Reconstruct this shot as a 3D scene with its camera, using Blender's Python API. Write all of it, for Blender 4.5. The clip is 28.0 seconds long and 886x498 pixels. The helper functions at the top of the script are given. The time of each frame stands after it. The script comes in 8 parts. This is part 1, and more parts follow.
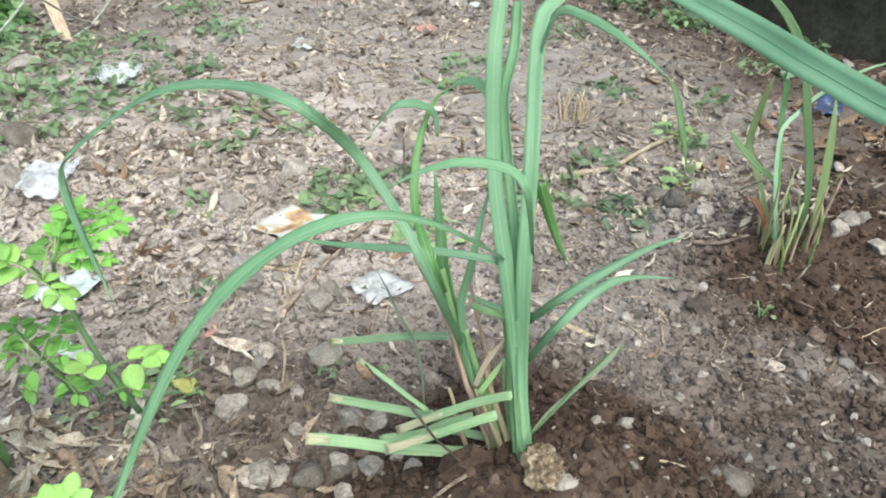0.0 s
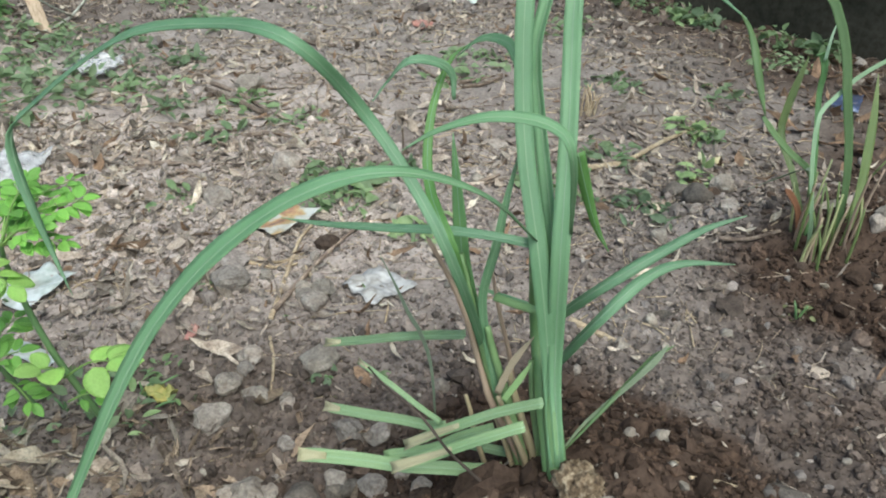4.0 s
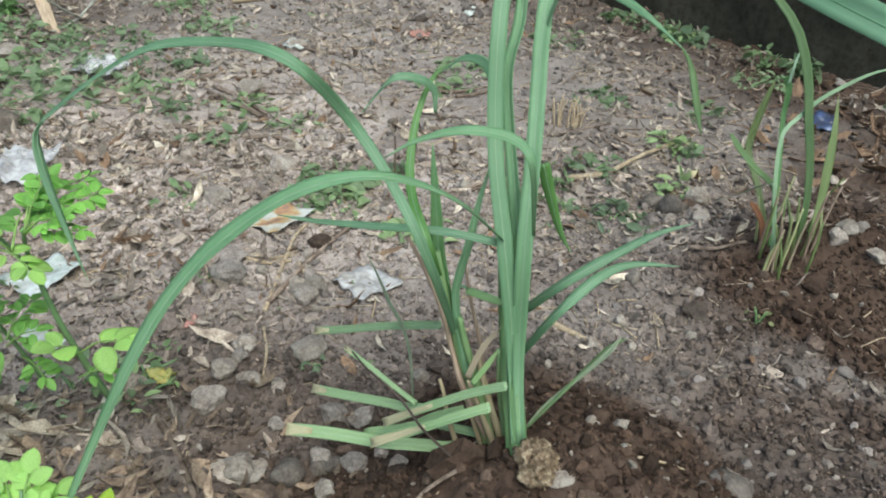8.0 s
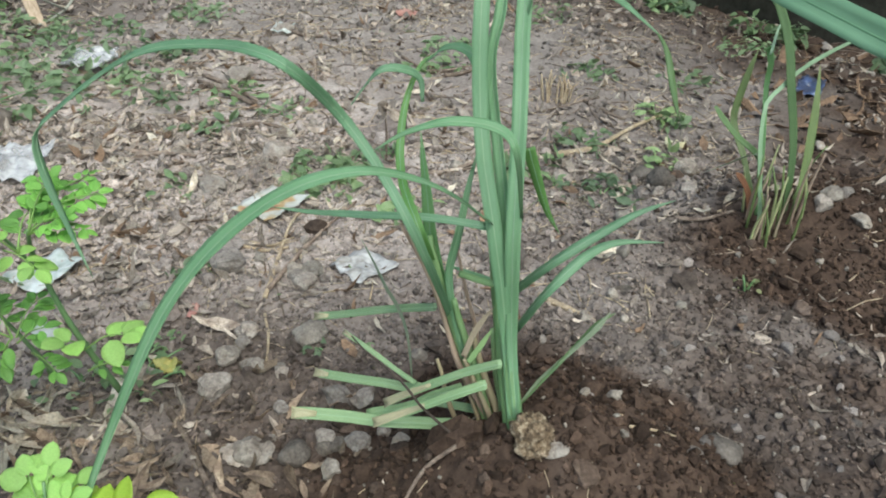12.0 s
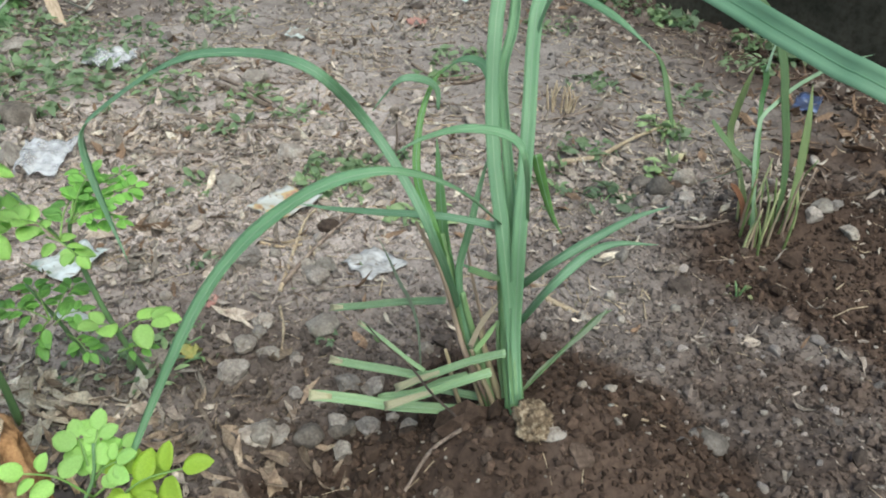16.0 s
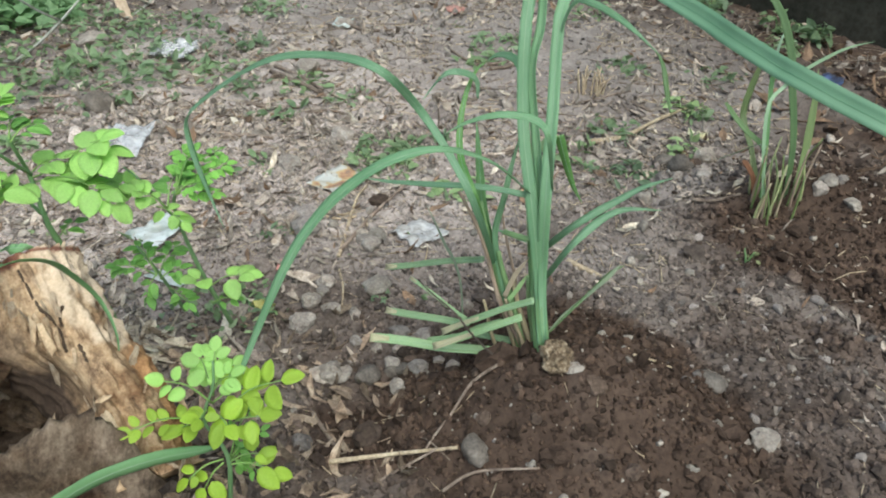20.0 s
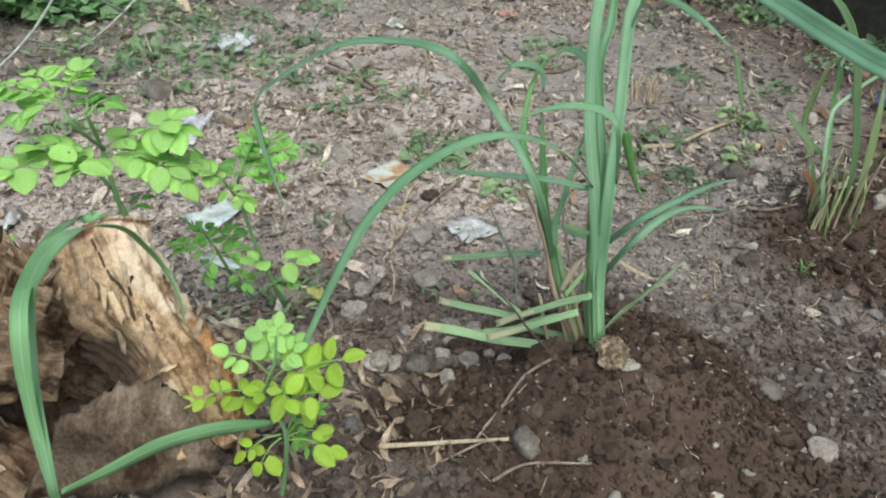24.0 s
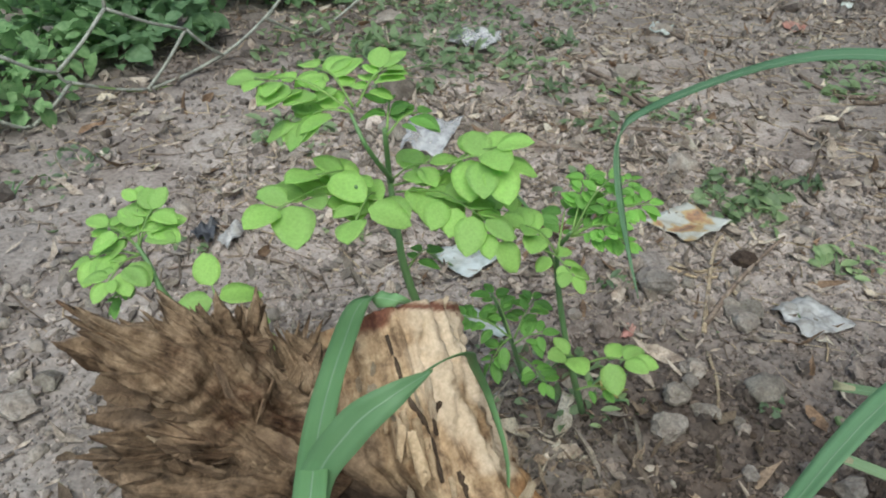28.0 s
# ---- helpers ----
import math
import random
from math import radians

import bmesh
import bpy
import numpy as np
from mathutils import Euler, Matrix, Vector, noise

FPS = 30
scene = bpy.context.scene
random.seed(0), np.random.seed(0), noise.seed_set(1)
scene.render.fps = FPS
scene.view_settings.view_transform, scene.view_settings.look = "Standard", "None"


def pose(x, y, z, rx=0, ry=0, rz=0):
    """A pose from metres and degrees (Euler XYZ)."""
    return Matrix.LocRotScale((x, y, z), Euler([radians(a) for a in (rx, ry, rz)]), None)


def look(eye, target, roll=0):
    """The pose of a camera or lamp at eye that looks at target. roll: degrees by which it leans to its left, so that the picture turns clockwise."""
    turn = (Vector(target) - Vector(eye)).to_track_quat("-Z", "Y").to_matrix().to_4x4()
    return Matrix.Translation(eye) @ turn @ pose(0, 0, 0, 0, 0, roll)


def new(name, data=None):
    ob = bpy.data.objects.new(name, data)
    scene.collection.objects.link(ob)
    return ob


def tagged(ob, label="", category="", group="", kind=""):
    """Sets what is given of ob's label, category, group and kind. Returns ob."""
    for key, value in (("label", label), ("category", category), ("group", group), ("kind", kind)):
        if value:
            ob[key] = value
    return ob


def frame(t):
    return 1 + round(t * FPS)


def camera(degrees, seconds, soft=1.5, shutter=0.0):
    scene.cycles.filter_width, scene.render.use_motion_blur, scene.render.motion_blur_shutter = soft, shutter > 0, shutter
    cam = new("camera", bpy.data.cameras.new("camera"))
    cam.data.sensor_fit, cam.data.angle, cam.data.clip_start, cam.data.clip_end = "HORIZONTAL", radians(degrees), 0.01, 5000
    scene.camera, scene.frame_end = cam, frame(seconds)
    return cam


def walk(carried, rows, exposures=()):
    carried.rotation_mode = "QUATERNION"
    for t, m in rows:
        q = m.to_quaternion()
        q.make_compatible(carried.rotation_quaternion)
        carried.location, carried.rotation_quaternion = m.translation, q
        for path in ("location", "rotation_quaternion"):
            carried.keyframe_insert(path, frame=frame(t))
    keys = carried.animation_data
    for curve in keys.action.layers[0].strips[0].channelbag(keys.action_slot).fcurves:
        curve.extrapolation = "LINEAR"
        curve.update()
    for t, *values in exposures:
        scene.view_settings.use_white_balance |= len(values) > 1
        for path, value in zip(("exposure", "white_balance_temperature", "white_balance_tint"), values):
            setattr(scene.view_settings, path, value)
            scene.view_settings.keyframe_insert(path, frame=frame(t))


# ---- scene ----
from mathutils.bvhtree import BVHTree

cam = camera(59.9, 28.0, soft=2.0, shutter=0.25)
PATH = [
    (0, (0.09, 0.067, 0.718), (0.019, 1.783, -0.307), 2.2),
    (0.5, (0.085, 0.07, 0.702), (0.03, 1.794, -0.311), 4.1),
    (1, (0.081, 0.161, 0.651), (0.109, 1.901, -0.336), 3.0),
    (1.5, (0.06, 0.177, 0.627), (0.086, 1.899, -0.39), 4.0),
    (2, (0.058, 0.17, 0.619), (0.061, 1.883, -0.414), 4.5),
    (2.5, (0.057, 0.167, 0.618), (0.056, 1.878, -0.417), 4.3),
    (3, (0.058, 0.16, 0.625), (0.05, 1.867, -0.418), 4.0),
    (3.5, (0.06, 0.155, 0.632), (0.034, 1.873, -0.391), 3.2),
    (5.5, (0.073, 0.137, 0.639), (-0.002, 1.89, -0.322), 3.1),
    (6, (0.076, 0.13, 0.641), (0.02, 1.876, -0.334), 3.3),
    (6.5, (0.078, 0.123, 0.653), (0.042, 1.864, -0.33), 3.4),
    (7, (0.081, 0.106, 0.654), (0.057, 1.844, -0.335), 4.0),
    (7.5, (0.083, 0.09, 0.664), (0.056, 1.826, -0.33), 4.5),
    (8, (0.081, 0.082, 0.668), (0.047, 1.824, -0.315), 4.5),
    (8.5, (0.082, 0.081, 0.672), (0.038, 1.827, -0.303), 4.1),
    (9, (0.079, 0.079, 0.673), (0.028, 1.827, -0.298), 3.7),
    (9.5, (0.075, 0.088, 0.659), (0.018, 1.819, -0.341), 3.7),
    (10, (0.082, 0.1, 0.66), (0.041, 1.811, -0.375), 2.8),
    (10.5, (0.084, 0.098, 0.661), (0.067, 1.806, -0.378), 3.1),
    (11, (0.084, 0.089, 0.67), (0.081, 1.802, -0.364), 2.8),
    (11.5, (0.087, 0.084, 0.673), (0.082, 1.794, -0.364), 2.4),
    (12, (0.085, 0.065, 0.689), (0.064, 1.775, -0.349), 2.5),
    (12.5, (0.08, 0.064, 0.688), (0.043, 1.78, -0.339), 2.5),
    (14.5, (0.075, 0.034, 0.694), (0.091, 1.736, -0.357), 5.3),
    (15, (0.073, 0.024, 0.706), (0.072, 1.731, -0.337), 4.6),
    (15.5, (0.073, 0.016, 0.706), (0.059, 1.73, -0.324), 4.6),
    (16, (0.075, 0.007, 0.712), (0.052, 1.724, -0.312), 3.9),
    (16.5, (0.076, -0.005, 0.715), (0.046, 1.712, -0.309), 4.3),
    (17, (0.072, -0.043, 0.743), (-0.01, 1.673, -0.28), 3.3),
    (17.5, (0.064, -0.085, 0.766), (-0.101, 1.66, -0.197), 2.8),
    (18, (0.064, -0.11, 0.784), (-0.141, 1.639, -0.165), 1.3),
    (18.5, (0.072, -0.069, 0.738), (0.073, 1.659, -0.269), 5.9),
    (19, (0.079, -0.045, 0.718), (0.124, 1.64, -0.358), 5.6),
    (19.5, (0.074, -0.095, 0.751), (0.038, 1.574, -0.35), 3.3),
    (20, (0.076, -0.146, 0.78), (-0.039, 1.54, -0.29), 2.2),
    (20.5, (0.084, -0.149, 0.77), (-0.042, 1.564, -0.255), 2.8),
    (22.5, (0.062, -0.162, 0.768), (-0.107, 1.538, -0.272), 2.3),
    (23, (0.057, -0.172, 0.77), (-0.122, 1.522, -0.279), 2.7),
    (23.5, (0.056, -0.179, 0.77), (-0.14, 1.51, -0.284), 3.0),
    (24, (0.046, -0.165, 0.76), (-0.157, 1.522, -0.294), 3.2),
    (24.5, (0.003, -0.084, 0.708), (-0.278, 1.583, -0.36), 3.2),
    (25, (-0.09, -0.014, 0.667), (-0.369, 1.525, -0.58), 5.3),
    (25.4, (-0.183, 0.055, 0.603), (-0.64, 1.601, -0.579), 7.9),
    (25.5, (-0.188, 0.096, 0.594), (-0.662, 1.625, -0.605), 6.5),
    (26, (-0.21, 0.139, 0.596), (-0.653, 1.685, -0.593), 7.2),
    (26.5, (-0.231, 0.136, 0.642), (-0.753, 1.721, -0.46), 4.8),
    (27, (-0.242, 0.121, 0.642), (-0.814, 1.696, -0.45), 4.3),
    (27.5, (-0.234, 0.116, 0.642), (-0.828, 1.691, -0.437), 3.7),
    (28, (-0.236, 0.112, 0.646), (-0.834, 1.694, -0.423), 3.1),
]
EXPOSURES = [(0.0, 1.03, 5900, -5), (1.0, 0.7, 5900, -5), (2.2, 0.53, 5900, -5), (24.3, 0.5, 5900, -5), (25.2, 0.62, 5900, -5), (26.2, 0.6, 5900, -5), (26.8, 0.36, 5900, -5), (28.0, 0.1, 5900, -5)]
walk(cam, [(t, look(eye, target, roll)) for t, eye, target, roll in PATH], EXPOSURES)

# ---- light: a bright, hazy sky over an open yard ----
world = bpy.data.worlds.new("sky")
scene.world = world
world.use_nodes = True
wn, wl = world.node_tree.nodes, world.node_tree.links
sky = wn.new("ShaderNodeTexSky")
sky.sky_type, sky.sun_disc = "NISHITA", False
sky.sun_elevation, sky.sun_rotation = radians(58), radians(160)
sky.dust_density, sky.air_density = 4.0, 1.0
wl.new(sky.outputs["Color"], wn["Background"].inputs["Color"])
wn["Background"].inputs["Strength"].default_value = 0.15
sun = new("sun", bpy.data.lights.new("sun", "SUN"))
sun.data.energy, sun.data.angle, sun.data.color = 1.5, radians(45), (1.0, 0.965, 0.93)
sun.matrix_world = look((0.85, -2.35, 4.0), (0, 0, 0))


# ---- materials ----
def material(name, rough=0.8, spec=0.3):
    m = bpy.data.materials.new(name)
    m.use_nodes = True
    nt = m.node_tree
    b = nt.nodes["Principled BSDF"]
    b.inputs["Roughness"].default_value = rough
    b.inputs["Specular IOR Level"].default_value = spec
    return m, nt.nodes, nt.links, b


def ramp(n, stops):
    r = n.new("ShaderNodeValToRGB")
    e = r.color_ramp.elements
    while len(e) < len(stops):
        e.new(0.5)
    for k, (pos, col) in zip(e, stops):
        k.position, k.color = pos, (*col, 1)
    return r


def noise_tex(n, l, scale, detail=6, rough=0.6, coords="Object", stretch=None):
    c = n.new("ShaderNodeTexCoord")
    t = n.new("ShaderNodeTexNoise")
    t.inputs["Scale"].default_value, t.inputs["Detail"].default_value, t.inputs["Roughness"].default_value = scale, detail, rough
    if stretch:
        mp = n.new("ShaderNodeMapping")
        mp.inputs["Scale"].default_value = stretch
        l.new(c.outputs[coords], mp.inputs["Vector"])
        l.new(mp.outputs["Vector"], t.inputs["Vector"])
    else:
        l.new(c.outputs[coords], t.inputs["Vector"])
    return t


def mix(n, l, a, b, fac, mode="MIX"):
    x = n.new("ShaderNodeMix")
    x.data_type, x.blend_type = "RGBA", mode
    for sock, v in ((x.inputs[0], fac), (x.inputs[6], a), (x.inputs[7], b)):
        if hasattr(v, "links"):
            l.new(v, sock)
        else:
            sock.default_value = v if isinstance(v, float) else (*v, 1)
    return x.outputs[2]


def bump(n, l, b, height, strength=0.4, dist=0.002):
    x = n.new("ShaderNodeBump")
    x.inputs["Strength"].default_value, x.inputs["Distance"].default_value = strength, dist
    l.new(height, x.inputs["Height"])
    l.new(x.outputs["Normal"], b.inputs["Normal"])


def earthy(name, light, mid, dark, scale=14, fine=160, island=0.0, rough=0.95):
    """Soil, stone or clod: two scales of mottling, and its own shade for each piece where asked."""
    m, n, l, b = material(name, rough, 0.15)
    big, small = noise_tex(n, l, scale), noise_tex(n, l, fine, 4, 0.7)
    r1 = ramp(n, [(0.32, dark), (0.5, mid), (0.7, light)])
    l.new(big.outputs["Fac"], r1.inputs["Fac"])
    r2 = ramp(n, [(0.3, (0.55, 0.52, 0.5)), (0.55, (1, 1, 1)), (0.75, (1.25, 1.22, 1.18))])
    l.new(small.outputs["Fac"], r2.inputs["Fac"])
    col = mix(n, l, r1.outputs["Color"], r2.outputs["Color"], 1.0, "MULTIPLY")
    if island:
        g = n.new("ShaderNodeNewGeometry")
        o = n.new("ShaderNodeObjectInfo")
        ad = n.new("ShaderNodeMath")
        ad.operation = "ADD"
        fr = n.new("ShaderNodeMath")
        fr.operation = "FRACT"
        l.new(g.outputs["Random Per Island"], ad.inputs[0])
        l.new(o.outputs["Random"], ad.inputs[1])
        l.new(ad.outputs[0], fr.inputs[0])
        lo, hi = 1 - island, 1 + island
        r3 = ramp(n, [(0.0, (lo, lo, lo * 0.98)), (0.55, (1, 1, 1)), (1.0, (hi, hi * 0.98, hi * 0.95))])
        l.new(fr.outputs[0], r3.inputs["Fac"])
        col = mix(n, l, col, r3.outputs["Color"], 1.0, "MULTIPLY")
    l.new(col, b.inputs["Base Color"])
    bump(n, l, b, small.outputs["Fac"], 0.45, 0.003)
    return m


def leafy(name, base, pale, dark, trans, translucent=0.35, rough=0.45, streak=True, spread=0.12):
    """A green blade or leaflet: fine veins along it, mottling, and light that shines through."""
    m, n, l, b = material(name, rough, 0.4)
    if streak:
        t = noise_tex(n, l, 9, 3, 0.6, "UV", (26, 0.6, 1))
    else:
        t = noise_tex(n, l, 90, 3, 0.6)
    t2 = noise_tex(n, l, 16, 3, 0.5)
    r = ramp(n, [(0.3, dark), (0.5, base), (0.72, pale)])
    l.new(t.outputs["Fac"], r.inputs["Fac"])
    r2 = ramp(n, [(0.3, (0.82, 0.86, 0.8)), (0.7, (1.12, 1.1, 1.08))])
    l.new(t2.outputs["Fac"], r2.inputs["Fac"])
    col = mix(n, l, r.outputs["Color"], r2.outputs["Color"], 1.0, "MULTIPLY")
    o = n.new("ShaderNodeObjectInfo")
    r3 = ramp(n, [(0.0, (1 - spread, 1 - spread, 1 - spread)), (1.0, (1 + spread, 1 + spread, 1))])
    l.new(o.outputs["Random"], r3.inputs["Fac"])
    col = mix(n, l, col, r3.outputs["Color"], 1.0, "MULTIPLY")
    l.new(col, b.inputs["Base Color"])
    tr = n.new("ShaderNodeBsdfTranslucent")
    l.new(mix(n, l, col, trans, 0.6), tr.inputs["Color"])
    ms = n.new("ShaderNodeMixShader")
    ms.inputs[0].default_value = translucent
    l.new(b.outputs[0], ms.inputs[1])
    l.new(tr.outputs[0], ms.inputs[2])
    l.new(ms.outputs[0], n["Material Output"].inputs["Surface"])
    bump(n, l, b, t.outputs["Fac"], 0.12, 0.001)
    return m


SOIL = earthy("soil", (0.36, 0.315, 0.288), (0.27, 0.232, 0.21), (0.18, 0.15, 0.134), 5, 120)
CLOD = earthy("clod", (0.36, 0.315, 0.288), (0.27, 0.232, 0.21), (0.18, 0.152, 0.136), 30, 220, 0.52)
DARK_CLOD = earthy("damp_clod", (0.13, 0.094, 0.073), (0.096, 0.068, 0.052), (0.064, 0.045, 0.035), 30, 220, 0.4)
BUSH = leafy("bush_leaf", (0.2, 0.32, 0.165), (0.29, 0.4, 0.25), (0.13, 0.22, 0.105), (0.3, 0.5, 0.2), 0.35, 0.55, False, 0.25)
PALEWEED = leafy("pale_weed_leaf", (0.27, 0.35, 0.21), (0.34, 0.42, 0.26), (0.22, 0.32, 0.15), (0.4, 0.55, 0.25), 0.3, 0.55, False, 0.25)
STONE = earthy("stone", (0.4, 0.36, 0.31), (0.3, 0.26, 0.22), (0.2, 0.165, 0.14), 40, 260, 0.25, 0.85)
PALE_STONE = earthy("pale_stone", (0.44, 0.39, 0.34), (0.35, 0.3, 0.26), (0.25, 0.2, 0.165), 40, 260, 0.2, 0.85)
GREY_STONE = earthy("grey_stone", (0.21, 0.18, 0.155), (0.15, 0.128, 0.11), (0.1, 0.083, 0.07), 40, 260, 0.15, 0.85)
LITTER = earthy("leaf_litter", (0.48, 0.415, 0.35), (0.35, 0.29, 0.24), (0.18, 0.138, 0.11), 40, 300, 0.55, 0.8)
TWIG = earthy("twig_bark", (0.36, 0.29, 0.23), (0.25, 0.19, 0.15), (0.13, 0.095, 0.075), 60, 400, 0.35, 0.85)
STRAW = earthy("straw", (0.6, 0.5, 0.36), (0.48, 0.38, 0.26), (0.32, 0.24, 0.16), 40, 300, 0.2, 0.8)
BLADE = leafy("grass_blade", (0.205, 0.35, 0.208), (0.265, 0.42, 0.268), (0.16, 0.295, 0.158), (0.34, 0.53, 0.28), 0.36, 0.45)
DEEPBLADE = leafy("deep_grass_blade", (0.15, 0.265, 0.175), (0.16, 0.28, 0.185), (0.14, 0.25, 0.165), (0.25, 0.42, 0.24), 0.25, 0.5)
DEEPRIB = leafy("dark_midrib", (0.1, 0.2, 0.12), (0.12, 0.22, 0.14), (0.08, 0.17, 0.1), (0.2, 0.35, 0.2), 0.15)
MIDRIB = leafy("midrib", (0.3, 0.42, 0.29), (0.34, 0.46, 0.32), (0.26, 0.38, 0.25), (0.4, 0.55, 0.3), 0.2)
YOUNG = leafy("young_blade", (0.15, 0.3, 0.09), (0.2, 0.36, 0.12), (0.1, 0.22, 0.06), (0.3, 0.5, 0.1), 0.3)
REDBROWN = leafy("withered_red_leaf", (0.22, 0.1, 0.06), (0.28, 0.14, 0.09), (0.14, 0.06, 0.04), (0.25, 0.12, 0.06), 0.15)
TIPPED = leafy("yellowing_blade", (0.19, 0.25, 0.1), (0.27, 0.29, 0.14), (0.12, 0.17, 0.06), (0.3, 0.36, 0.12), 0.25)
OLIVE = leafy("dull_blade", (0.125, 0.2, 0.085), (0.175, 0.245, 0.12), (0.085, 0.145, 0.055), (0.25, 0.35, 0.12), 0.25)
STALK = leafy("stalk", (0.19, 0.31, 0.14), (0.27, 0.37, 0.2), (0.13, 0.23, 0.09), (0.3, 0.4, 0.2), 0.15)
SHEATH = leafy("dry_sheath", (0.42, 0.34, 0.24), (0.5, 0.43, 0.32), (0.27, 0.2, 0.15), (0.4, 0.35, 0.2), 0.12)
PALE_STEM = leafy("pale_stem", (0.38, 0.4, 0.22), (0.46, 0.46, 0.28), (0.28, 0.32, 0.15), (0.45, 0.5, 0.25), 0.15)
PURPLE = leafy("purple_sheath", (0.36, 0.26, 0.22), (0.44, 0.34, 0.28), (0.25, 0.17, 0.15), (0.4, 0.3, 0.25), 0.12)
SHOOT = leafy("green_shoot", (0.27, 0.4, 0.18), (0.34, 0.45, 0.25), (0.2, 0.32, 0.13), (0.35, 0.5, 0.2), 0.2)
CUT = leafy("cut_leaf", (0.25, 0.36, 0.19), (0.43, 0.49, 0.34), (0.13, 0.24, 0.1), (0.4, 0.5, 0.2), 0.15)
SHOOTLEAF = leafy("shoot_leaf", (0.21, 0.365, 0.18), (0.25, 0.41, 0.215), (0.175, 0.32, 0.15), (0.36, 0.54, 0.26), 0.35, 0.5)
FRESH = leafy("fresh_blade", (0.17, 0.32, 0.13), (0.2, 0.36, 0.16), (0.13, 0.26, 0.1), (0.3, 0.5, 0.16), 0.35)
GREYLEAF = leafy("withered_leaf", (0.26, 0.31, 0.22), (0.32, 0.35, 0.27), (0.18, 0.21, 0.14), (0.3, 0.35, 0.25), 0.2)
DRYTAN = leafy("dry_tan_leaf", (0.42, 0.38, 0.25), (0.52, 0.49, 0.35), (0.28, 0.22, 0.15), (0.5, 0.42, 0.3), 0.12)
DARKSTRAW = earthy("dark_straw", (0.13, 0.1, 0.08), (0.08, 0.06, 0.05), (0.05, 0.04, 0.03), 60, 400, 0.0, 0.85)
LIME = leafy("lime_leaflet", (0.42, 0.56, 0.08), (0.5, 0.62, 0.1), (0.3, 0.47, 0.06), (0.75, 0.88, 0.14), 0.5, 0.5, False, 0.15)
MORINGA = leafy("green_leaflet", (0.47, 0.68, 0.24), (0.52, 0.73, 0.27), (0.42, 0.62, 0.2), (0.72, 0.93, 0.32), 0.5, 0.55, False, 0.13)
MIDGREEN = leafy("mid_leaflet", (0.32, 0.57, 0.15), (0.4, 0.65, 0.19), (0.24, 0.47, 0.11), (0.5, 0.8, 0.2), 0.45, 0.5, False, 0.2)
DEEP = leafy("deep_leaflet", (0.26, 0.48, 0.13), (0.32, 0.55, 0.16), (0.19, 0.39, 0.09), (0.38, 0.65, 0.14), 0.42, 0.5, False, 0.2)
DULLSPRIG = leafy("dull_sprig", (0.16, 0.17, 0.09), (0.22, 0.22, 0.13), (0.1, 0.11, 0.06), (0.25, 0.27, 0.1), 0.25, 0.6, False, 0.25)
WEED = leafy("weed_leaf", (0.165, 0.225, 0.135), (0.23, 0.3, 0.185), (0.12, 0.18, 0.09), (0.3, 0.43, 0.17), 0.3, 0.55, False, 0.25)


# ---- shapes ----
def lattice(ix, iy, seed):
    h = np.sin(ix * 127.1 + iy * 311.7 + seed * 74.7) * 43758.5453
    return h - np.floor(h)


def vnoise(x, y, seed=0.0):
    """Smooth noise from 0 to 1 over arrays."""
    x, y = np.asarray(x, float), np.asarray(y, float)
    ix, iy = np.floor(x), np.floor(y)
    fx, fy = x - ix, y - iy
    fx, fy = fx * fx * (3 - 2 * fx), fy * fy * (3 - 2 * fy)
    a, b2 = lattice(ix, iy, seed), lattice(ix + 1, iy, seed)
    c, d = lattice(ix, iy + 1, seed), lattice(ix + 1, iy + 1, seed)
    return (a * (1 - fx) + b2 * fx) * (1 - fy) + (c * (1 - fx) + d * fx) * fy


def hump(x, y, cx, cy, sx, sy):
    return np.exp(-((x - cx) / sx) ** 2 - ((y - cy) / sy) ** 2)


def ground_z(x, y):
    """Height of the yard: earthed-up mounds round the grass, and crumbly soil."""
    x, y = np.asarray(x, float), np.asarray(y, float)
    z = 0.125 * hump(x, y, 0.19, 0.63, 0.18, 0.15) + 0.04 * hump(x, y, 0.4, 0.6, 0.3, 0.2) + 0.09 * hump(x, y, 0.68, 1.3, 0.22, 0.14)
    z = z - 0.03 * hump(x, y, -0.06, 0.62, 0.1, 0.12) - 0.022 * hump(x, y, 0.09, 0.7, 0.06, 0.06) + 0.1 * hump(x, y, -0.33, 0.36, 0.22, 0.22)
    z = z + 0.05 * hump(x, y, 1.02, 1.24, 0.3, 0.16) + 0.14 * hump(x, y, -0.02, 3.5, 0.42, 0.22)
    near = np.exp(-((x / 3.2) ** 2 + ((y - 1.2) / 3.2) ** 2) ** 2)
    z = z + near * (0.016 * (vnoise(x * 4.5, y * 4.5, 1) - 0.5) + 0.011 * (vnoise(x * 14, y * 14, 2) - 0.5))
    rough = 0.5 + damp(x, y)
    z = z + near * rough * (0.010 * (vnoise(x * 34, y * 34, 3) - 0.5) + 0.008 * (vnoise(x * 75, y * 75, 4) - 0.5) + 0.003 * (vnoise(x * 150, y * 150, 5) - 0.5))
    return z


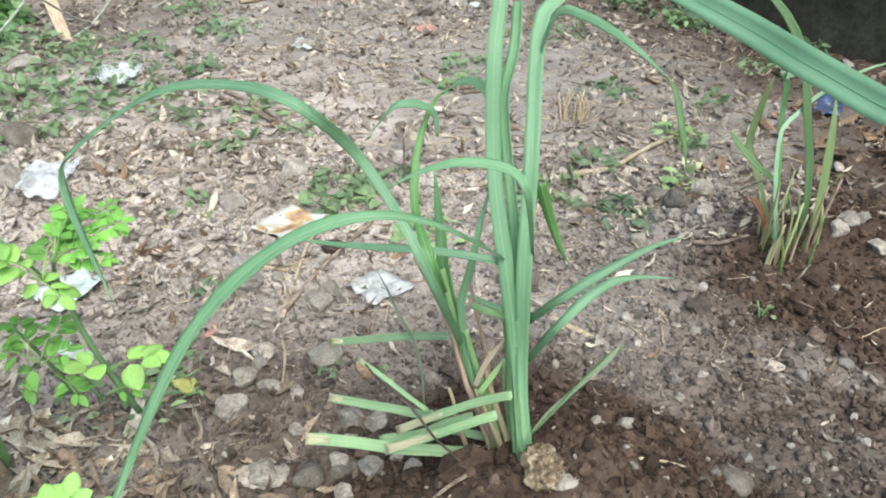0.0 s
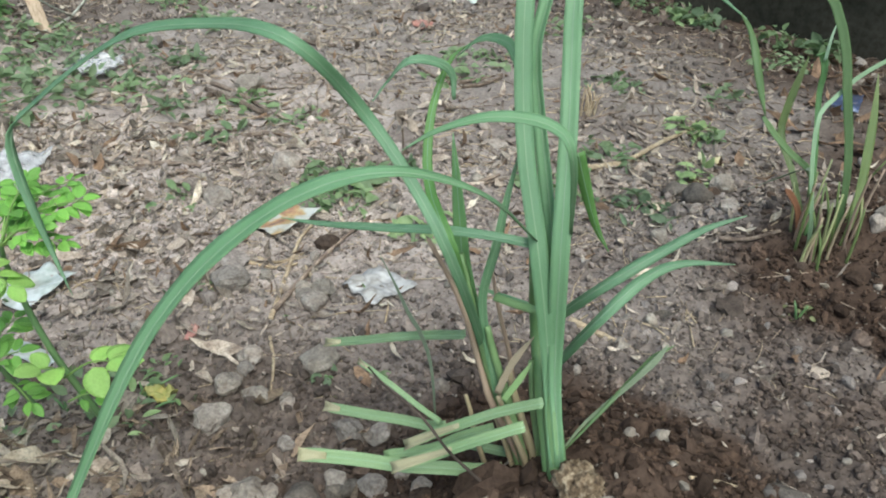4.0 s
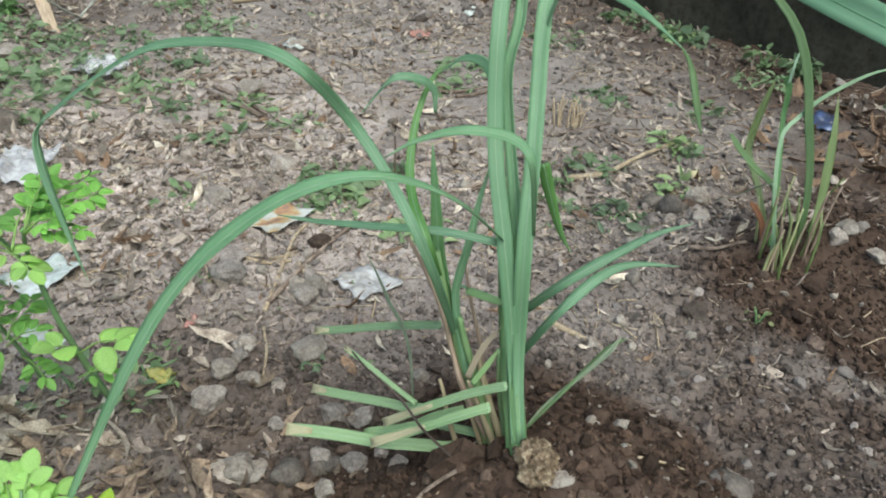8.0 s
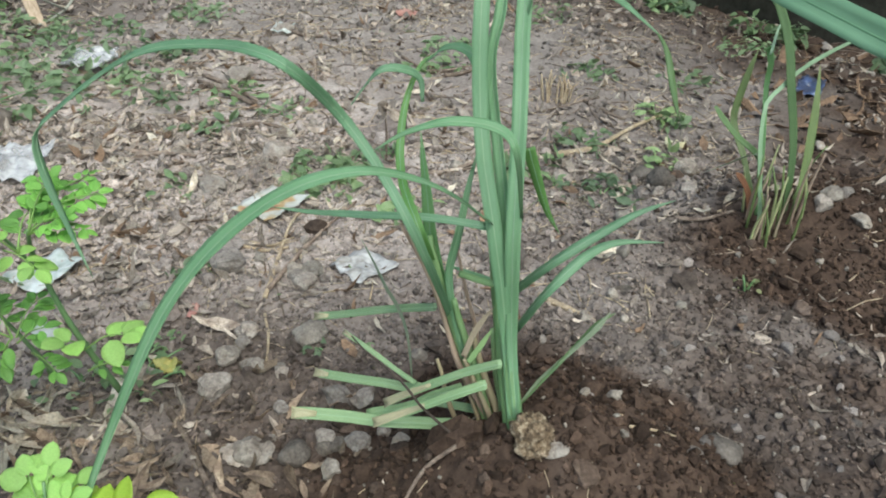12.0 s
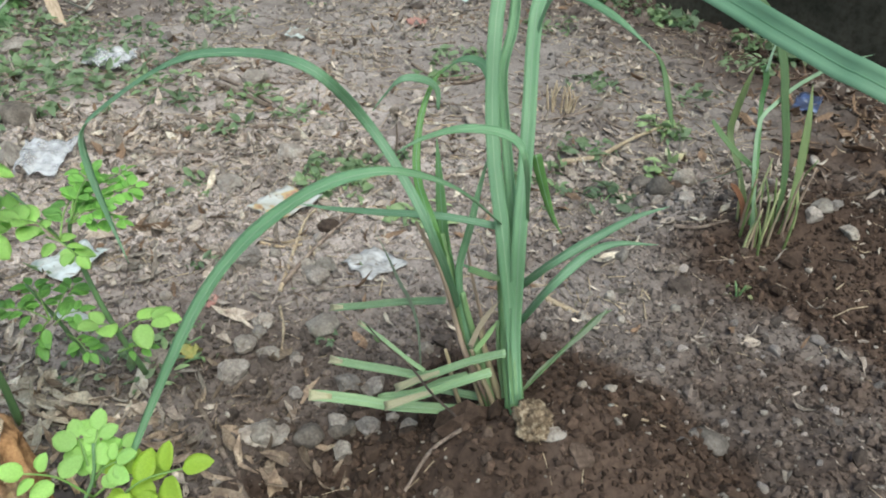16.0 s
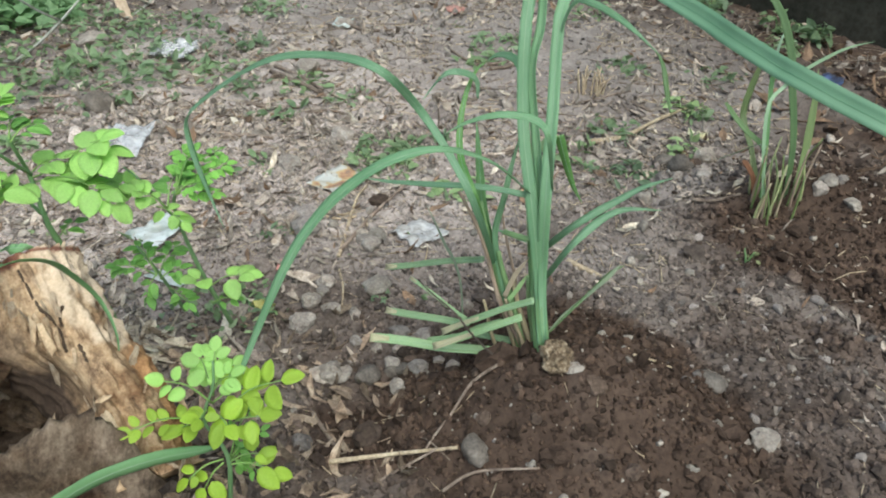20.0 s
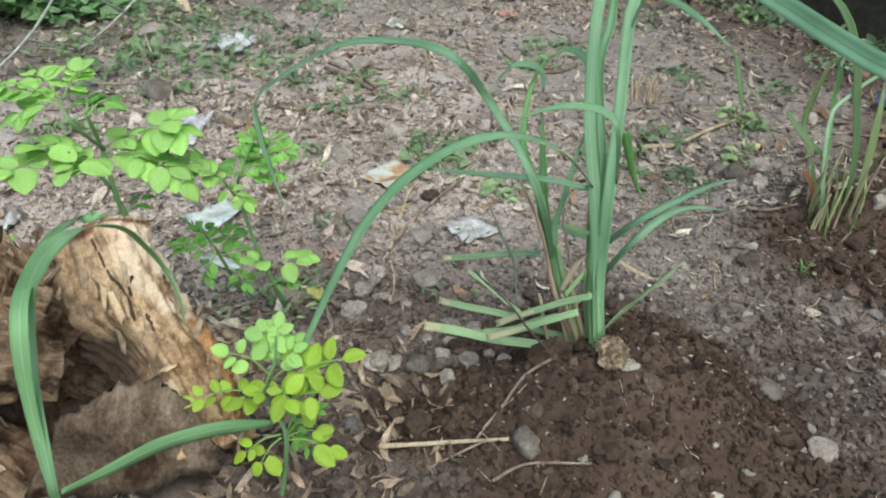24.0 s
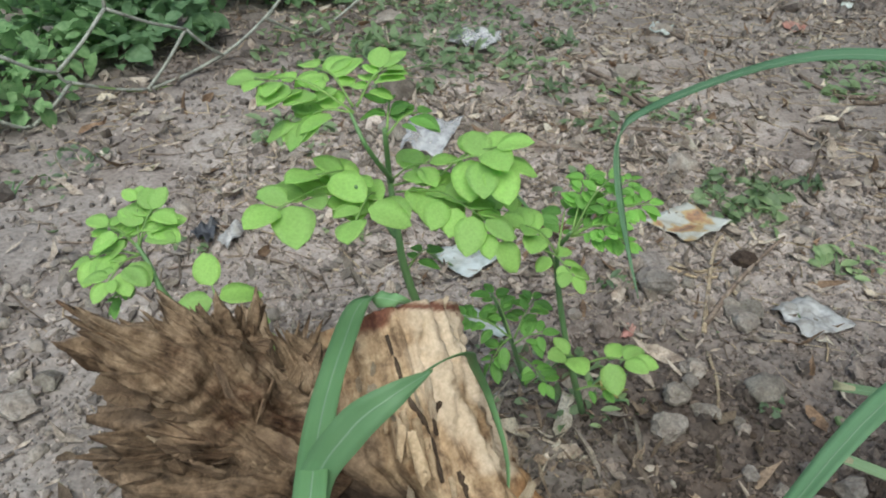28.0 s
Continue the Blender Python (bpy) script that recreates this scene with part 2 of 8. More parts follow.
def damp(x, y):
    """How dark the soil is, 0 to 1: freshly dug earth, front, right, and painted shade."""
    x, y = np.asarray(x, float), np.asarray(y, float)
    edge = 0.25 * (vnoise(x * 9, y * 9, 7) - 0.5) + 0.16 * (vnoise(x * 26, y * 26, 8) - 0.5)
    step = lambda u, w: 1 / (1 + np.exp(np.clip(-u / w, -50, 50)))
    d = np.minimum(1, 2.0 * hump(x, y, 0.2, 0.66, 0.29, 0.26))
    d = np.maximum(d, 0.95 * hump(x, y, 0.1, 0.44, 0.3, 0.18))
    d = np.maximum(d, 1.15 * hump(x, y, -0.06, 0.58, 0.2, 0.15))
    # dug heap at the tuft: dark soil, deepened in colour for its shaded face
    d = np.maximum(d, 1.15 * step(0.69 * x + 0.72 * y - 1.15, 0.03) * step(1.27 + 0.55 * (x - 0.46) - y, 0.05) * step(2.1 - x, 0.1))
    d = np.maximum(d, 0.95 * step(x - 0.64 - 0.6 * (y - 1.55), 0.08) * step(y - 0.9, 0.1) * step(2.1 - x, 0.1))
    d = np.maximum(d, 0.55 * hump(x, y, -1.5, 1.75, 0.35, 0.6))
    # shaded ground round the stake, darkened in the soil colour
    d = np.maximum(d, 0.6 * hump(x, y, -1.25, 2.65, 0.35, 0.4))
    turned = 0.84 * step(x - 0.2, 0.07) * step(1.02 + 0.2 * (x - 0.4) - y, 0.06)
    front = 0.76 * step(x + 0.42, 0.06) * step(1.06 - y, 0.08)
    inner = step(y + 0.1, 0.08) * step(1.7 - x, 0.1)
    front, turned = front * inner, turned * inner
    # evenly darker ground over the right side
    right_dark = 0.42 * step(x - 0.0, 0.16) * step(2.3 - y, 0.3) * inner
    # strip along the mossy wall: the wall's shade put into the soil colour
    off = -((x - 0.25) * 4.48 + (y - 3.93) * 3.65) / 5.78
    d = np.maximum(d, 0.85 * step(0.6 - off, 0.12) * step(off + 0.2, 0.05) * step(y - 0.3, 0.15) * (0.75 + 0.4 * step(x - 0.75, 0.1)))
    return np.clip((np.maximum(np.maximum(np.maximum(d, right_dark), front), turned) - 0.1 + edge) * 1.15, 0, 1)


def ground_at(x, y):
    return float(ground_z(x, y))


def finish(name, bm, mat, parent=None, smooth=True):
    me = bpy.data.meshes.new(name)
    bm.to_mesh(me)
    bm.free()
    if smooth:
        me.polygons.foreach_set("use_smooth", [True] * len(me.polygons))
    me.materials.append(mat)
    ob = new(name, me)
    if parent:
        ob.parent = parent
    return ob


def part(name, bm, mat, parent, label="", smooth=True):
    ob = finish(name, bm, mat, parent, smooth)
    if label:
        ob["label"] = label
    return ob


def bulk(name, verts, faces, mat, smooth=False):
    """One mesh out of arrays."""
    me = bpy.data.meshes.new(name)
    verts, faces = np.asarray(verts, float), np.asarray(faces, int)
    k = faces.shape[1]
    me.vertices.add(len(verts))
    me.vertices.foreach_set("co", verts.ravel())
    me.loops.add(faces.size)
    me.loops.foreach_set("vertex_index", faces.ravel())
    me.polygons.add(len(faces))
    me.polygons.foreach_set("loop_start", np.arange(0, faces.size, k))
    me.polygons.foreach_set("use_smooth", [smooth] * len(faces))
    me.update()
    me.validate()
    me.materials.append(mat)
    return new(name, me)


def spline(pts, n):
    """A smooth line through points; the columns past the third (widths) go along."""
    p = np.array([pts[0], *pts, pts[-1]], float)
    p[0], p[-1] = 2 * p[1] - p[2], 2 * p[-2] - p[-3]
    out = []
    seg = len(pts) - 1
    for i in range(n + 1):
        u = min(i / n * seg, seg - 1e-9)
        k = int(u)
        f = u - k
        a, b2, c, d = p[k], p[k + 1], p[k + 2], p[k + 3]
        out.append(0.5 * (2 * b2 + (c - a) * f + (2 * a - 5 * b2 + 4 * c - d) * f * f + (3 * b2 - a - 3 * c + d) * f ** 3))
    return np.array(out)


def ribbon(line, widths, side, fold, thick, across=4, wave=0.0, seed=0.0):
    """A folded strip with thickness and uv, as a bmesh."""
    bm = bmesh.new()
    uvl = bm.loops.layers.uv.new("UVMap")
    n = len(line)
    tan = np.gradient(line, axis=0)
    tan /= np.maximum(np.linalg.norm(tan, axis=1)[:, None], 1e-9)
    top, low = [], []
    side = np.array(side, float)
    sides = np.repeat(side[None], n, 0) if side.ndim == 1 else side
    prev = None
    for i in range(n):
        s = sides[i] - tan[i] * (sides[i] @ tan[i])
        if np.linalg.norm(s) < 0.2 and prev is not None:
            s = prev
        s = s / np.linalg.norm(s)
        if prev is not None:
            s = s * 0.6 + prev * 0.4
            s -= tan[i] * (s @ tan[i])
            s /= np.linalg.norm(s)
        prev = s
        nrm = np.cross(s, tan[i])
        ra, rb = [], []
        for j in range(across + 1):
            u = 2 * j / across - 1
            w = wave * math.sin(i * 0.9 + seed + (2 if u > 0 else 0)) * abs(u)
            q = line[i] + s * (u * widths[i] / 2) + nrm * ((abs(u) * fold + w) * widths[i])
            ra.append(bm.verts.new(q + nrm * thick / 2))
            rb.append(bm.verts.new(q - nrm * thick / 2))
        top.append(ra)
        low.append(rb)

    def quad(vs, us):
        f = bm.faces.new(vs)
        for lp, (u, v) in zip(f.loops, us):
            lp[uvl].uv = (u, v)
    for i in range(n - 1):
        v0, v1 = i / 30, (i + 1) / 30
        for j in range(across):
            u0, u1 = j / across, (j + 1) / across
            quad((top[i][j], top[i][j + 1], top[i + 1][j + 1], top[i + 1][j]), ((u0, v0), (u1, v0), (u1, v1), (u0, v1)))
            quad((low[i][j], low[i + 1][j], low[i + 1][j + 1], low[i][j + 1]), ((u0, v0), (u0, v1), (u1, v1), (u1, v0)))
        quad((top[i][0], top[i + 1][0], low[i + 1][0], low[i][0]), ((0, v0), (0, v1), (0, v1), (0, v0)))
        quad((top[i][-1], low[i][-1], low[i + 1][-1], top[i + 1][-1]), ((1, v0), (1, v0), (1, v1), (1, v1)))
    for i in (0, n - 1):
        for j in range(across):
            vs = (top[i][j], low[i][j], low[i][j + 1], top[i][j + 1])
            quad(vs if i == 0 else vs[::-1], ((0, 0), (0, 0.01), (0.1, 0.01), (0.1, 0)))
    return bm


def blade(parent, name, pts, width, side=(1, 0, 0.1), mat=None, fold=0.12, tip=0.45, root=1.0, rib=True, label="", n=26, blunt=0.04, ramp_to=0.35, root_side=None):
    """A long grass leaf along points: width in metres, narrowed from 'tip' of its length to the end, with a pale midrib."""
    line = spline(pts, n)
    f = np.linspace(0, 1, n + 1)
    w = np.where(f > tip, blunt + (1 - blunt) * (1 - np.clip((f - tip) / (1 - tip), 0, 1) ** 1.6), 1.0)
    w = 0.98 * w * (root + (1 - root) * np.clip(f / ramp_to, 0, 1)) * width
    if root_side:
        k = np.clip((f - 0.08) / 0.3, 0, 1)[:, None]
        side = np.array(root_side) * (1 - k) + np.array(side) * k
    sd = float(f.sum() + pts[0][0] * 50 + pts[-1][1] * 31)
    ob = part(name, ribbon(line, w, side, fold, 0.0006, 4, 0.03, sd), mat or BLADE, parent, label)
    if rib:
        rw = np.maximum(w * 0.06, 0.0004) * np.linspace(1.15, 0.6, n + 1)
        part("midrib", ribbon(line, rw, side, 0.02, 0.0014, 2), MIDRIB if rib is True else rib, ob, "pale green midrib" if rib is True else "dark green midrib")
    return ob


def tube_bm(pts, radii, n=14, seg=8, lump=0.0, seed=0.0, cap=True):
    bm = bmesh.new()
    line = spline([(*p, r) for p, r in zip(pts, radii)], n)
    c, r = line[:, :3], line[:, 3]
    tan = np.gradient(c, axis=0)
    tan /= np.maximum(np.linalg.norm(tan, axis=1)[:, None], 1e-9)
    up = np.array([0.13, 0.2, 0.97]) if abs(tan[0][2]) < 0.9 else np.array([1, 0.1, 0])
    rings = []
    for i in range(n + 1):
        a = np.cross(tan[i], up)
        a /= max(np.linalg.norm(a), 1e-9)
        b2 = np.cross(tan[i], a)
        ring = []
        for j in range(seg):
            th = 2 * math.pi * j / seg
            rr = max(r[i], 1e-4) * (1 + lump * (noise.noise((j * 1.7 + seed, i * 0.8, seed)) + 0.4 * math.sin(j * 2.3 + i)))
            ring.append(bm.verts.new(c[i] + (a * math.cos(th) + b2 * math.sin(th)) * rr))
        rings.append(ring)
    for i in range(n):
        for j in range(seg):
            k = (j + 1) % seg
            bm.faces.new((rings[i][j], rings[i][k], rings[i + 1][k], rings[i + 1][j]))
    if cap:
        bm.faces.new(rings[0][::-1])
        bm.faces.new(rings[-1])
    return bm


def empty(name, at, label, category, group=""):
    ob = new(name)
    ob.location = at
    ob.empty_display_size = 0.05
    return tagged(ob, label, category, group)


def settle(thing):
    """Meshes written in world places keep them under a thing that stands elsewhere."""
    inv = Matrix.Translation(thing.location).inverted()
    for o in thing.children:
        o.matrix_parent_inverse = inv
    return thing


def rock_bm(r, flat=0.7, seed=0, detail=2, rough=0.25, stretch=1.0):
    bm = bmesh.new()
    bmesh.ops.create_icosphere(bm, subdivisions=detail, radius=1)
    for v in bm.verts:
        d = v.co.copy()
        k = 1 + rough * noise.noise(d * 1.1 + Vector((seed * 3.1, 0, seed))) + rough * 0.5 * noise.noise(d * 2.7 + Vector((0, seed * 1.7, 0)))
        v.co = Vector((d.x * stretch, d.y, d.z * flat)) * (k * r)
    return bm


def lump_bm(seed, detail=2, cuts=9, flat=0.75, rough=0.12):
    """A broken clod or stone of unit size: flat broken faces, blunt edges."""
    r = random.Random(seed)
    bm = bmesh.new()
    bmesh.ops.create_icosphere(bm, subdivisions=detail, radius=1)
    planes = []
    for _ in range(cuts):
        n = Vector((r.gauss(0, 1), r.gauss(0, 1), r.gauss(0, 1))).normalized()
        planes.append((n, r.uniform(0.55, 0.85)))
    for v in bm.verts:
        p = v.co.copy()
        for n, d in planes:
            over = p.dot(n) - d
            if over > 0:
                p -= n * over * 0.92
        p *= 1 + rough * noise.noise(p * 2.6 + Vector((seed, 0, seed * 0.7)))
        v.co = Vector((p.x * r.uniform(0.97, 1.03), p.y, p.z * flat))
    return bm


# ---- the ground ----
def paler(x, y):
    """Where the dry soil is paler, mostly left of the middle: 0 to 1."""
    return np.clip(1.15 * hump(x, y, -0.55, 1.4, 0.75, 0.75) * (0.55 + vnoise(x * 5, y * 5, 9)), 0, 1.2)


def build_ground():
    xs = np.concatenate([[-60, -25, -10, -5, -3.2], np.arange(-2.4, -1.0, 0.025), np.arange(-1.0, 1.3, 0.005), np.arange(1.3, 2.3, 0.03), [3, 5, 10, 25, 60]])
    ys = np.concatenate([[-60, -25, -10, -4, -1.5, -0.6], np.arange(-0.1, 0.2, 0.03), np.arange(0.2, 1.9, 0.005), np.arange(1.9, 4.6, 0.015), [5.5, 8, 14, 30, 60]])
    X, Y = np.meshgrid(xs, ys)
    Z = ground_z(X, Y)
    v = np.stack([X, Y, Z], -1).reshape(-1, 3)
    nx, ny = len(xs), len(ys)
    i, j = np.meshgrid(np.arange(nx - 1), np.arange(ny - 1))
    a = (j * nx + i).ravel()
    ob = bulk("ground", v, np.stack([a, a + 1, a + nx + 1, a + nx], -1), SOIL, True)
    at = ob.data.attributes.new("damp", "FLOAT", "POINT")
    at.data.foreach_set("value", damp(X, Y).ravel())
    at = ob.data.attributes.new("pale_ground", "FLOAT", "POINT")
    at.data.foreach_set("value", paler(X, Y).ravel())
    return tagged(ob, "dry grey-brown yard soil with darker dug earth round the plants", "ground", kind="structure")


def damp_soil():
    """The soil's colours: dry, pale, and dug-over damp earth with painted shade."""
    n, l = SOIL.node_tree.nodes, SOIL.node_tree.links
    b = n["Principled BSDF"]
    dry = b.inputs["Base Color"].links[0].from_socket
    at = n.new("ShaderNodeAttribute")
    at.attribute_name = "damp"
    wet = mix(n, l, dry, (0.268, 0.205, 0.165), 1.0, "MULTIPLY")
    pale_ground = n.new("ShaderNodeAttribute")
    pale_ground.attribute_name = "pale_ground"
    dry_pale = mix(n, l, dry, (1.62, 1.58, 1.55), 1.0, "MULTIPLY")
    dry2 = mix(n, l, dry, dry_pale, pale_ground.outputs["Fac"])
    l.new(mix(n, l, dry2, wet, at.outputs["Fac"]), b.inputs["Base Color"])


def damp_clods():
    """Crumbs are as dry, damp or shaded in colour as the soil that they lie on."""
    n, l = CLOD.node_tree.nodes, CLOD.node_tree.links
    b = n["Principled BSDF"]
    own = b.inputs["Base Color"].links[0].from_socket
    at = n.new("ShaderNodeAttribute")
    at.attribute_name = "damp"
    pale_ground = n.new("ShaderNodeAttribute")
    pale_ground.attribute_name = "pale_ground"
    pale = mix(n, l, own, mix(n, l, own, (1.5, 1.47, 1.45), 1.0, "MULTIPLY"), pale_ground.outputs["Fac"])
    l.new(mix(n, l, pale, mix(n, l, own, (0.268, 0.204, 0.164), 1.0, "MULTIPLY"), at.outputs["Fac"]), b.inputs["Base Color"])


damp_soil()
damp_clods()
build_ground()


# ---- walls at the back of the yard ----
def wall(name, a, b, h, mat, label, thick=0.15):
    a, b = Vector((*a, 0)), Vector((*b, 0))
    d = b - a
    L = d.length
    nrm = Vector((-d.y, d.x, 0)).normalized()
    bm = bmesh.new()
    nx, nz = max(2, int(L / 0.06)), max(2, int(h / 0.06))
    grid = {}
    for s in (0, 1):
        for i in range(nx + 1):
            for k in range(nz + 1):
                p = a + d * (i / nx) + nrm * (s * thick)
                p.z = -0.15 + (h + 0.15) * k / nz
                if s == 0:
                    p -= nrm * 0.008 * noise.noise(p * 6)
                grid[s, i, k] = bm.verts.new(p)
    for s in (0, 1):
        for i in range(nx):
            for k in range(nz):
                q = (grid[s, i, k], grid[s, i + 1, k], grid[s, i + 1, k + 1], grid[s, i, k + 1])
                bm.faces.new(q if s == 0 else q[::-1])
    for i in range(nx):
        bm.faces.new((grid[0, i, nz], grid[0, i + 1, nz], grid[1, i + 1, nz], grid[1, i, nz]))
    for i, fl in ((0, 0), (nx, 1)):
        for k in range(nz):
            q = (grid[0, i, k], grid[0, i, k + 1], grid[1, i, k + 1], grid[1, i, k])
            bm.faces.new(q if not fl else q[::-1])
    ob = finish(name, bm, mat)
    return tagged(ob, label, "wall", kind="structure")


MOSSY = earthy("mossy_plaster", (0.068, 0.061, 0.046), (0.042, 0.039, 0.029), (0.024, 0.024, 0.017), 4, 40)
GREYWALL = earthy("weathered_concrete", (0.25, 0.24, 0.22), (0.17, 0.162, 0.148), (0.08, 0.078, 0.068), 7, 60)
PIER = earthy("stained_concrete", (0.15, 0.143, 0.13), (0.105, 0.1, 0.09), (0.06, 0.058, 0.05), 7, 60)
# wall_east: full height and southern run are unseen, added to block sky light
wall("wall_east", (0.25, 3.93), (3.9, -0.55), 3.2, MOSSY, "dark, damp and mossy plastered yard wall")
wall("wall_north", (-2.9, 2.72), (-0.68, 3.68), 0.5, GREYWALL, "low weathered grey concrete wall at the yard's back")
wall("wall_back", (-3.2, 3.1), (-0.26, 4.3), 3.2, MOSSY, "dark mossy wall behind the low wall")
wall("wall_pier", (-0.27, 3.86), (0.27, 3.97), 3.2, PIER, "grey stained concrete pier in the yard's corner", 0.5)


# ---- the main clump of grass ----
def grass_clump():
    g = empty("grass_clump", (0.14, 0.66, 0.12), "tall green lemongrass clump with arching leaves, earthed up in dark soil", "grass plant")
    leaf = lambda pts, w, **k: blade(g, "leaf_blade", pts, w, **k)
    # upright leaves of the main shoot
    leaf([(0.152, 0.623, 0.161), (0.145, 0.658, 0.216), (0.136, 0.667, 0.274), (0.123, 0.682, 0.341), (0.107, 0.730, 0.418), (0.102, 0.791, 0.527), (0.118, 0.857, 0.613), (0.137, 0.857, 0.652), (0.200, 0.863, 0.691)], 0.0152, side=(1, 0.2, 0), tip=0.7, fold=0.1, root=0.55, ramp_to=0.3)
    leaf([(0.145, 0.713, 0.244), (0.137, 0.697, 0.334), (0.123, 0.745, 0.413), (0.115, 0.775, 0.467), (0.122, 0.799, 0.506), (0.123, 0.821, 0.547)], 0.0125, side=(0.8, -0.6, 0), tip=0.98, fold=0.3, blunt=0.8)
    leaf([(0.157, 0.622, 0.163), (0.149, 0.656, 0.219), (0.145, 0.668, 0.274), (0.141, 0.678, 0.345), (0.142, 0.727, 0.422), (0.143, 0.804, 0.528), (0.164, 0.830, 0.555), (0.193, 0.877, 0.613), (0.237, 0.930, 0.659)], 0.0148, side=(1, -0.2, 0), tip=0.7, fold=0.14, root=0.55, ramp_to=0.3)
    leaf([(0.143, 0.766, 0.440), (0.143, 0.790, 0.500), (0.155, 0.775, 0.550), (0.177, 0.750, 0.554), (0.197, 0.730, 0.549), (0.219, 0.705, 0.539), (0.245, 0.685, 0.521)], 0.0088, side=(-0.1, 0.8, 0.5), tip=0.6)
    blade(g, "leaf_tip", [(0.241, 0.686, 0.524), (0.247, 0.684, 0.517), (0.252, 0.680, 0.507), (0.257, 0.670, 0.488), (0.264, 0.660, 0.463)], 0.0062, side=(0.9, 0.3, 0.1), tip=0.75, root=0.2, ramp_to=0.6, mat=OLIVE, rib=False, n=20, label="narrow hanging leaf tip")
    leaf([(0.154, 0.741, 0.395), (0.166, 0.744, 0.360), (0.180, 0.747, 0.324), (0.194, 0.746, 0.301)], 0.012, side=(1, 0, 0.1), tip=0.05, mat=YOUNG)
    # long arching leaf on the left shoot
    leaf([(0.131, 0.684, 0.100), (0.103, 0.734, 0.159), (0.061, 0.627, 0.344), (0.022, 0.659, 0.402), (-0.015, 0.681, 0.443), (-0.041, 0.633, 0.495), (-0.072, 0.639, 0.508), (-0.122, 0.683, 0.498), (-0.181, 0.707, 0.484), (-0.238, 0.730, 0.452), (-0.296, 0.745, 0.408), (-0.315, 0.733, 0.386), (-0.308, 0.721, 0.349), (-0.291, 0.708, 0.303), (-0.269, 0.691, 0.256)], 0.0108, side=(0.2, 0.8, 0.5), tip=0.8, n=52, root=0.55, ramp_to=0.3, root_side=(0.95, 0.2, 0.3))
    # broad leaf that arches to the stump
    leaf([(0.122, 0.687, 0.341), (0.083, 0.576, 0.426), (0.050, 0.554, 0.450), (0.016, 0.536, 0.460), (-0.021, 0.535, 0.448), (-0.058, 0.528, 0.425), (-0.094, 0.513, 0.391), (-0.126, 0.492, 0.342), (-0.165, 0.444, 0.248), (-0.165, 0.440, 0.242)], 0.0152, side=(-0.5, 0.8, 0.25), tip=0.75, root=0.36, n=40, ramp_to=0.62)
    leaf([(0.122, 0.685, 0.338), (0.066, 0.687, 0.344), (-0.003, 0.712, 0.330), (-0.055, 0.729, 0.321), (-0.095, 0.739, 0.319)], 0.0085, side=(0.1, 0.8, 0.5), tip=0.4, mat=BLADE)
    leaf([(0.148, 0.681, 0.350), (0.134, 0.630, 0.436), (0.118, 0.640, 0.454), (0.081, 0.641, 0.458), (0.044, 0.645, 0.445), (0.018, 0.646, 0.428)], 0.0105, side=(0.2, 0.8, 0.5), tip=0.45, root=0.25, ramp_to=0.45, root_side=(1, 0.1, 0.1))
    leaf([(0.108, 0.692, 0.169), (0.097, 0.700, 0.199), (0.083, 0.705, 0.243), (0.072, 0.710, 0.278), (0.065, 0.715, 0.305), (0.060, 0.723, 0.343), (0.055, 0.732, 0.378), (0.051, 0.740, 0.407)], 0.0135, side=(1, -0.1, 0), tip=0.55, root=0.5, ramp_to=0.5, mat=FRESH)
    leaf([(0.104, 0.688, 0.178), (0.099, 0.690, 0.199), (0.089, 0.693, 0.241), (0.084, 0.697, 0.274), (0.086, 0.700, 0.295), (0.092, 0.705, 0.325), (0.098, 0.717, 0.362), (0.107, 0.740, 0.397)], 0.0085, side=(1, 0.3, 0), tip=0.7, root=0.6, ramp_to=0.5)
    leaf([(0.129, 0.684, 0.099), (0.103, 0.730, 0.151), (0.080, 0.772, 0.196), (0.057, 0.677, 0.331), (0.032, 0.749, 0.357), (0.030, 0.797, 0.402), (0.043, 0.820, 0.442), (0.061, 0.829, 0.457)], 0.0098, side=(0.9, 0.3, 0), tip=0.5, root=0.4, ramp_to=0.35, mat=YOUNG)
    leaf([(0.049, 0.803, 0.413), (0.046, 0.805, 0.435), (0.033, 0.799, 0.446), (0.010, 0.789, 0.449), (-0.008, 0.789, 0.430), (-0.020, 0.780, 0.415)], 0.011, side=(0.2, 0.8, 0.5), tip=0.3, root=0.3, ramp_to=0.5, root_side=(1, 0.1, 0.1))
    leaf([(0.107, 0.801, 0.442), (0.094, 0.832, 0.457), (0.071, 0.863, 0.452), (0.049, 0.874, 0.432)], 0.011, side=(0.2, 0.8, 0.5), tip=0.4)
    # leaves to the mound side
    leaf([(0.154, 0.717, 0.251), (0.184, 0.694, 0.299), (0.229, 0.710, 0.325), (0.264, 0.721, 0.343), (0.298, 0.728, 0.354)], 0.0108, side=(-0.1, 0.8, 0.55), tip=0.35)
    leaf([(0.154, 0.689, 0.221), (0.176, 0.663, 0.284), (0.212, 0.682, 0.315), (0.241, 0.689, 0.327), (0.284, 0.691, 0.328)], 0.0108, side=(-0.1, 0.8, 0.55), tip=0.4)
    leaf([(0.161, 0.636, 0.168), (0.188, 0.652, 0.196), (0.217, 0.676, 0.217), (0.236, 0.687, 0.235), (0.252, 0.692, 0.244)], 0.0065, side=(-0.2, 0.8, 0.5), tip=0.6, root=0.2, ramp_to=0.7, mat=OLIVE, rib=False)
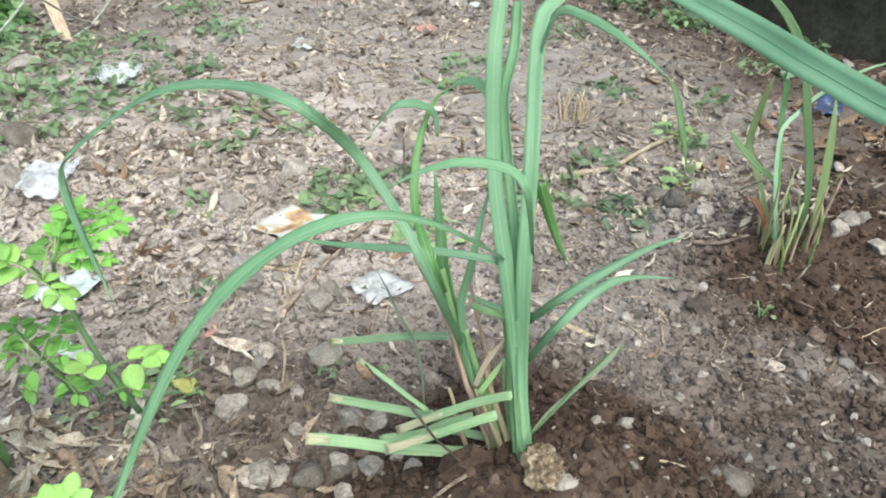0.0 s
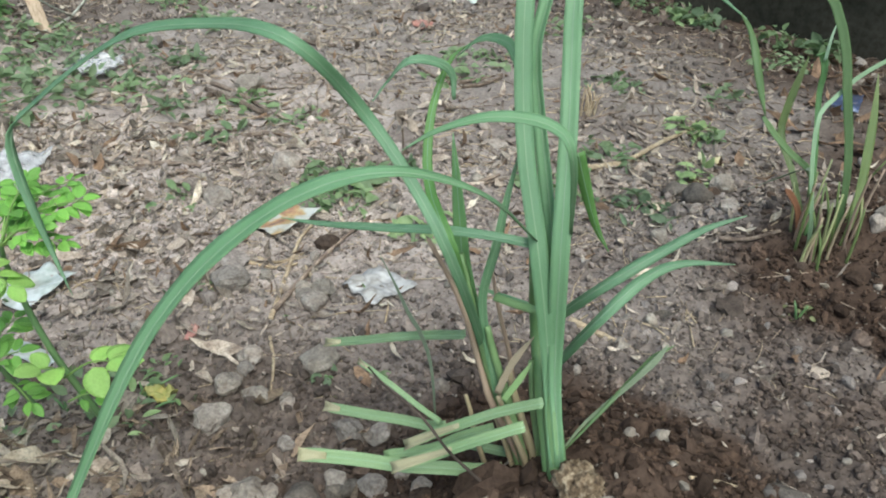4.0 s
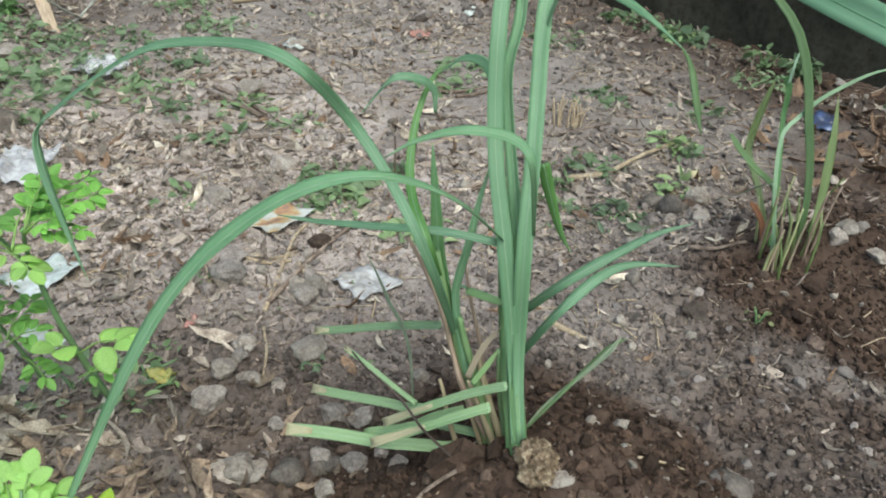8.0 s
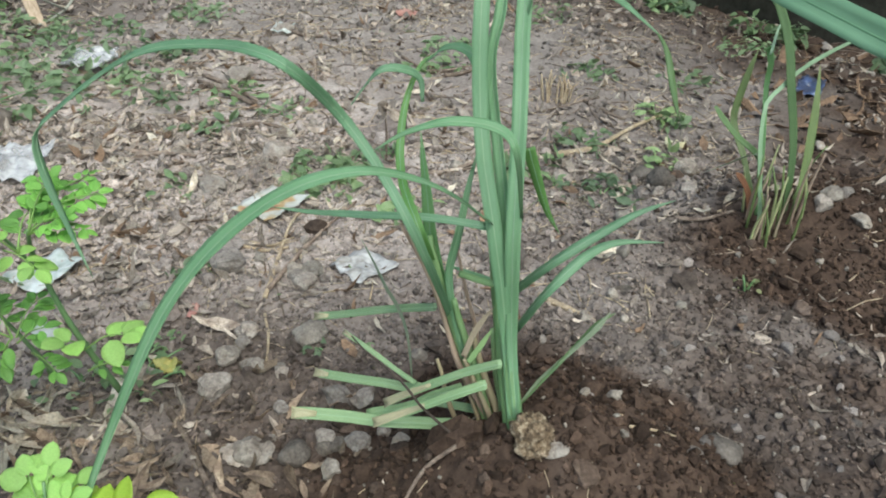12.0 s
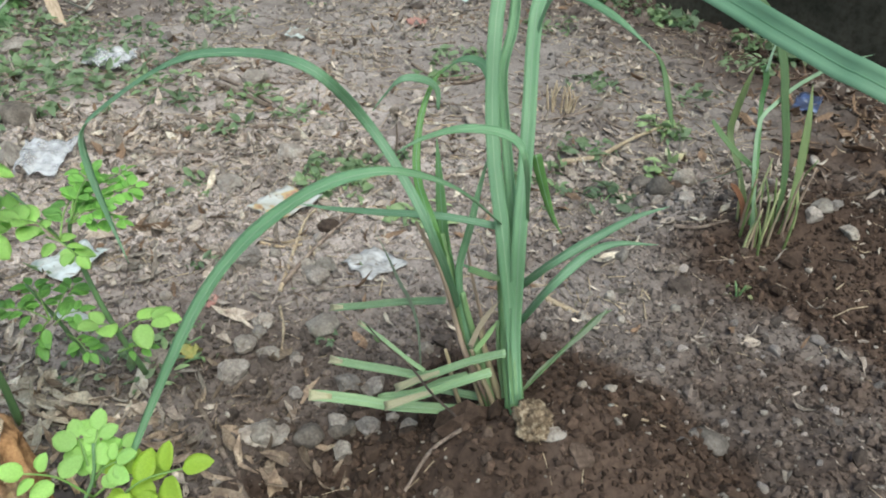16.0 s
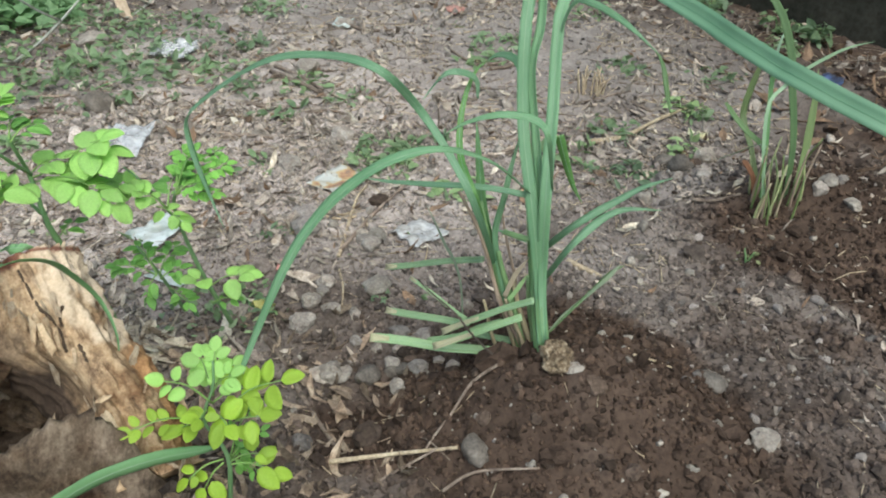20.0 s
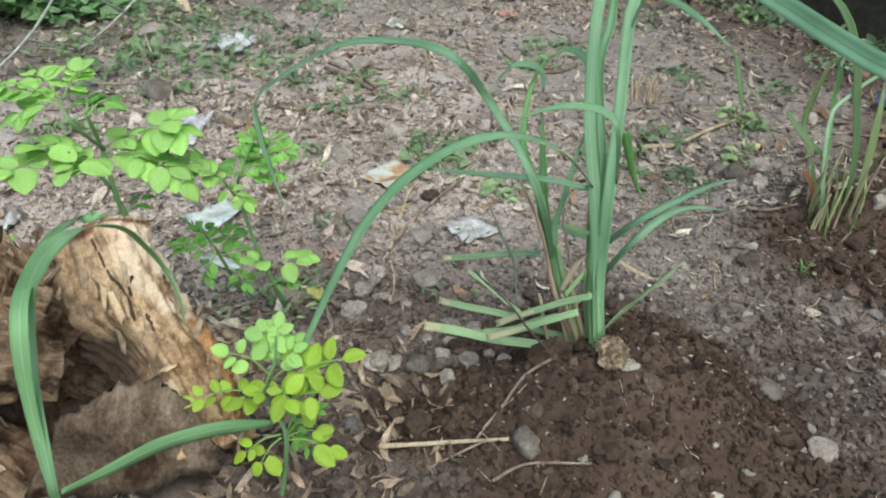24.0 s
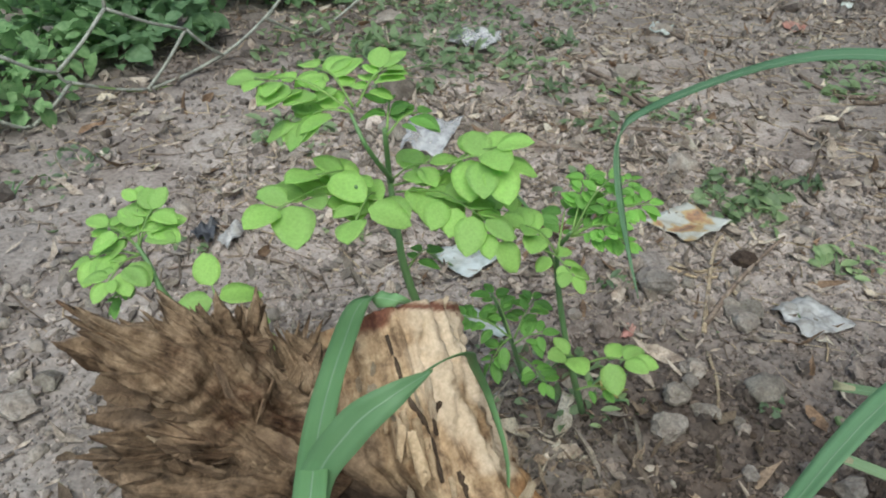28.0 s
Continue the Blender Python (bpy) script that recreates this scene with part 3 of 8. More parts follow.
    # lower shoots and sheaths
    part("stalk", tube_bm([(0.160, 0.626, 0.12), (0.156, 0.628, 0.154), (0.149, 0.651, 0.195), (0.146, 0.668, 0.216), (0.144, 0.687, 0.235)], (0.0085, 0.0085, 0.008, 0.0065, 0.003), 20, 10), STALK, g, "thick pale green main stalk")
    part("stalk", tube_bm([(0.153, 0.636, 0.12), (0.150, 0.638, 0.151), (0.142, 0.672, 0.191), (0.136, 0.721, 0.237), (0.124, 0.695, 0.334)], (0.006, 0.006, 0.006, 0.007, 0.006), 14, 8), STALK, g)
    tubes = lambda name, pts, r, m, top=0.6, lab="": part(name, tube_bm(pts, [r * (1.1 - (1.1 - top) * i / (len(pts) - 1)) for i in range(len(pts))], 18, 8, 0.1, pts[0][0] * 40), m, g, lab)
    tubes("stalk", [(0.137, 0.675, 0.09), (0.120, 0.683, 0.140), (0.108, 0.690, 0.169), (0.095, 0.695, 0.203), (0.083, 0.700, 0.243), (0.073, 0.705, 0.274), (0.063, 0.710, 0.311)], 0.0046, SHOOT, 0.75)
    tubes("stalk", [(0.140, 0.672, 0.095), (0.126, 0.678, 0.140), (0.111, 0.688, 0.185), (0.098, 0.691, 0.222), (0.090, 0.693, 0.250)], 0.0044, SHOOT, 0.7)
    tubes("sheath", [(0.136, 0.675, 0.105), (0.100, 0.685, 0.172), (0.088, 0.695, 0.202), (0.074, 0.700, 0.246), (0.058, 0.700, 0.287), (0.036, 0.700, 0.329)], 0.0033, PURPLE, 0.6, "purple-brown leaf sheath")
    tubes("sheath", [(0.140, 0.695, 0.1), (0.124, 0.710, 0.153), (0.114, 0.717, 0.203), (0.102, 0.723, 0.243), (0.091, 0.730, 0.288)], 0.0026, PURPLE, 0.6)
    for pts, r, m in (
        ([(0.144, 0.673, 0.1), (0.142, 0.675, 0.121), (0.130, 0.680, 0.154), (0.119, 0.685, 0.185), (0.112, 0.690, 0.208)], 0.0042, SHEATH),
        ([(0.137, 0.668, 0.1), (0.134, 0.670, 0.119), (0.118, 0.673, 0.156), (0.104, 0.675, 0.189)], 0.0036, SHEATH),
        ([(0.127, 0.678, 0.085), (0.124, 0.680, 0.103), (0.113, 0.685, 0.132), (0.102, 0.690, 0.160)], 0.0032, SHEATH),
        ([(0.104, 0.688, 0.07), (0.102, 0.690, 0.082), (0.088, 0.693, 0.123), (0.082, 0.697, 0.149), (0.076, 0.700, 0.167)], 0.003, SHEATH),
        ([(0.149, 0.671, 0.1), (0.146, 0.674, 0.13), (0.137, 0.684, 0.17), (0.131, 0.695, 0.215)], 0.0036, CUT),
        ([(0.152, 0.664, 0.11), (0.149, 0.668, 0.14), (0.144, 0.676, 0.175), (0.141, 0.684, 0.2)], 0.0034, SHEATH),
    ):
        tubes("sheath", pts, r, m)
    strip = lambda name, pts, w, m, lab="", **k: blade(g, name, pts, w, side=(0.8, -0.3, 0.5), mat=m, rib=False, n=18, label=lab, **k)
    strip("leaf_blade", [(0.108, 0.665, 0.193), (0.120, 0.668, 0.214), (0.129, 0.670, 0.233)], 0.006, SHOOT, tip=0.5)
    strip("leaf_blade", [(0.094, 0.700, 0.277), (0.110, 0.685, 0.281), (0.130, 0.670, 0.285)], 0.007, SHOOT, tip=0.9)
    strip("leaf_blade", [(0.142, 0.773, 0.217), (0.112, 0.803, 0.209), (0.080, 0.833, 0.202)], 0.007, BLADE, tip=0.3)
    strip("dry_leaf_blade", [(0.103, 0.675, 0.192), (0.114, 0.678, 0.225), (0.130, 0.680, 0.253)], 0.0065, SHEATH, "dry tan leaf scrap", tip=0.5)
    strip("dry_leaf_blade", [(0.049, 0.730, 0.105), (0.042, 0.740, 0.165), (0.030, 0.750, 0.197), (0.017, 0.760, 0.213), (0.002, 0.770, 0.240), (-0.013, 0.780, 0.263)], 0.0058, GREYLEAF, "thin grey-green withered leaf strip", tip=0.3, root=0.3, ramp_to=0.5)
    strip("dry_leaf_blade", [(0.160, 0.640, 0.164), (0.177, 0.650, 0.186), (0.194, 0.660, 0.199), (0.214, 0.670, 0.215), (0.233, 0.680, 0.232), (0.246, 0.690, 0.246)], 0.0075, GREYLEAF, "thin grey-green withered leaf strip", tip=0.8, root=0.2, ramp_to=0.85)
    tubes("dry_leaf_blade", [(0.118, 0.625, 0.108), (0.103, 0.630, 0.121), (0.083, 0.635, 0.137), (0.062, 0.640, 0.156), (0.039, 0.660, 0.172), (0.004, 0.680, 0.188), (-0.014, 0.700, 0.192)], 0.0017, DARKSTRAW, 0.5, "dark withered leaf strip")
    # trimmed leaves lying across the base, dry at the cut
    for pts, w, dry_end in (
        ([(0.140, 0.645, 0.210), (0.121, 0.651, 0.198), (0.101, 0.657, 0.184), (0.078, 0.661, 0.168), (0.051, 0.663, 0.151), (0.024, 0.665, 0.132)], 0.0098, 0.32),
        ([(0.127, 0.645, 0.183), (0.105, 0.646, 0.171), (0.079, 0.648, 0.155), (0.046, 0.649, 0.136), (0.014, 0.650, 0.118)], 0.0105, 0.36),
        ([(0.114, 0.668, 0.108), (0.090, 0.667, 0.106), (0.064, 0.667, 0.106), (0.023, 0.666, 0.106), (-0.014, 0.663, 0.113), (-0.054, 0.660, 0.118), (-0.073, 0.658, 0.119)], 0.0128, 0.16),
        ([(0.104, 0.680, 0.147), (0.075, 0.680, 0.134), (0.047, 0.680, 0.116), (0.003, 0.680, 0.104)], 0.0095, 0.0),
        ([(0.060, 0.705, 0.122), (0.047, 0.710, 0.116), (0.018, 0.720, 0.112), (-0.023, 0.730, 0.108), (-0.064, 0.740, 0.105)], 0.0105, 0.08),
        ([(0.073, 0.740, 0.205), (0.041, 0.755, 0.191), (0.006, 0.770, 0.175), (-0.030, 0.785, 0.157), (-0.073, 0.800, 0.139)], 0.0098, 0.1),
        ([(0.054, 0.700, 0.132), (0.032, 0.712, 0.139), (0.001, 0.725, 0.155), (-0.023, 0.738, 0.163), (-0.030, 0.750, 0.159)], 0.0055, 0.3),
        ([(0.126, 0.690, 0.107), (0.106, 0.697, 0.104), (0.085, 0.703, 0.102), (0.061, 0.710, 0.100)], 0.0095, 0.0),
    ):
        leafend = blade(g, "cut_leaf", pts, w, side=(0.1, 0.75, 0.55), mat=CUT, fold=0.24, tip=0.96, blunt=0.7, n=20, label="trimmed pale green leaf with a dry cut end")
        if dry_end:
            line = spline(pts, 20)[int(20 * (1 - dry_end)):] + np.array([0, -0.0006, 0.0009])
            part("dry_end", ribbon(line, np.linspace(0.45, 1.04, len(line)) * w, (0.1, 0.75, 0.55), 0.24, 0.0006, 4), DRYTAN, leafend, "dry tan cut end")
    return settle(g)


grass_clump()


# ---- a long leaf that hangs in over the mound ----
def hanging_leaf():
    g = empty("grass_shoot", (0.62, 0.16, ground_at(0.62, 0.16)), "green grass shoot whose broad leaf leans over the mound", "grass plant")
    blade(g, "leaf_blade", [(0.62, 0.16, 0.02), (0.6, 0.12, 0.2), (0.52, 0.19, 0.45), (0.43, 0.33, 0.54), (0.311, 0.430, 0.583), (0.293, 0.450, 0.588), (0.278, 0.470, 0.593), (0.261, 0.490, 0.599), (0.245, 0.515, 0.605), (0.225, 0.535, 0.612), (0.205, 0.555, 0.618), (0.184, 0.575, 0.621), (0.167, 0.590, 0.620), (0.149, 0.600, 0.612)], 0.0172, side=(0.3, 0.4, 0.8), tip=0.62, n=44, label="broad arching leaf", mat=DEEPBLADE, fold=0.2, rib=DEEPRIB)
    return settle(g)


hanging_leaf()


# ---- the tuft on the dark soil ----
def tuft():
    g = empty("grass_tuft", (0.641, 1.257, 0.076), "young green grass tuft with dry straw stems on dark soil", "grass plant")
    B = lambda pts, w, m=OLIVE, **k: blade(g, "leaf_blade", pts, 0.8 * w, mat=m, rib=False, side=(1, 0.1, 0.1), n=18, **k)
    B([(0.648, 1.235, 0.07), (0.642, 1.240, 0.151), (0.633, 1.255, 0.220), (0.614, 1.270, 0.295), (0.601, 1.285, 0.354), (0.570, 1.300, 0.42), (0.520, 1.315, 0.47), (0.455, 1.335, 0.51), (0.384, 1.36, 0.54)], 0.0185, tip=0.55, root=0.6)
    B([(0.648, 1.215, 0.07), (0.655, 1.220, 0.113), (0.661, 1.240, 0.172), (0.664, 1.260, 0.225), (0.665, 1.280, 0.277), (0.665, 1.300, 0.321)], 0.0195, TIPPED, tip=0.55, root=0.4, ramp_to=0.5)
    B([(0.605, 1.235, 0.07), (0.593, 1.250, 0.104), (0.575, 1.290, 0.164), (0.560, 1.330, 0.207), (0.564, 1.340, 0.255), (0.574, 1.350, 0.298), (0.584, 1.360, 0.325)], 0.0165, TIPPED, tip=0.7, root=0.4, ramp_to=0.5)
    B([(0.603, 1.235, 0.07), (0.600, 1.240, 0.109), (0.592, 1.252, 0.182), (0.587, 1.275, 0.242), (0.587, 1.300, 0.288), (0.587, 1.303, 0.318), (0.579, 1.307, 0.343), (0.568, 1.300, 0.342)], 0.0135, FRESH, tip=0.9, root=0.4, ramp_to=0.75)
    B([(0.600, 1.215, 0.07), (0.596, 1.220, 0.109), (0.581, 1.237, 0.188), (0.576, 1.254, 0.263), (0.599, 1.271, 0.289), (0.629, 1.283, 0.318), (0.666, 1.289, 0.344), (0.704, 1.294, 0.365), (0.749, 1.300, 0.377)], 0.0085, MIDRIB, tip=0.7)
    B([(0.595, 1.245, 0.14), (0.586, 1.250, 0.178), (0.551, 1.260, 0.205), (0.527, 1.270, 0.227), (0.506, 1.280, 0.251)], 0.0125, OLIVE, tip=0.8, blunt=0.5)
    B([(0.580, 1.300, 0.335), (0.582, 1.300, 0.341), (0.591, 1.320, 0.365), (0.603, 1.340, 0.386)], 0.006, MIDRIB)
    B([(0.590, 1.245, 0.18), (0.576, 1.250, 0.182), (0.554, 1.275, 0.155), (0.518, 1.300, 0.121)], 0.009, GREYLEAF)
    B([(0.585, 1.23, 0.09), (0.575, 1.230, 0.123), (0.559, 1.230, 0.147), (0.547, 1.230, 0.158)], 0.012, REDBROWN, tip=0.8, label="red-brown withered leaf")
    return settle(g)


TUFT = tuft()


def tuft_straws():
    rnd = random.Random(4)
    for k in range(22):
        x, y = 0.575 + rnd.uniform(0, 0.1), 1.2 + rnd.uniform(-0.02, 0.06)
        z = ground_at(x, y)
        h = rnd.uniform(0.07, 0.13)
        lean = rnd.uniform(-0.022, 0.022)
        bm = tube_bm([(x, y, z - 0.01), (x + lean * 0.4, y, z + h * 0.5), (x + lean, y + rnd.uniform(-0.02, 0.02), z + h)], (0.0024, 0.0021, 0.0013), 6, 6)
        o = part("straw_stem", bm, rnd.choice((PALE_STEM, SHEATH, TIPPED, PURPLE, SHEATH)), TUFT)
        o.matrix_parent_inverse = Matrix.Translation(TUFT.location).inverted()


tuft_straws()


# ---- moringa seedlings ----
def leaflet_mesh(name, mat, wide=0.68, blunt=0.75):
    """A rounded leaflet of unit length, slightly cupped."""
    bm = bmesh.new()
    uvl = bm.loops.layers.uv.new("UVMap")
    n = 7
    rows, low = [], []
    for i in range(n + 1):
        f = i / n
        w = wide * (math.sin(math.pi * min(1, f * 0.97 + 0.015) ** 0.85) ** blunt) if 0 < i < n else 0.03
        r, s = [], []
        for u in (-1, -0.5, 0, 0.5, 1):
            z = 0.09 * abs(u) * math.sin(math.pi * f) - 0.14 * f * f
            r.append(bm.verts.new((u * w / 2, f, z + 0.008)))
            s.append(bm.verts.new((u * w / 2, f, z - 0.008)))
        rows.append(r)
        low.append(s)
    for i in range(n):
        for j in range(4):
            bm.faces.new((rows[i][j], rows[i][j + 1], rows[i + 1][j + 1], rows[i + 1][j]))
            bm.faces.new((low[i][j], low[i + 1][j], low[i + 1][j + 1], low[i][j + 1]))
        bm.faces.new((rows[i][0], rows[i + 1][0], low[i + 1][0], low[i][0]))
        bm.faces.new((rows[i][4], low[i][4], low[i + 1][4], rows[i + 1][4]))
    me = bpy.data.meshes.new(name)
    bm.to_mesh(me)
    bm.free()
    me.polygons.foreach_set("use_smooth", [True] * len(me.polygons))
    me.materials.append(mat)
    return me


LEAFSTALK = leafy("leaf_stalk", (0.26, 0.4, 0.12), (0.32, 0.46, 0.16), (0.2, 0.32, 0.08), (0.4, 0.55, 0.2), 0.2)
LEAFLETS = {m.name: leaflet_mesh("leaflet", m, w, k) for m, w, k in ((LIME, 0.7, 0.6), (MORINGA, 0.78, 0.58), (MIDGREEN, 0.66, 0.66), (DEEP, 0.6, 0.75))}
RND = random.Random(11)


def leaflet(parent, at, direction, size, mat, up=(0, 0, 1), tilt=0.5):
    d = Vector(direction).normalized()
    u = (Vector(up) + Vector((RND.uniform(-1, 1), RND.uniform(-1, 1), RND.uniform(-0.3, 0.3))) * tilt).normalized()
    s = d.cross(u)
    s = s.normalized() if s.length > 0.1 else Vector((1, 0, 0))
    u = s.cross(d)
    ob = new("leaflet", LEAFLETS[mat.name])
    rot = Matrix((s, d, u)).transposed().to_4x4()
    ob.parent = parent
    ob.matrix_parent_inverse = Matrix.Translation(parent.location).inverted()
    ob.matrix_basis = Matrix.Translation(at) @ rot @ Matrix.Scale(size, 4)
    return ob


def spray(parent, a, b, pairs, size, mat, up=(0, -0.2, 1), tilt=0.26, droop=0.15, start=0.35, spread=0.9):
    """A compound leaf from a to b: a thin stalk with paired leaflets and one at its end."""
    a, b = Vector(a), Vector(b)
    d = b - a
    mid = (a + b) / 2 + Vector((0, 0, d.length * droop))
    o = part("leaf_stalk", tube_bm([a, mid, b], (0.0012, 0.0009, 0.0007), 8, 5), LEAFSTALK, parent)
    o.matrix_parent_inverse = Matrix.Translation(parent.location).inverted()
    upv = Vector(up)
    s = d.normalized().cross(upv).normalized()
    for k in range(pairs):
        f = start + (1 - start) * k / max(1, pairs - 0.3)
        p = a.lerp(b, f) + Vector((0, 0, d.length * droop * 4 * f * (1 - f) * 0.5))
        for sg in (-1, 1):
            out = (s * sg + d.normalized() * RND.uniform(0.0, 1.1) + Vector((RND.uniform(-0.3, 0.3), RND.uniform(-0.3, 0.3), RND.uniform(-0.45, 0.25)))).normalized()
            leaflet(parent, p + out * 0.003, out * spread, size * RND.uniform(0.72, 1.4), mat, up, tilt)
    leaflet(parent, b, d + Vector((0, 0, -0.3 * d.length)), size * 1.05, mat, up, tilt)


def stem(parent, pts, r0, r1, mat=None):
    k = len(pts)
    bm = tube_bm(pts, [r0 + (r1 - r0) * i / (k - 1) for i in range(k)], 16, 8, 0.06)
    return part("stem", bm, mat or STALK, parent)


def front_seedling():
    g = empty("moringa_seedling", (-0.165, 0.39, ground_at(-0.165, 0.39)), "small moringa seedling with bright lime round leaflets beside the stump", "seedling", "moringa seedlings")
    stem(g, [(-0.19, 0.395, ground_at(-0.19, 0.395) - 0.01), (-0.186, 0.400, 0.079), (-0.179, 0.400, 0.147), (-0.189, 0.405, 0.173), (-0.204, 0.410, 0.198), (-0.195, 0.425, 0.228), (-0.195, 0.435, 0.255)], 0.0032, 0.0012)
    settle(g)
    S = lambda a, b, n, s, m=LIME, **k: spray(g, a, b, n, s, m, up=(0, -0.6, 0.8), tilt=0.4, **k)
    S((-0.188, 0.405, 0.179), (-0.139, 0.400, 0.219), 2, 0.023, start=0.45)
    S((-0.187, 0.410, 0.201), (-0.122, 0.425, 0.246), 2, 0.0235, start=0.5)
    S((-0.200, 0.410, 0.193), (-0.260, 0.370, 0.214), 4, 0.0175, start=0.3)
    S((-0.196, 0.425, 0.217), (-0.198, 0.450, 0.255), 3, 0.0165, MORINGA, start=0.25)
    S((-0.196, 0.420, 0.211), (-0.232, 0.400, 0.255), 2, 0.018, MORINGA, start=0.5)
    S((-0.196, 0.425, 0.222), (-0.180, 0.450, 0.238), 2, 0.016, MORINGA, start=0.4)
    S((-0.196, 0.420, 0.211), (-0.158, 0.430, 0.230), 2, 0.0205, start=0.4)
    S((-0.191, 0.410, 0.205), (-0.168, 0.385, 0.217), 2, 0.0205, start=0.35)
    S((-0.196, 0.425, 0.222), (-0.212, 0.445, 0.250), 3, 0.016, MORINGA, start=0.3)
    S((-0.196, 0.425, 0.222), (-0.176, 0.43, 0.243), 3, 0.0165, MORINGA, start=0.3)
    S((-0.197, 0.415, 0.205), (-0.195, 0.385, 0.222), 3, 0.0175, start=0.3)
    S((-0.201, 0.410, 0.193), (-0.218, 0.390, 0.203), 1, 0.021, start=0.5)
    S((-0.179, 0.400, 0.144), (-0.133, 0.400, 0.140), 1, 0.0215, start=0.65)
    S((-0.179, 0.400, 0.147), (-0.148, 0.408, 0.156), 1, 0.018, start=0.8)
    S((-0.185, 0.400, 0.146), (-0.204, 0.385, 0.120), 1, 0.0185, start=0.7)
    S((-0.185, 0.400, 0.151), (-0.217, 0.380, 0.138), 1, 0.0175, start=0.75)
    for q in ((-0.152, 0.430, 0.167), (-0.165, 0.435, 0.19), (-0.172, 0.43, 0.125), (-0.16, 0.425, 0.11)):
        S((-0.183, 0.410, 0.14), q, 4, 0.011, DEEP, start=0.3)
    return g


def back_seedlings():
    gA = empty("moringa_seedling", (-0.29, 0.75, ground_at(-0.29, 0.75)), "leafy green moringa seedling with a thin stem on dry soil", "seedling", "moringa seedlings")
    stem(gA, [(-0.305, 0.756, 0.047), (-0.334, 0.742, 0.150), (-0.355, 0.741, 0.242), (-0.342, 0.722, 0.288)], 0.004, 0.002)
    stem(gA, [(-0.352, 0.736, 0.233), (-0.380, 0.716, 0.300), (-0.405, 0.720, 0.320)], 0.002, 0.0012)
    stem(gA, [(-0.370, 0.747, 0.070), (-0.392, 0.733, 0.144), (-0.412, 0.724, 0.195)], 0.003, 0.0015)
    settle(gA)
    S = lambda a, b, n, s, m=MORINGA, **k: spray(gA, a, b, n, s, m, **k)
    f1 = (-0.341, 0.720, 0.284)
    S(f1, (-0.29, 0.73, 0.285), 6, 0.014, MIDGREEN, tilt=0.5)
    S(f1, (-0.32, 0.75, 0.335), 6, 0.014, MIDGREEN, tilt=0.5)
    S(f1, (-0.282, 0.762, 0.313), 8, 0.0145, MIDGREEN, tilt=0.5)
    S(f1, (-0.304, 0.794, 0.317), 8, 0.0145, MIDGREEN, tilt=0.5)
    S(f1, (-0.303, 0.722, 0.304), 8, 0.0145, MIDGREEN, tilt=0.5)
    S(f1, (-0.343, 0.771, 0.324), 8, 0.0145, MIDGREEN, tilt=0.5)
    S((-0.365, 0.710, 0.282), (-0.410, 0.706, 0.302), 4, 0.022)
    S((-0.349, 0.707, 0.270), (-0.378, 0.692, 0.301), 3, 0.022)
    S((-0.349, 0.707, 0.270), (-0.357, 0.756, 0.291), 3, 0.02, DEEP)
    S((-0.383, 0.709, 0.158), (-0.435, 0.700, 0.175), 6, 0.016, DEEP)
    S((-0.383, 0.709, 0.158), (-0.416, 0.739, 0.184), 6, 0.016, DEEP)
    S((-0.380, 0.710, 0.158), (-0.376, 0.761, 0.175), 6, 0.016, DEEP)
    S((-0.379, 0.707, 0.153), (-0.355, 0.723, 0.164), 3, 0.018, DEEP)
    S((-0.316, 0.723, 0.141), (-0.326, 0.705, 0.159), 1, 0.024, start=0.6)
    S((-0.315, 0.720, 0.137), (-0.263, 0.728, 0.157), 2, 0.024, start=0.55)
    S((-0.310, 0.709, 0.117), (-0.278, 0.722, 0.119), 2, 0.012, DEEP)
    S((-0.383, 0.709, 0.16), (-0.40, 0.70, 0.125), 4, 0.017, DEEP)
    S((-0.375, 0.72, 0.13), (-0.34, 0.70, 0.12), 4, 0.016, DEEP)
    S((-0.365, 0.71, 0.27), (-0.33, 0.70, 0.255), 3, 0.018)

    gB = empty("moringa_seedling", (-0.44, 0.69, ground_at(-0.44, 0.69)), "taller moringa seedling with broad bright green leaflets behind the stump", "seedling", "moringa seedlings")
    stem(gB, [(-0.44, 0.69, ground_at(-0.44, 0.69) - 0.01), (-0.445, 0.675, 0.12), (-0.471, 0.645, 0.246), (-0.480, 0.644, 0.287), (-0.499, 0.665, 0.329), (-0.486, 0.627, 0.396)], 0.005, 0.0022)
    stem(gB, [(-0.482, 0.643, 0.287), (-0.505, 0.648, 0.307), (-0.492, 0.588, 0.361)], 0.0026, 0.0014)
    stem(gB, [(-0.497, 0.666, 0.329), (-0.496, 0.615, 0.383), (-0.515, 0.623, 0.406)], 0.0026, 0.0014)
    settle(gB)
    S = lambda a, b, n, s, m=MORINGA, **k: spray(gB, a, b, n, s, m, **k)
    S((-0.504, 0.651, 0.312), (-0.530, 0.534, 0.358), 4, 0.031)
    S((-0.500, 0.656, 0.316), (-0.523, 0.581, 0.367), 3, 0.03)
    S((-0.499, 0.653, 0.312), (-0.473, 0.552, 0.354), 2, 0.03)
    S((-0.499, 0.665, 0.329), (-0.470, 0.686, 0.344), 2, 0.03)
    S((-0.498, 0.663, 0.325), (-0.445, 0.681, 0.323), 3, 0.03)
    S((-0.492, 0.662, 0.321), (-0.403, 0.652, 0.321), 4, 0.028)
    S((-0.465, 0.676, 0.327), (-0.409, 0.686, 0.373), 2, 0.03, start=0.6)
    S((-0.445, 0.662, 0.359), (-0.401, 0.681, 0.362), 2, 0.031, start=0.6)
    S((-0.406, 0.648, 0.316), (-0.389, 0.647, 0.305), 1, 0.03)
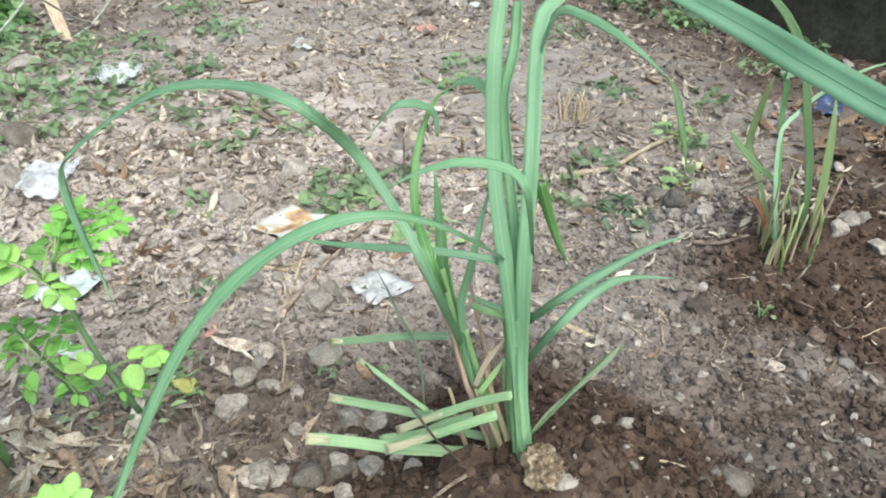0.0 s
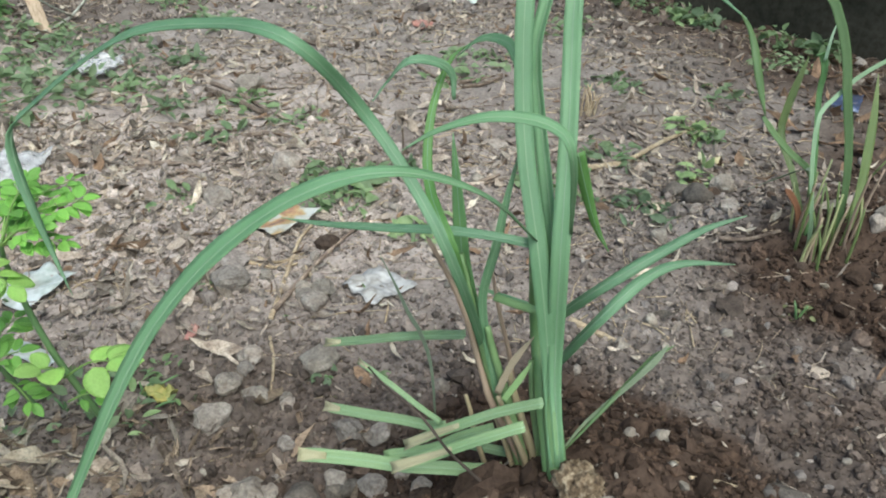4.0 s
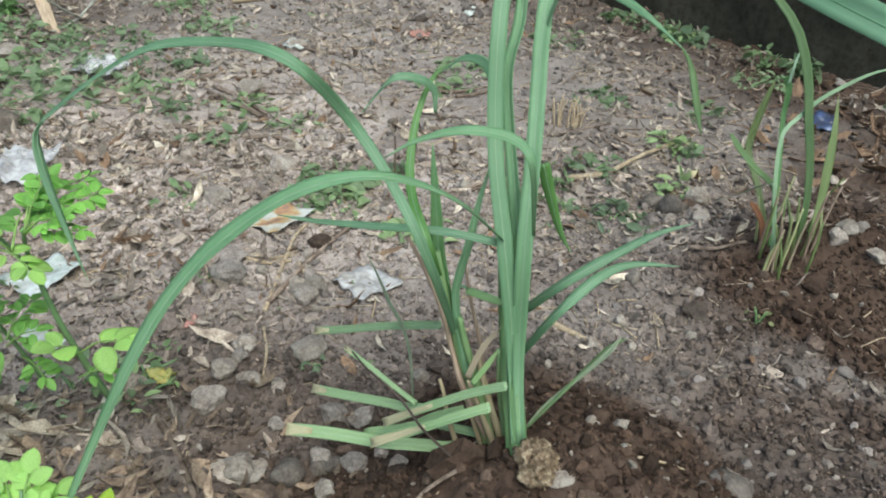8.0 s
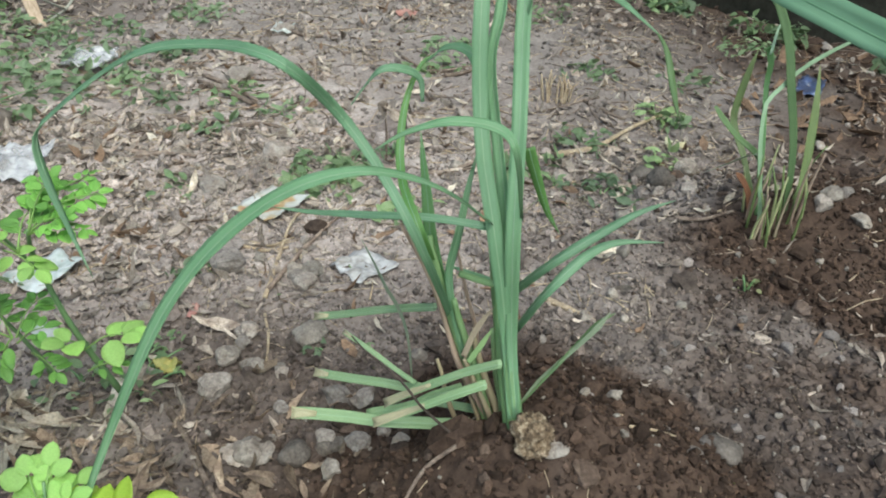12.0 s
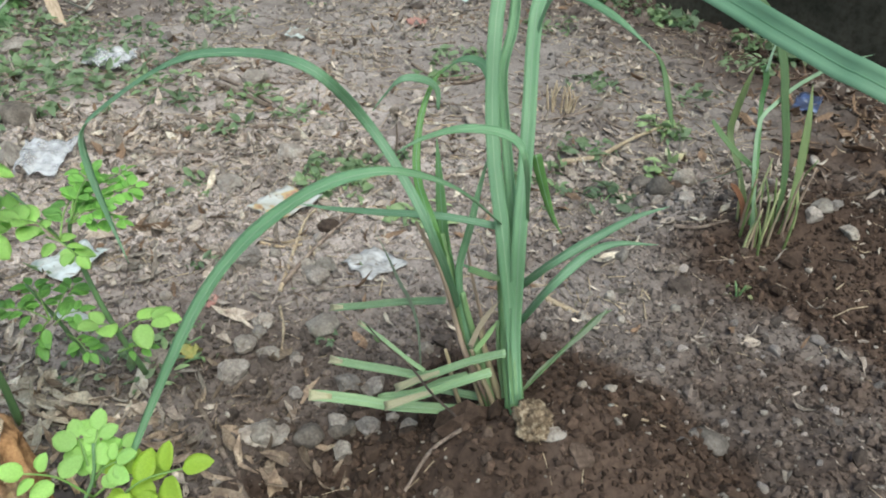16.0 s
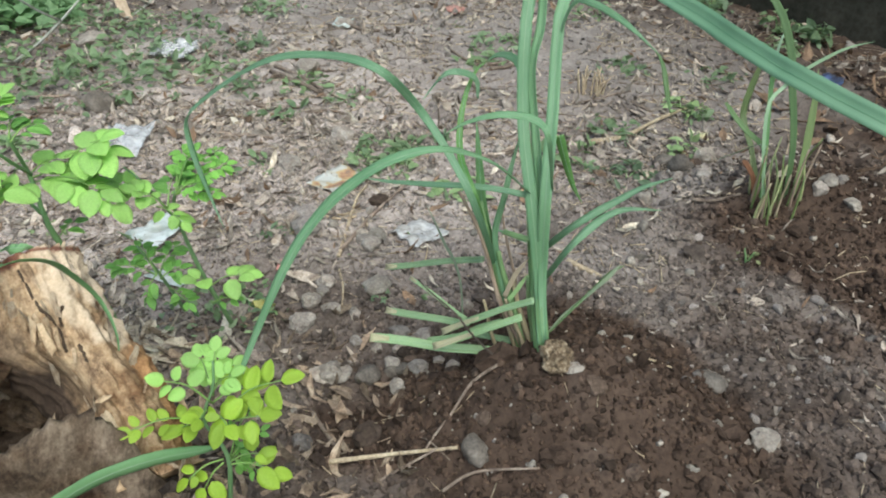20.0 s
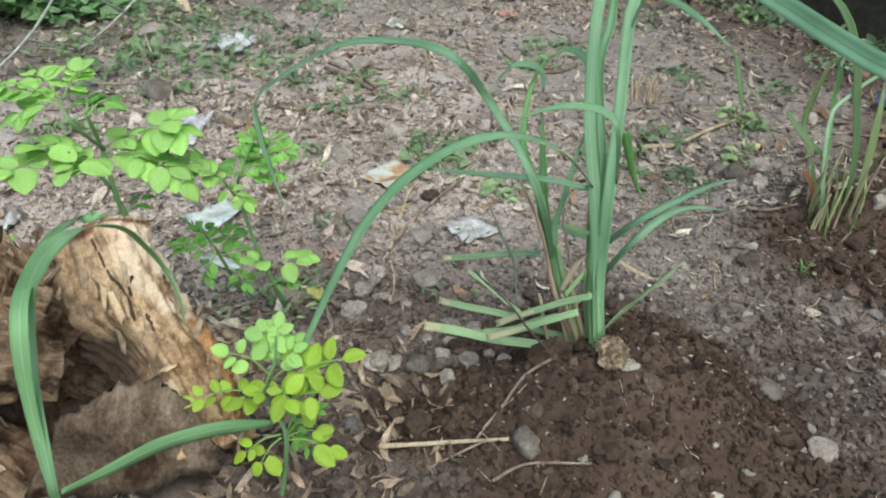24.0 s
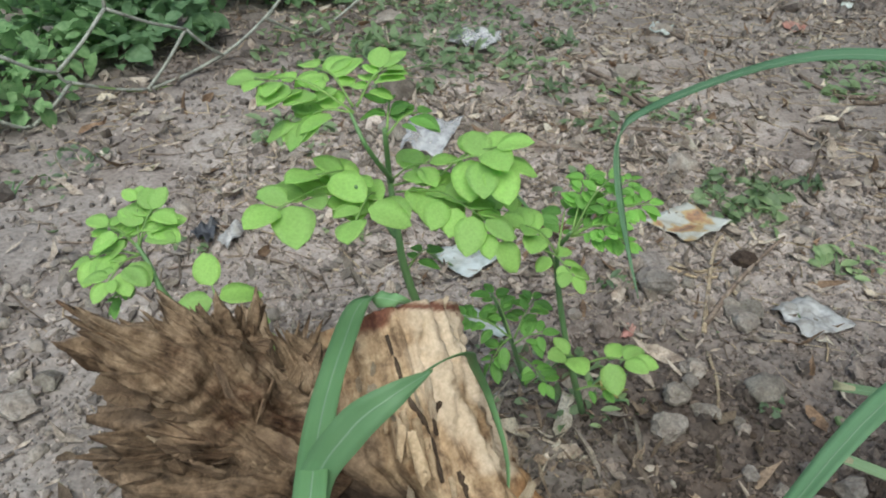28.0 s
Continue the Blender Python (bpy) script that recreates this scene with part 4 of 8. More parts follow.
    S((-0.512, 0.624, 0.406), (-0.592, 0.607, 0.425), 5, 0.024)
    S((-0.512, 0.624, 0.406), (-0.554, 0.601, 0.396), 4, 0.026)
    S((-0.511, 0.627, 0.410), (-0.498, 0.650, 0.438), 4, 0.022)
    S((-0.514, 0.626, 0.410), (-0.564, 0.655, 0.425), 4, 0.024)
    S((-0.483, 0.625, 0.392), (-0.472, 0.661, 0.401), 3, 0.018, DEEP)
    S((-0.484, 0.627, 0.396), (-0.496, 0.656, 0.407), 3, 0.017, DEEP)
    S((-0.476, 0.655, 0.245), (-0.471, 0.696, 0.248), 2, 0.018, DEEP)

    gC = empty("moringa_seedling", (-0.66, 0.62, ground_at(-0.66, 0.62)), "low moringa seedling with fresh green leaflets beside splintered wood", "seedling", "moringa seedlings")
    stem(gC, [(-0.66, 0.62, ground_at(-0.66, 0.62) - 0.01), (-0.645, 0.6, 0.12), (-0.656, 0.540, 0.230), (-0.679, 0.548, 0.255), (-0.696, 0.553, 0.271)], 0.004, 0.0018)
    stem(gC, [(-0.655, 0.61, 0.08), (-0.624, 0.533, 0.202), (-0.594, 0.531, 0.238)], 0.0025, 0.0014)
    settle(gC)
    S = lambda a, b, n, s, m=MORINGA, **k: spray(gC, a, b, n, s, m, **k)
    S((-0.692, 0.552, 0.267), (-0.689, 0.573, 0.298), 4, 0.022)
    S((-0.692, 0.552, 0.267), (-0.723, 0.551, 0.283), 3, 0.022)
    S((-0.691, 0.549, 0.263), (-0.730, 0.530, 0.257), 3, 0.022)
    S((-0.689, 0.550, 0.263), (-0.690, 0.508, 0.258), 4, 0.02)
    S((-0.694, 0.554, 0.272), (-0.679, 0.569, 0.285), 2, 0.022)
    S((-0.685, 0.55, 0.25), (-0.70, 0.52, 0.225), 6, 0.013, DEEP)
    S((-0.69, 0.552, 0.265), (-0.735, 0.56, 0.27), 6, 0.013)
    S((-0.692, 0.552, 0.267), (-0.71, 0.58, 0.30), 5, 0.014)
    S((-0.594, 0.531, 0.238), (-0.607, 0.541, 0.260), 1, 0.03, start=0.5)
    S((-0.594, 0.531, 0.238), (-0.558, 0.521, 0.240), 1, 0.034, start=0.4)
    return gA, gB, gC


front_seedling()
back_seedlings()


# ---- the rotten stump ----
def wood(name, pale, mid, dark, rough=0.85, blotch=(0.4, 0.3, 0.24), others=()):
    """Weathered wood: long fibres, brown rot and pale sapwood; 'others' are woods, or painted hollow shade, that show
    where a mesh says so.
    """
    m, n, l, b = material(name, rough, 0.15)
    fib = noise_tex(n, l, 5, 8, 0.72, "UV", (6.5, 1.0, 1))
    mott = noise_tex(n, l, 40, 6, 0.7)
    blot = noise_tex(n, l, 16, 7, 0.66)
    fine = noise_tex(n, l, 320, 4, 0.7)
    f = n.new("ShaderNodeMix")
    f.inputs[0].default_value = 0.6
    l.new(fib.outputs["Fac"], f.inputs[2])
    l.new(mott.outputs["Fac"], f.inputs[3])
    r = ramp(n, [(0.38, dark), (0.48, mid), (0.6, pale)])
    l.new(f.outputs[0], r.inputs["Fac"])
    r2 = ramp(n, [(0.36, blotch), (0.48, (0.9, 0.86, 0.8)), (0.62, (1.25, 1.25, 1.22))])
    l.new(blot.outputs["Fac"], r2.inputs["Fac"])
    col = mix(n, l, r.outputs["Color"], r2.outputs["Color"], 1.0, "MULTIPLY")
    for key, pale2, dark2 in others:
        at = n.new("ShaderNodeAttribute")
        at.attribute_name = key
        ro = ramp(n, [(0.4, dark2), (0.58, pale2)])
        l.new(f.outputs[0], ro.inputs["Fac"])
        col = mix(n, l, col, ro.outputs["Color"], at.outputs["Fac"])
    r3 = ramp(n, [(0.3, (0.82, 0.8, 0.78)), (0.7, (1.1, 1.1, 1.1))])
    l.new(fine.outputs["Fac"], r3.inputs["Fac"])
    col = mix(n, l, col, r3.outputs["Color"], 1.0, "MULTIPLY")
    o = n.new("ShaderNodeObjectInfo")
    r4 = ramp(n, [(0.0, (0.72, 0.68, 0.64)), (1.0, (1.2, 1.2, 1.2))])
    l.new(o.outputs["Random"], r4.inputs["Fac"])
    l.new(mix(n, l, col, r4.outputs["Color"], 0.5 if not others else 0.0, "MULTIPLY"), b.inputs["Base Color"])
    bump(n, l, b, f.outputs[0], 0.8, 0.005)
    return m


TRUNKWOOD = wood("trunk_wood", (0.55, 0.41, 0.265), (0.36, 0.245, 0.15), (0.14, 0.09, 0.057), 0.85, (0.5, 0.4, 0.33), (
    ("sap", (0.66, 0.52, 0.375), (0.55, 0.415, 0.285)), ("grain", (0.33, 0.225, 0.14), (0.12, 0.08, 0.05)), ("foot", (0.46, 0.26, 0.12), (0.24, 0.12, 0.055)), ("rust", (0.22, 0.1, 0.06), (0.12, 0.05, 0.035)), ("hollow_shade", (0.085, 0.058, 0.042), (0.04, 0.027, 0.02))))
ROT = wood("rotten_wood", (0.62, 0.48, 0.32), (0.43, 0.3, 0.18), (0.16, 0.1, 0.06))
SAP = wood("pale_sapwood", (0.68, 0.53, 0.37), (0.61, 0.455, 0.3), (0.48, 0.34, 0.21), 0.8, (0.92, 0.88, 0.83))
BROWN = wood("brown_splinter_wood", (0.44, 0.325, 0.225), (0.23, 0.16, 0.105), (0.06, 0.038, 0.027), 0.75, (0.3, 0.22, 0.18))
DARKWOOD = wood("dark_brown_wood", (0.28, 0.195, 0.13), (0.145, 0.1, 0.067), (0.045, 0.031, 0.022), 0.75, (0.3, 0.22, 0.18))
GREYWOOD = wood("grey_weathered_wood", (0.21, 0.162, 0.122), (0.12, 0.088, 0.064), (0.055, 0.04, 0.03))
FLAKE = earthy("tan_wood_flake", (0.6, 0.49, 0.36), (0.46, 0.35, 0.24), (0.3, 0.21, 0.14), 3, 40, 0.25, 0.85)
DARKFLAKE = earthy("brown_wood_flake", (0.28, 0.195, 0.125), (0.18, 0.12, 0.077), (0.1, 0.066, 0.044), 3, 40, 0.3, 0.85)
# near-black wood: the shade of the hollow and cracks is in its colour
SHADEWOOD = wood("shade_dark_wood", (0.1, 0.07, 0.05), (0.06, 0.042, 0.03), (0.03, 0.02, 0.015))


def fibre_limb(pts, radii, n=60, seg=56, ridge=0.16, ragged=0.0, seed=0.0, flat=1.0, dents=(), hollow=0.0, along=0.9, lump=0.0):
    """A limb of split wood: long fibres, cracks, dents, and a ragged or sawn, hollowed end."""
    bm = bmesh.new()
    uvl = bm.loops.layers.uv.new("UVMap")
    line = spline([(*p, r) for p, r in zip(pts, radii)], n)
    c, r = line[:, :3], line[:, 3]
    tan = np.gradient(c, axis=0)
    tan /= np.maximum(np.linalg.norm(tan, axis=1)[:, None], 1e-9)
    ref = np.array([0.25, -0.9, 0.35])
    rings = []
    for i in range(n + 1):
        a = np.cross(tan[i], ref)
        a /= max(np.linalg.norm(a), 1e-9)
        b2 = np.cross(tan[i], a)
        f = i / n
        ring = []
        for j in range(seg):
            th = 2 * math.pi * j / seg
            u = Vector((math.cos(th) * 2.2 + seed, math.sin(th) * 2.2, f * along + seed))
            k = noise.noise(u * 1.0) * 0.9 + 0.55 * noise.noise(u * 2.6) + 0.4 * noise.noise(Vector((u.x * 5, u.y * 5, f * 2.4 + seed)))
            crack = -abs(noise.noise(Vector((u.x * 1.7 + 5, u.y * 1.7, f * 1.1)))) ** 0.5
            step = noise.noise(Vector((u.x * 2.4 + 3, u.y * 2.4, f * 3.2 + seed)))
            k += 0.75 * math.floor(step * 5) / 5 + 0.25 * noise.noise(Vector((u.x * 6, u.y * 6, f * 9)))
            rr = r[i] * (1 + ridge * (k + 0.55 * crack + 0.3) + 0.07 * noise.noise(Vector((u.x * 4, u.y * 4, f * 26))) + 0.05 * noise.noise(Vector((u.x * 9, u.y * 9, f * 40))))
            p = c[i] + (a * math.cos(th) + b2 * math.sin(th) * flat) * rr
            if lump:
                w = Vector(p)
                k = noise.noise(w * 22) + 0.55 * abs(noise.noise(w * 46)) + 0.2 * noise.noise(w * 90)
                p = p + (p - c[i]) / max(rr, 1e-6) * (lump * k)
            if ragged and f > 0.55:
                g2 = (f - 0.55) / 0.45
                p = p + tan[i] * (ragged * g2 * (noise.noise(Vector((math.cos(th) * 4 + seed, math.sin(th) * 4, 1.3))) * 1.4))
            for dp, dr, dd in dents:
                q = np.linalg.norm(p - np.array(dp)) / dr
                if q < 1:
                    p = p + (c[i] - p) * dd * (1 - q * q)
            ring.append(bm.verts.new(p))
        rings.append(ring)

    def quad(vs, us):
        fc = bm.faces.new(vs)
        for lp, uv in zip(fc.loops, us):
            lp[uvl].uv = uv
    for i in range(n):
        for j in range(seg):
            k = (j + 1) % seg
            quad((rings[i][j], rings[i][k], rings[i + 1][k], rings[i + 1][j]), ((j / seg * 2, i / n), ((j + 1) / seg * 2, i / n), ((j + 1) / seg * 2, (i + 1) / n), (j / seg * 2, (i + 1) / n)))
    # the far end: an uneven face, sunk where the heart has rotted
    prev = rings[-1]
    for step in range(1, 6):
        s = 1 - step / 5.5
        ring = []
        for j in range(seg):
            th = 2 * math.pi * j / seg
            o = np.array(rings[-1][j].co) - c[-1]
            sink = hollow * (math.sin(step / 5 * math.pi / 2)) ** 2 + 0.004 * noise.noise(Vector((math.cos(th) * 3 * s, math.sin(th) * 3 * s, seed)))
            ring.append(bm.verts.new(c[-1] + o * s - tan[-1] * sink))
        for j in range(seg):
            k = (j + 1) % seg
            quad((prev[j], prev[k], ring[k], ring[j]), ((j / seg * 2, 0), ((j + 1) / seg * 2, 0), ((j + 1) / seg * 2, 0.02), (j / seg * 2, 0.02)))
        prev = ring
    bm.faces.new(prev)
    bm.faces.new(rings[0][::-1])
    bmesh.ops.recalc_face_normals(bm, faces=bm.faces)
    return bm


def chip_bm(pts, thick, seed):
    """A thick flake of wood or bark with an uneven edge: outline points in order."""
    bm = bmesh.new()
    uvl = bm.loops.layers.uv.new("UVMap")
    P = [Vector(p) for p in pts]
    cen = sum(P, Vector()) / len(P)
    nrm = (P[1] - P[0]).cross(P[2] - P[0]).normalized()
    out = []
    for i, p in enumerate(P):
        q = P[(i + 1) % len(P)]
        for k in range(7):
            w = p.lerp(q, k / 7)
            out.append(w + (w - cen) * 0.09 * noise.noise(Vector((i * 3 + k * 0.8, seed, 0.5))) * 2)
    rows = []
    for s in (1, -1):
        prev = []
        for f in (1, 0.7, 0.35):
            ring = [bm.verts.new(cen + (w - cen) * f + nrm * (s * thick / 2 * (1.3 - f * 0.8) + 0.35 * thick * noise.noise(w * 40 + Vector((seed, 0, f))))) for w in out]
            prev.append(ring)
        rows.append(prev)
    m = len(out)
    for s, rr in enumerate(rows):
        for a, b2 in zip(rr, rr[1:]):
            for j in range(m):
                k = (j + 1) % m
                bm.faces.new((a[j], a[k], b2[k], b2[j]))
        bm.faces.new(rr[-1])
    for j in range(m):
        k = (j + 1) % m
        bm.faces.new((rows[0][0][j], rows[0][0][k], rows[1][0][k], rows[1][0][j]))
    bmesh.ops.recalc_face_normals(bm, faces=bm.faces)
    for f in bm.faces:
        for lp in f.loops:
            lp[uvl].uv = (lp.vert.co.x * 9, lp.vert.co.z * 12)
    return bm


def on_surface(tree, p, lift):
    q, n, _, _ = tree.find_nearest(Vector(p))
    return q + n * lift, n


def cast(tree, p):
    """Where a line from before the stump, leading down into it, meets a limb."""
    q = tree.ray_cast(Vector(p), Vector((-0.419, 0.545, 0.148)) - Vector((-0.337, 0.406, 0.278)))[0]
    return q or tree.find_nearest(Vector(p))[0]


def front(tree, p):
    """Where a line that falls towards the stump through p meets the trunk, or passes it nearest."""
    p = Vector(p)
    way = (p - Vector((-0.203, 0.125, 0.595))).normalized()
    q = tree.ray_cast(p, way)[0]
    if q:
        return q
    return min((tree.find_nearest(p + way * (0.01 * k)) for k in range(30)), key=lambda h: h[3])[0]


def patch_bm(tree, corners, lift, thick, seed):
    """A skin of wood that lies on a surface between four corners, with a torn edge."""
    A, B, C, D = [Vector(c) for c in corners]
    bm = bmesh.new()
    uvl = bm.loops.layers.uv.new("UVMap")
    n, m = 12, 10
    g = {}
    for s in (0, 1):
        for i in range(n + 1):
            for k in range(m + 1):
                u, v = i / n, k / m
                p = A.lerp(B, u).lerp(D.lerp(C, u), v)
                p += (p - (A + B + C + D) / 4) * 0.16 * noise.noise(Vector((u * 5 + seed, v * 5, seed)))
                q, nr = on_surface(tree, p, lift + (thick if s == 0 else -0.004) + 0.0015 * noise.noise(Vector((u * 6, v * 6, seed + 3))))
                g[s, i, k] = bm.verts.new(q)
    def quad(vs):
        f = bm.faces.new(vs)
        for lp in f.loops:
            lp[uvl].uv = (lp.vert.co.x * 5, lp.vert.co.z * 4)
    for i in range(n):
        for k in range(m):
            quad((g[0, i, k], g[0, i + 1, k], g[0, i + 1, k + 1], g[0, i, k + 1]))
    edge = [(i, 0) for i in range(n)] + [(n, k) for k in range(m)] + [(i, m) for i in range(n, 0, -1)] + [(0, k) for k in range(m, 0, -1)]
    for a, b2 in zip(edge, edge[1:] + edge[:1]):
        quad((g[0, *a], g[1, *a], g[1, *b2], g[0, *b2]))
    bmesh.ops.recalc_face_normals(bm, faces=bm.faces)
    return bm


def shaving(seed, mat):
    """A small curled wood flake of unit length."""
    r = random.Random(seed)
    bm = chip_bm([(-0.3, -0.5, 0), (0.1, -0.6, 0.05), (0.32, 0, 0), (0.2, 0.55, r.uniform(0.05, 0.25)), (-0.15, 0.6, 0.1), (-0.3, 0.05, 0)], 0.09, seed)
    me = bpy.data.meshes.new("bark_flake")
    bm.to_mesh(me)
    bm.free()
    me.materials.append(mat)
    return me


def stump():
    g = empty("tree_stump", (-0.36, 0.42, ground_at(-0.36, 0.42)), "rotten tan tree stump with sawn top and splintered roots", "tree stump")
    trees = {}

    def limb(name, bm, mat, label):
        trees[label] = BVHTree.FromBMesh(bm)
        bm.faces.ensure_lookup_table()
        spots = [(f.calc_center_median(), f.normal.copy()) for f in bm.faces]
        ob = part(name, bm, mat, g, label)
        return ob, spots, trees[label]

    trunk, tspots, ttree = limb("trunk", fibre_limb([(-0.281, 0.384, 0.109), (-0.318, 0.430, 0.159), (-0.386, 0.480, 0.220), (-0.440, 0.532, 0.280)], (0.068, 0.064, 0.058, 0.056), 180, 160, 0.19, 0.0, 2.0, 1.0, [((-0.355, 0.362, 0.227), 0.07, 0.5), ((-0.375, 0.385, 0.2), 0.07, 0.6)], 0.03), TRUNKWOOD, "leaning tan trunk with cracks and a sunken hollow shaded in its colour")

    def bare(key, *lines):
        """How far another wood, or the hollow's painted shade, shows along lines on the trunk, fading with an uneven
        edge.
        """
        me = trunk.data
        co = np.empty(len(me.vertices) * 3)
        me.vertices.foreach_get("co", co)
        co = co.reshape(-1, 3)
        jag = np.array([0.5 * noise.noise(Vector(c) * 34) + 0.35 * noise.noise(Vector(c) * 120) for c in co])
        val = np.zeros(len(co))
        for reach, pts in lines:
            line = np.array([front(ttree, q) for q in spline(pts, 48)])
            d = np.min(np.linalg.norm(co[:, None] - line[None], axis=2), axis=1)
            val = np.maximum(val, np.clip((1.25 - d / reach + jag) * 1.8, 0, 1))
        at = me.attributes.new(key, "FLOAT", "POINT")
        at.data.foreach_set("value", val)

    bare("grain", (0.026, [(-0.381, 0.355, 0.342), (-0.370, 0.355, 0.329), (-0.359, 0.355, 0.315), (-0.341, 0.355, 0.312), (-0.326, 0.355, 0.303)]), (0.022, [(-0.360, 0.330, 0.381), (-0.346, 0.330, 0.352), (-0.332, 0.330, 0.327), (-0.316, 0.330, 0.313)]), (0.024, [(-0.364, 0.330, 0.367), (-0.351, 0.330, 0.329), (-0.335, 0.33, 0.300)]), (0.012, [(-0.3, 0.33, 0.33), (-0.285, 0.33, 0.318)]))
    bare("sap", (0.011, [(-0.323, 0.355, 0.409), (-0.313, 0.355, 0.393), (-0.297, 0.355, 0.374), (-0.286, 0.355, 0.363)]), (0.014, [(-0.298, 0.330, 0.456), (-0.291, 0.330, 0.442), (-0.285, 0.330, 0.426), (-0.277, 0.330, 0.408), (-0.271, 0.330, 0.388)]), (0.021, [(-0.306, 0.330, 0.451), (-0.300, 0.330, 0.444), (-0.298, 0.330, 0.433)]))
    bare("foot", (0.022, [(-0.257, 0.330, 0.374), (-0.249, 0.330, 0.359), (-0.240, 0.330, 0.343)]), (0.018, [(-0.252, 0.365, 0.31), (-0.238, 0.36, 0.285), (-0.225, 0.35, 0.262)]))
    # the trunk's hollow: its shade is painted into the wood colour
    bare("hollow_shade", (0.032, [(-0.372, 0.355, 0.305), (-0.357, 0.355, 0.296), (-0.348, 0.355, 0.274), (-0.343, 0.355, 0.245)]), (0.024, [(-0.343, 0.355, 0.295), (-0.333, 0.355, 0.278), (-0.325, 0.355, 0.25)]), (0.024, [(-0.325, 0.300, 0.367), (-0.313, 0.300, 0.352), (-0.304, 0.300, 0.329), (-0.325, 0.300, 0.294)]))
    bare("rust", (0.003, [(-0.340, 0.330, 0.442), (-0.330, 0.330, 0.446), (-0.314, 0.330, 0.450), (-0.300, 0.330, 0.453), (-0.290, 0.330, 0.453)]), (0.010, [(-0.340, 0.330, 0.438), (-0.328, 0.330, 0.442)]))
    root, rspots, rtree = limb("root_mass", fibre_limb([(-0.438, 0.513, 0.111), (-0.477, 0.499, 0.158), (-0.510, 0.477, 0.193), (-0.535, 0.452, 0.212)], (0.055, 0.055, 0.042, 0.03), 110, 100, 0.2, 0.04, 5.0, 0.9, along=1.5, lump=0.015), DARKWOOD, "brown splintered root mass")
    low, lspots, ltree = limb("low_root", fibre_limb([(-0.572, 0.328, 0.194), (-0.551, 0.350, 0.147), (-0.513, 0.358, 0.108), (-0.452, 0.353, 0.061), (-0.400, 0.357, 0.030)], (0.022, 0.026, 0.032, 0.04, 0.04), 80, 64, 0.2, 0.0, 7.0, 0.9, along=1.6, lump=0.012), DARKWOOD, "low brown root on the soil")
    # dark rotten wood added behind the gap, coloured as if in deep shade
    part("rotten_heart", fibre_limb([(-0.434, 0.402, -0.033), (-0.491, 0.446, 0.038), (-0.527, 0.464, 0.116)], (0.06, 0.055, 0.05), 40, 40, 0.3, 0.0, 3.0), SHADEWOOD, g, "dark rotten wood inside the hollow, its shade in the colour")
    part("rotten_heart", fibre_limb([(-0.451, 0.492, 0.038), (-0.531, 0.432, 0.077), (-0.570, 0.416, 0.121)], (0.05, 0.045, 0.03), 50, 40, 0.3, 0.0, 4.0), SHADEWOOD, g, "dark rotten wood inside the hollow, its shade in the colour")
    for k, (a, b2, r, fl) in enumerate((
        ((-0.475, 0.404, 0.276), (-0.544, 0.350, 0.384), 0.0185, 0.9), ((-0.463, 0.405, 0.272), (-0.536, 0.358, 0.364), 0.014, 0.8),
        ((-0.472, 0.406, 0.277), (-0.525, 0.384, 0.368), 0.017, 0.7), ((-0.476, 0.419, 0.280), (-0.513, 0.408, 0.359), 0.019, 0.6), ((-0.490, 0.428, 0.282), (-0.504, 0.429, 0.348), 0.012, 0.7),
        ((-0.471, 0.449, 0.266), (-0.485, 0.446, 0.325), 0.009, 0.7), ((-0.470, 0.447, 0.262), (-0.478, 0.452, 0.312), 0.007, 0.8),
        ((-0.448, 0.412, 0.235), (-0.533, 0.337, 0.302), 0.02, 0.7), ((-0.452, 0.419, 0.248), (-0.524, 0.362, 0.316), 0.019, 0.8), ((-0.444, 0.402, 0.219), (-0.524, 0.334, 0.274), 0.023, 0.6),
        ((-0.450, 0.411, 0.272), (-0.507, 0.379, 0.332), 0.017, 0.7), ((-0.425, 0.387, 0.223), (-0.513, 0.323, 0.252), 0.022, 0.7), ((-0.443, 0.431, 0.223), (-0.494, 0.369, 0.292), 0.018, 0.6),
    )):
        a, b2 = Vector(a) + Vector((0.008, 0, -0.01)), Vector(b2) + Vector((0.014, 0.004, -0.014))
        mid = a.lerp(b2, 0.55) + Vector((RND.uniform(-1, 1), RND.uniform(-1, 1), RND.uniform(0, 1))) * 0.008
        bm = fibre_limb([a, mid, b2], (r * 1.2, r * 0.98, r * 0.72), 72, 60, 0.24, 0.03, 9.0 + k * 2.3, fl, along=1.6, lump=0.013)
        rspots += [(f.calc_center_median(), f.normal.copy()) for f in bm.faces][::3]
        part("splinter", bm, DARKWOOD if k in (7, 8, 9, 11, 12) else BROWN, g, "brown splinter of split wood")
    skin = lambda tree, mat, sd, label, *c: part("wood_skin", patch_bm(tree, c, 0.002, 0.004, sd), mat, g, label)
    skin(rtree, ROT, 6, "tan layer of split wood", (-0.556, 0.408, 0.323), (-0.524, 0.423, 0.312), (-0.514, 0.414, 0.281), (-0.540, 0.392, 0.296))
    skin(rtree, ROT, 7, "tan layer of split wood", (-0.517, 0.387, 0.248), (-0.483, 0.416, 0.238), (-0.490, 0.412, 0.202), (-0.520, 0.388, 0.216))
    skin(rtree, SAP, 8, "", (-0.470, 0.428, 0.214), (-0.458, 0.432, 0.215), (-0.462, 0.431, 0.181), (-0.473, 0.426, 0.180))
    skin(rtree, BROWN, 9, "", (-0.539, 0.391, 0.278), (-0.522, 0.396, 0.277), (-0.527, 0.391, 0.256), (-0.545, 0.386, 0.257))
    flake = lambda mat, th, sd, label, *p: part("wood_flake", chip_bm(p, th, sd), mat, g, label)
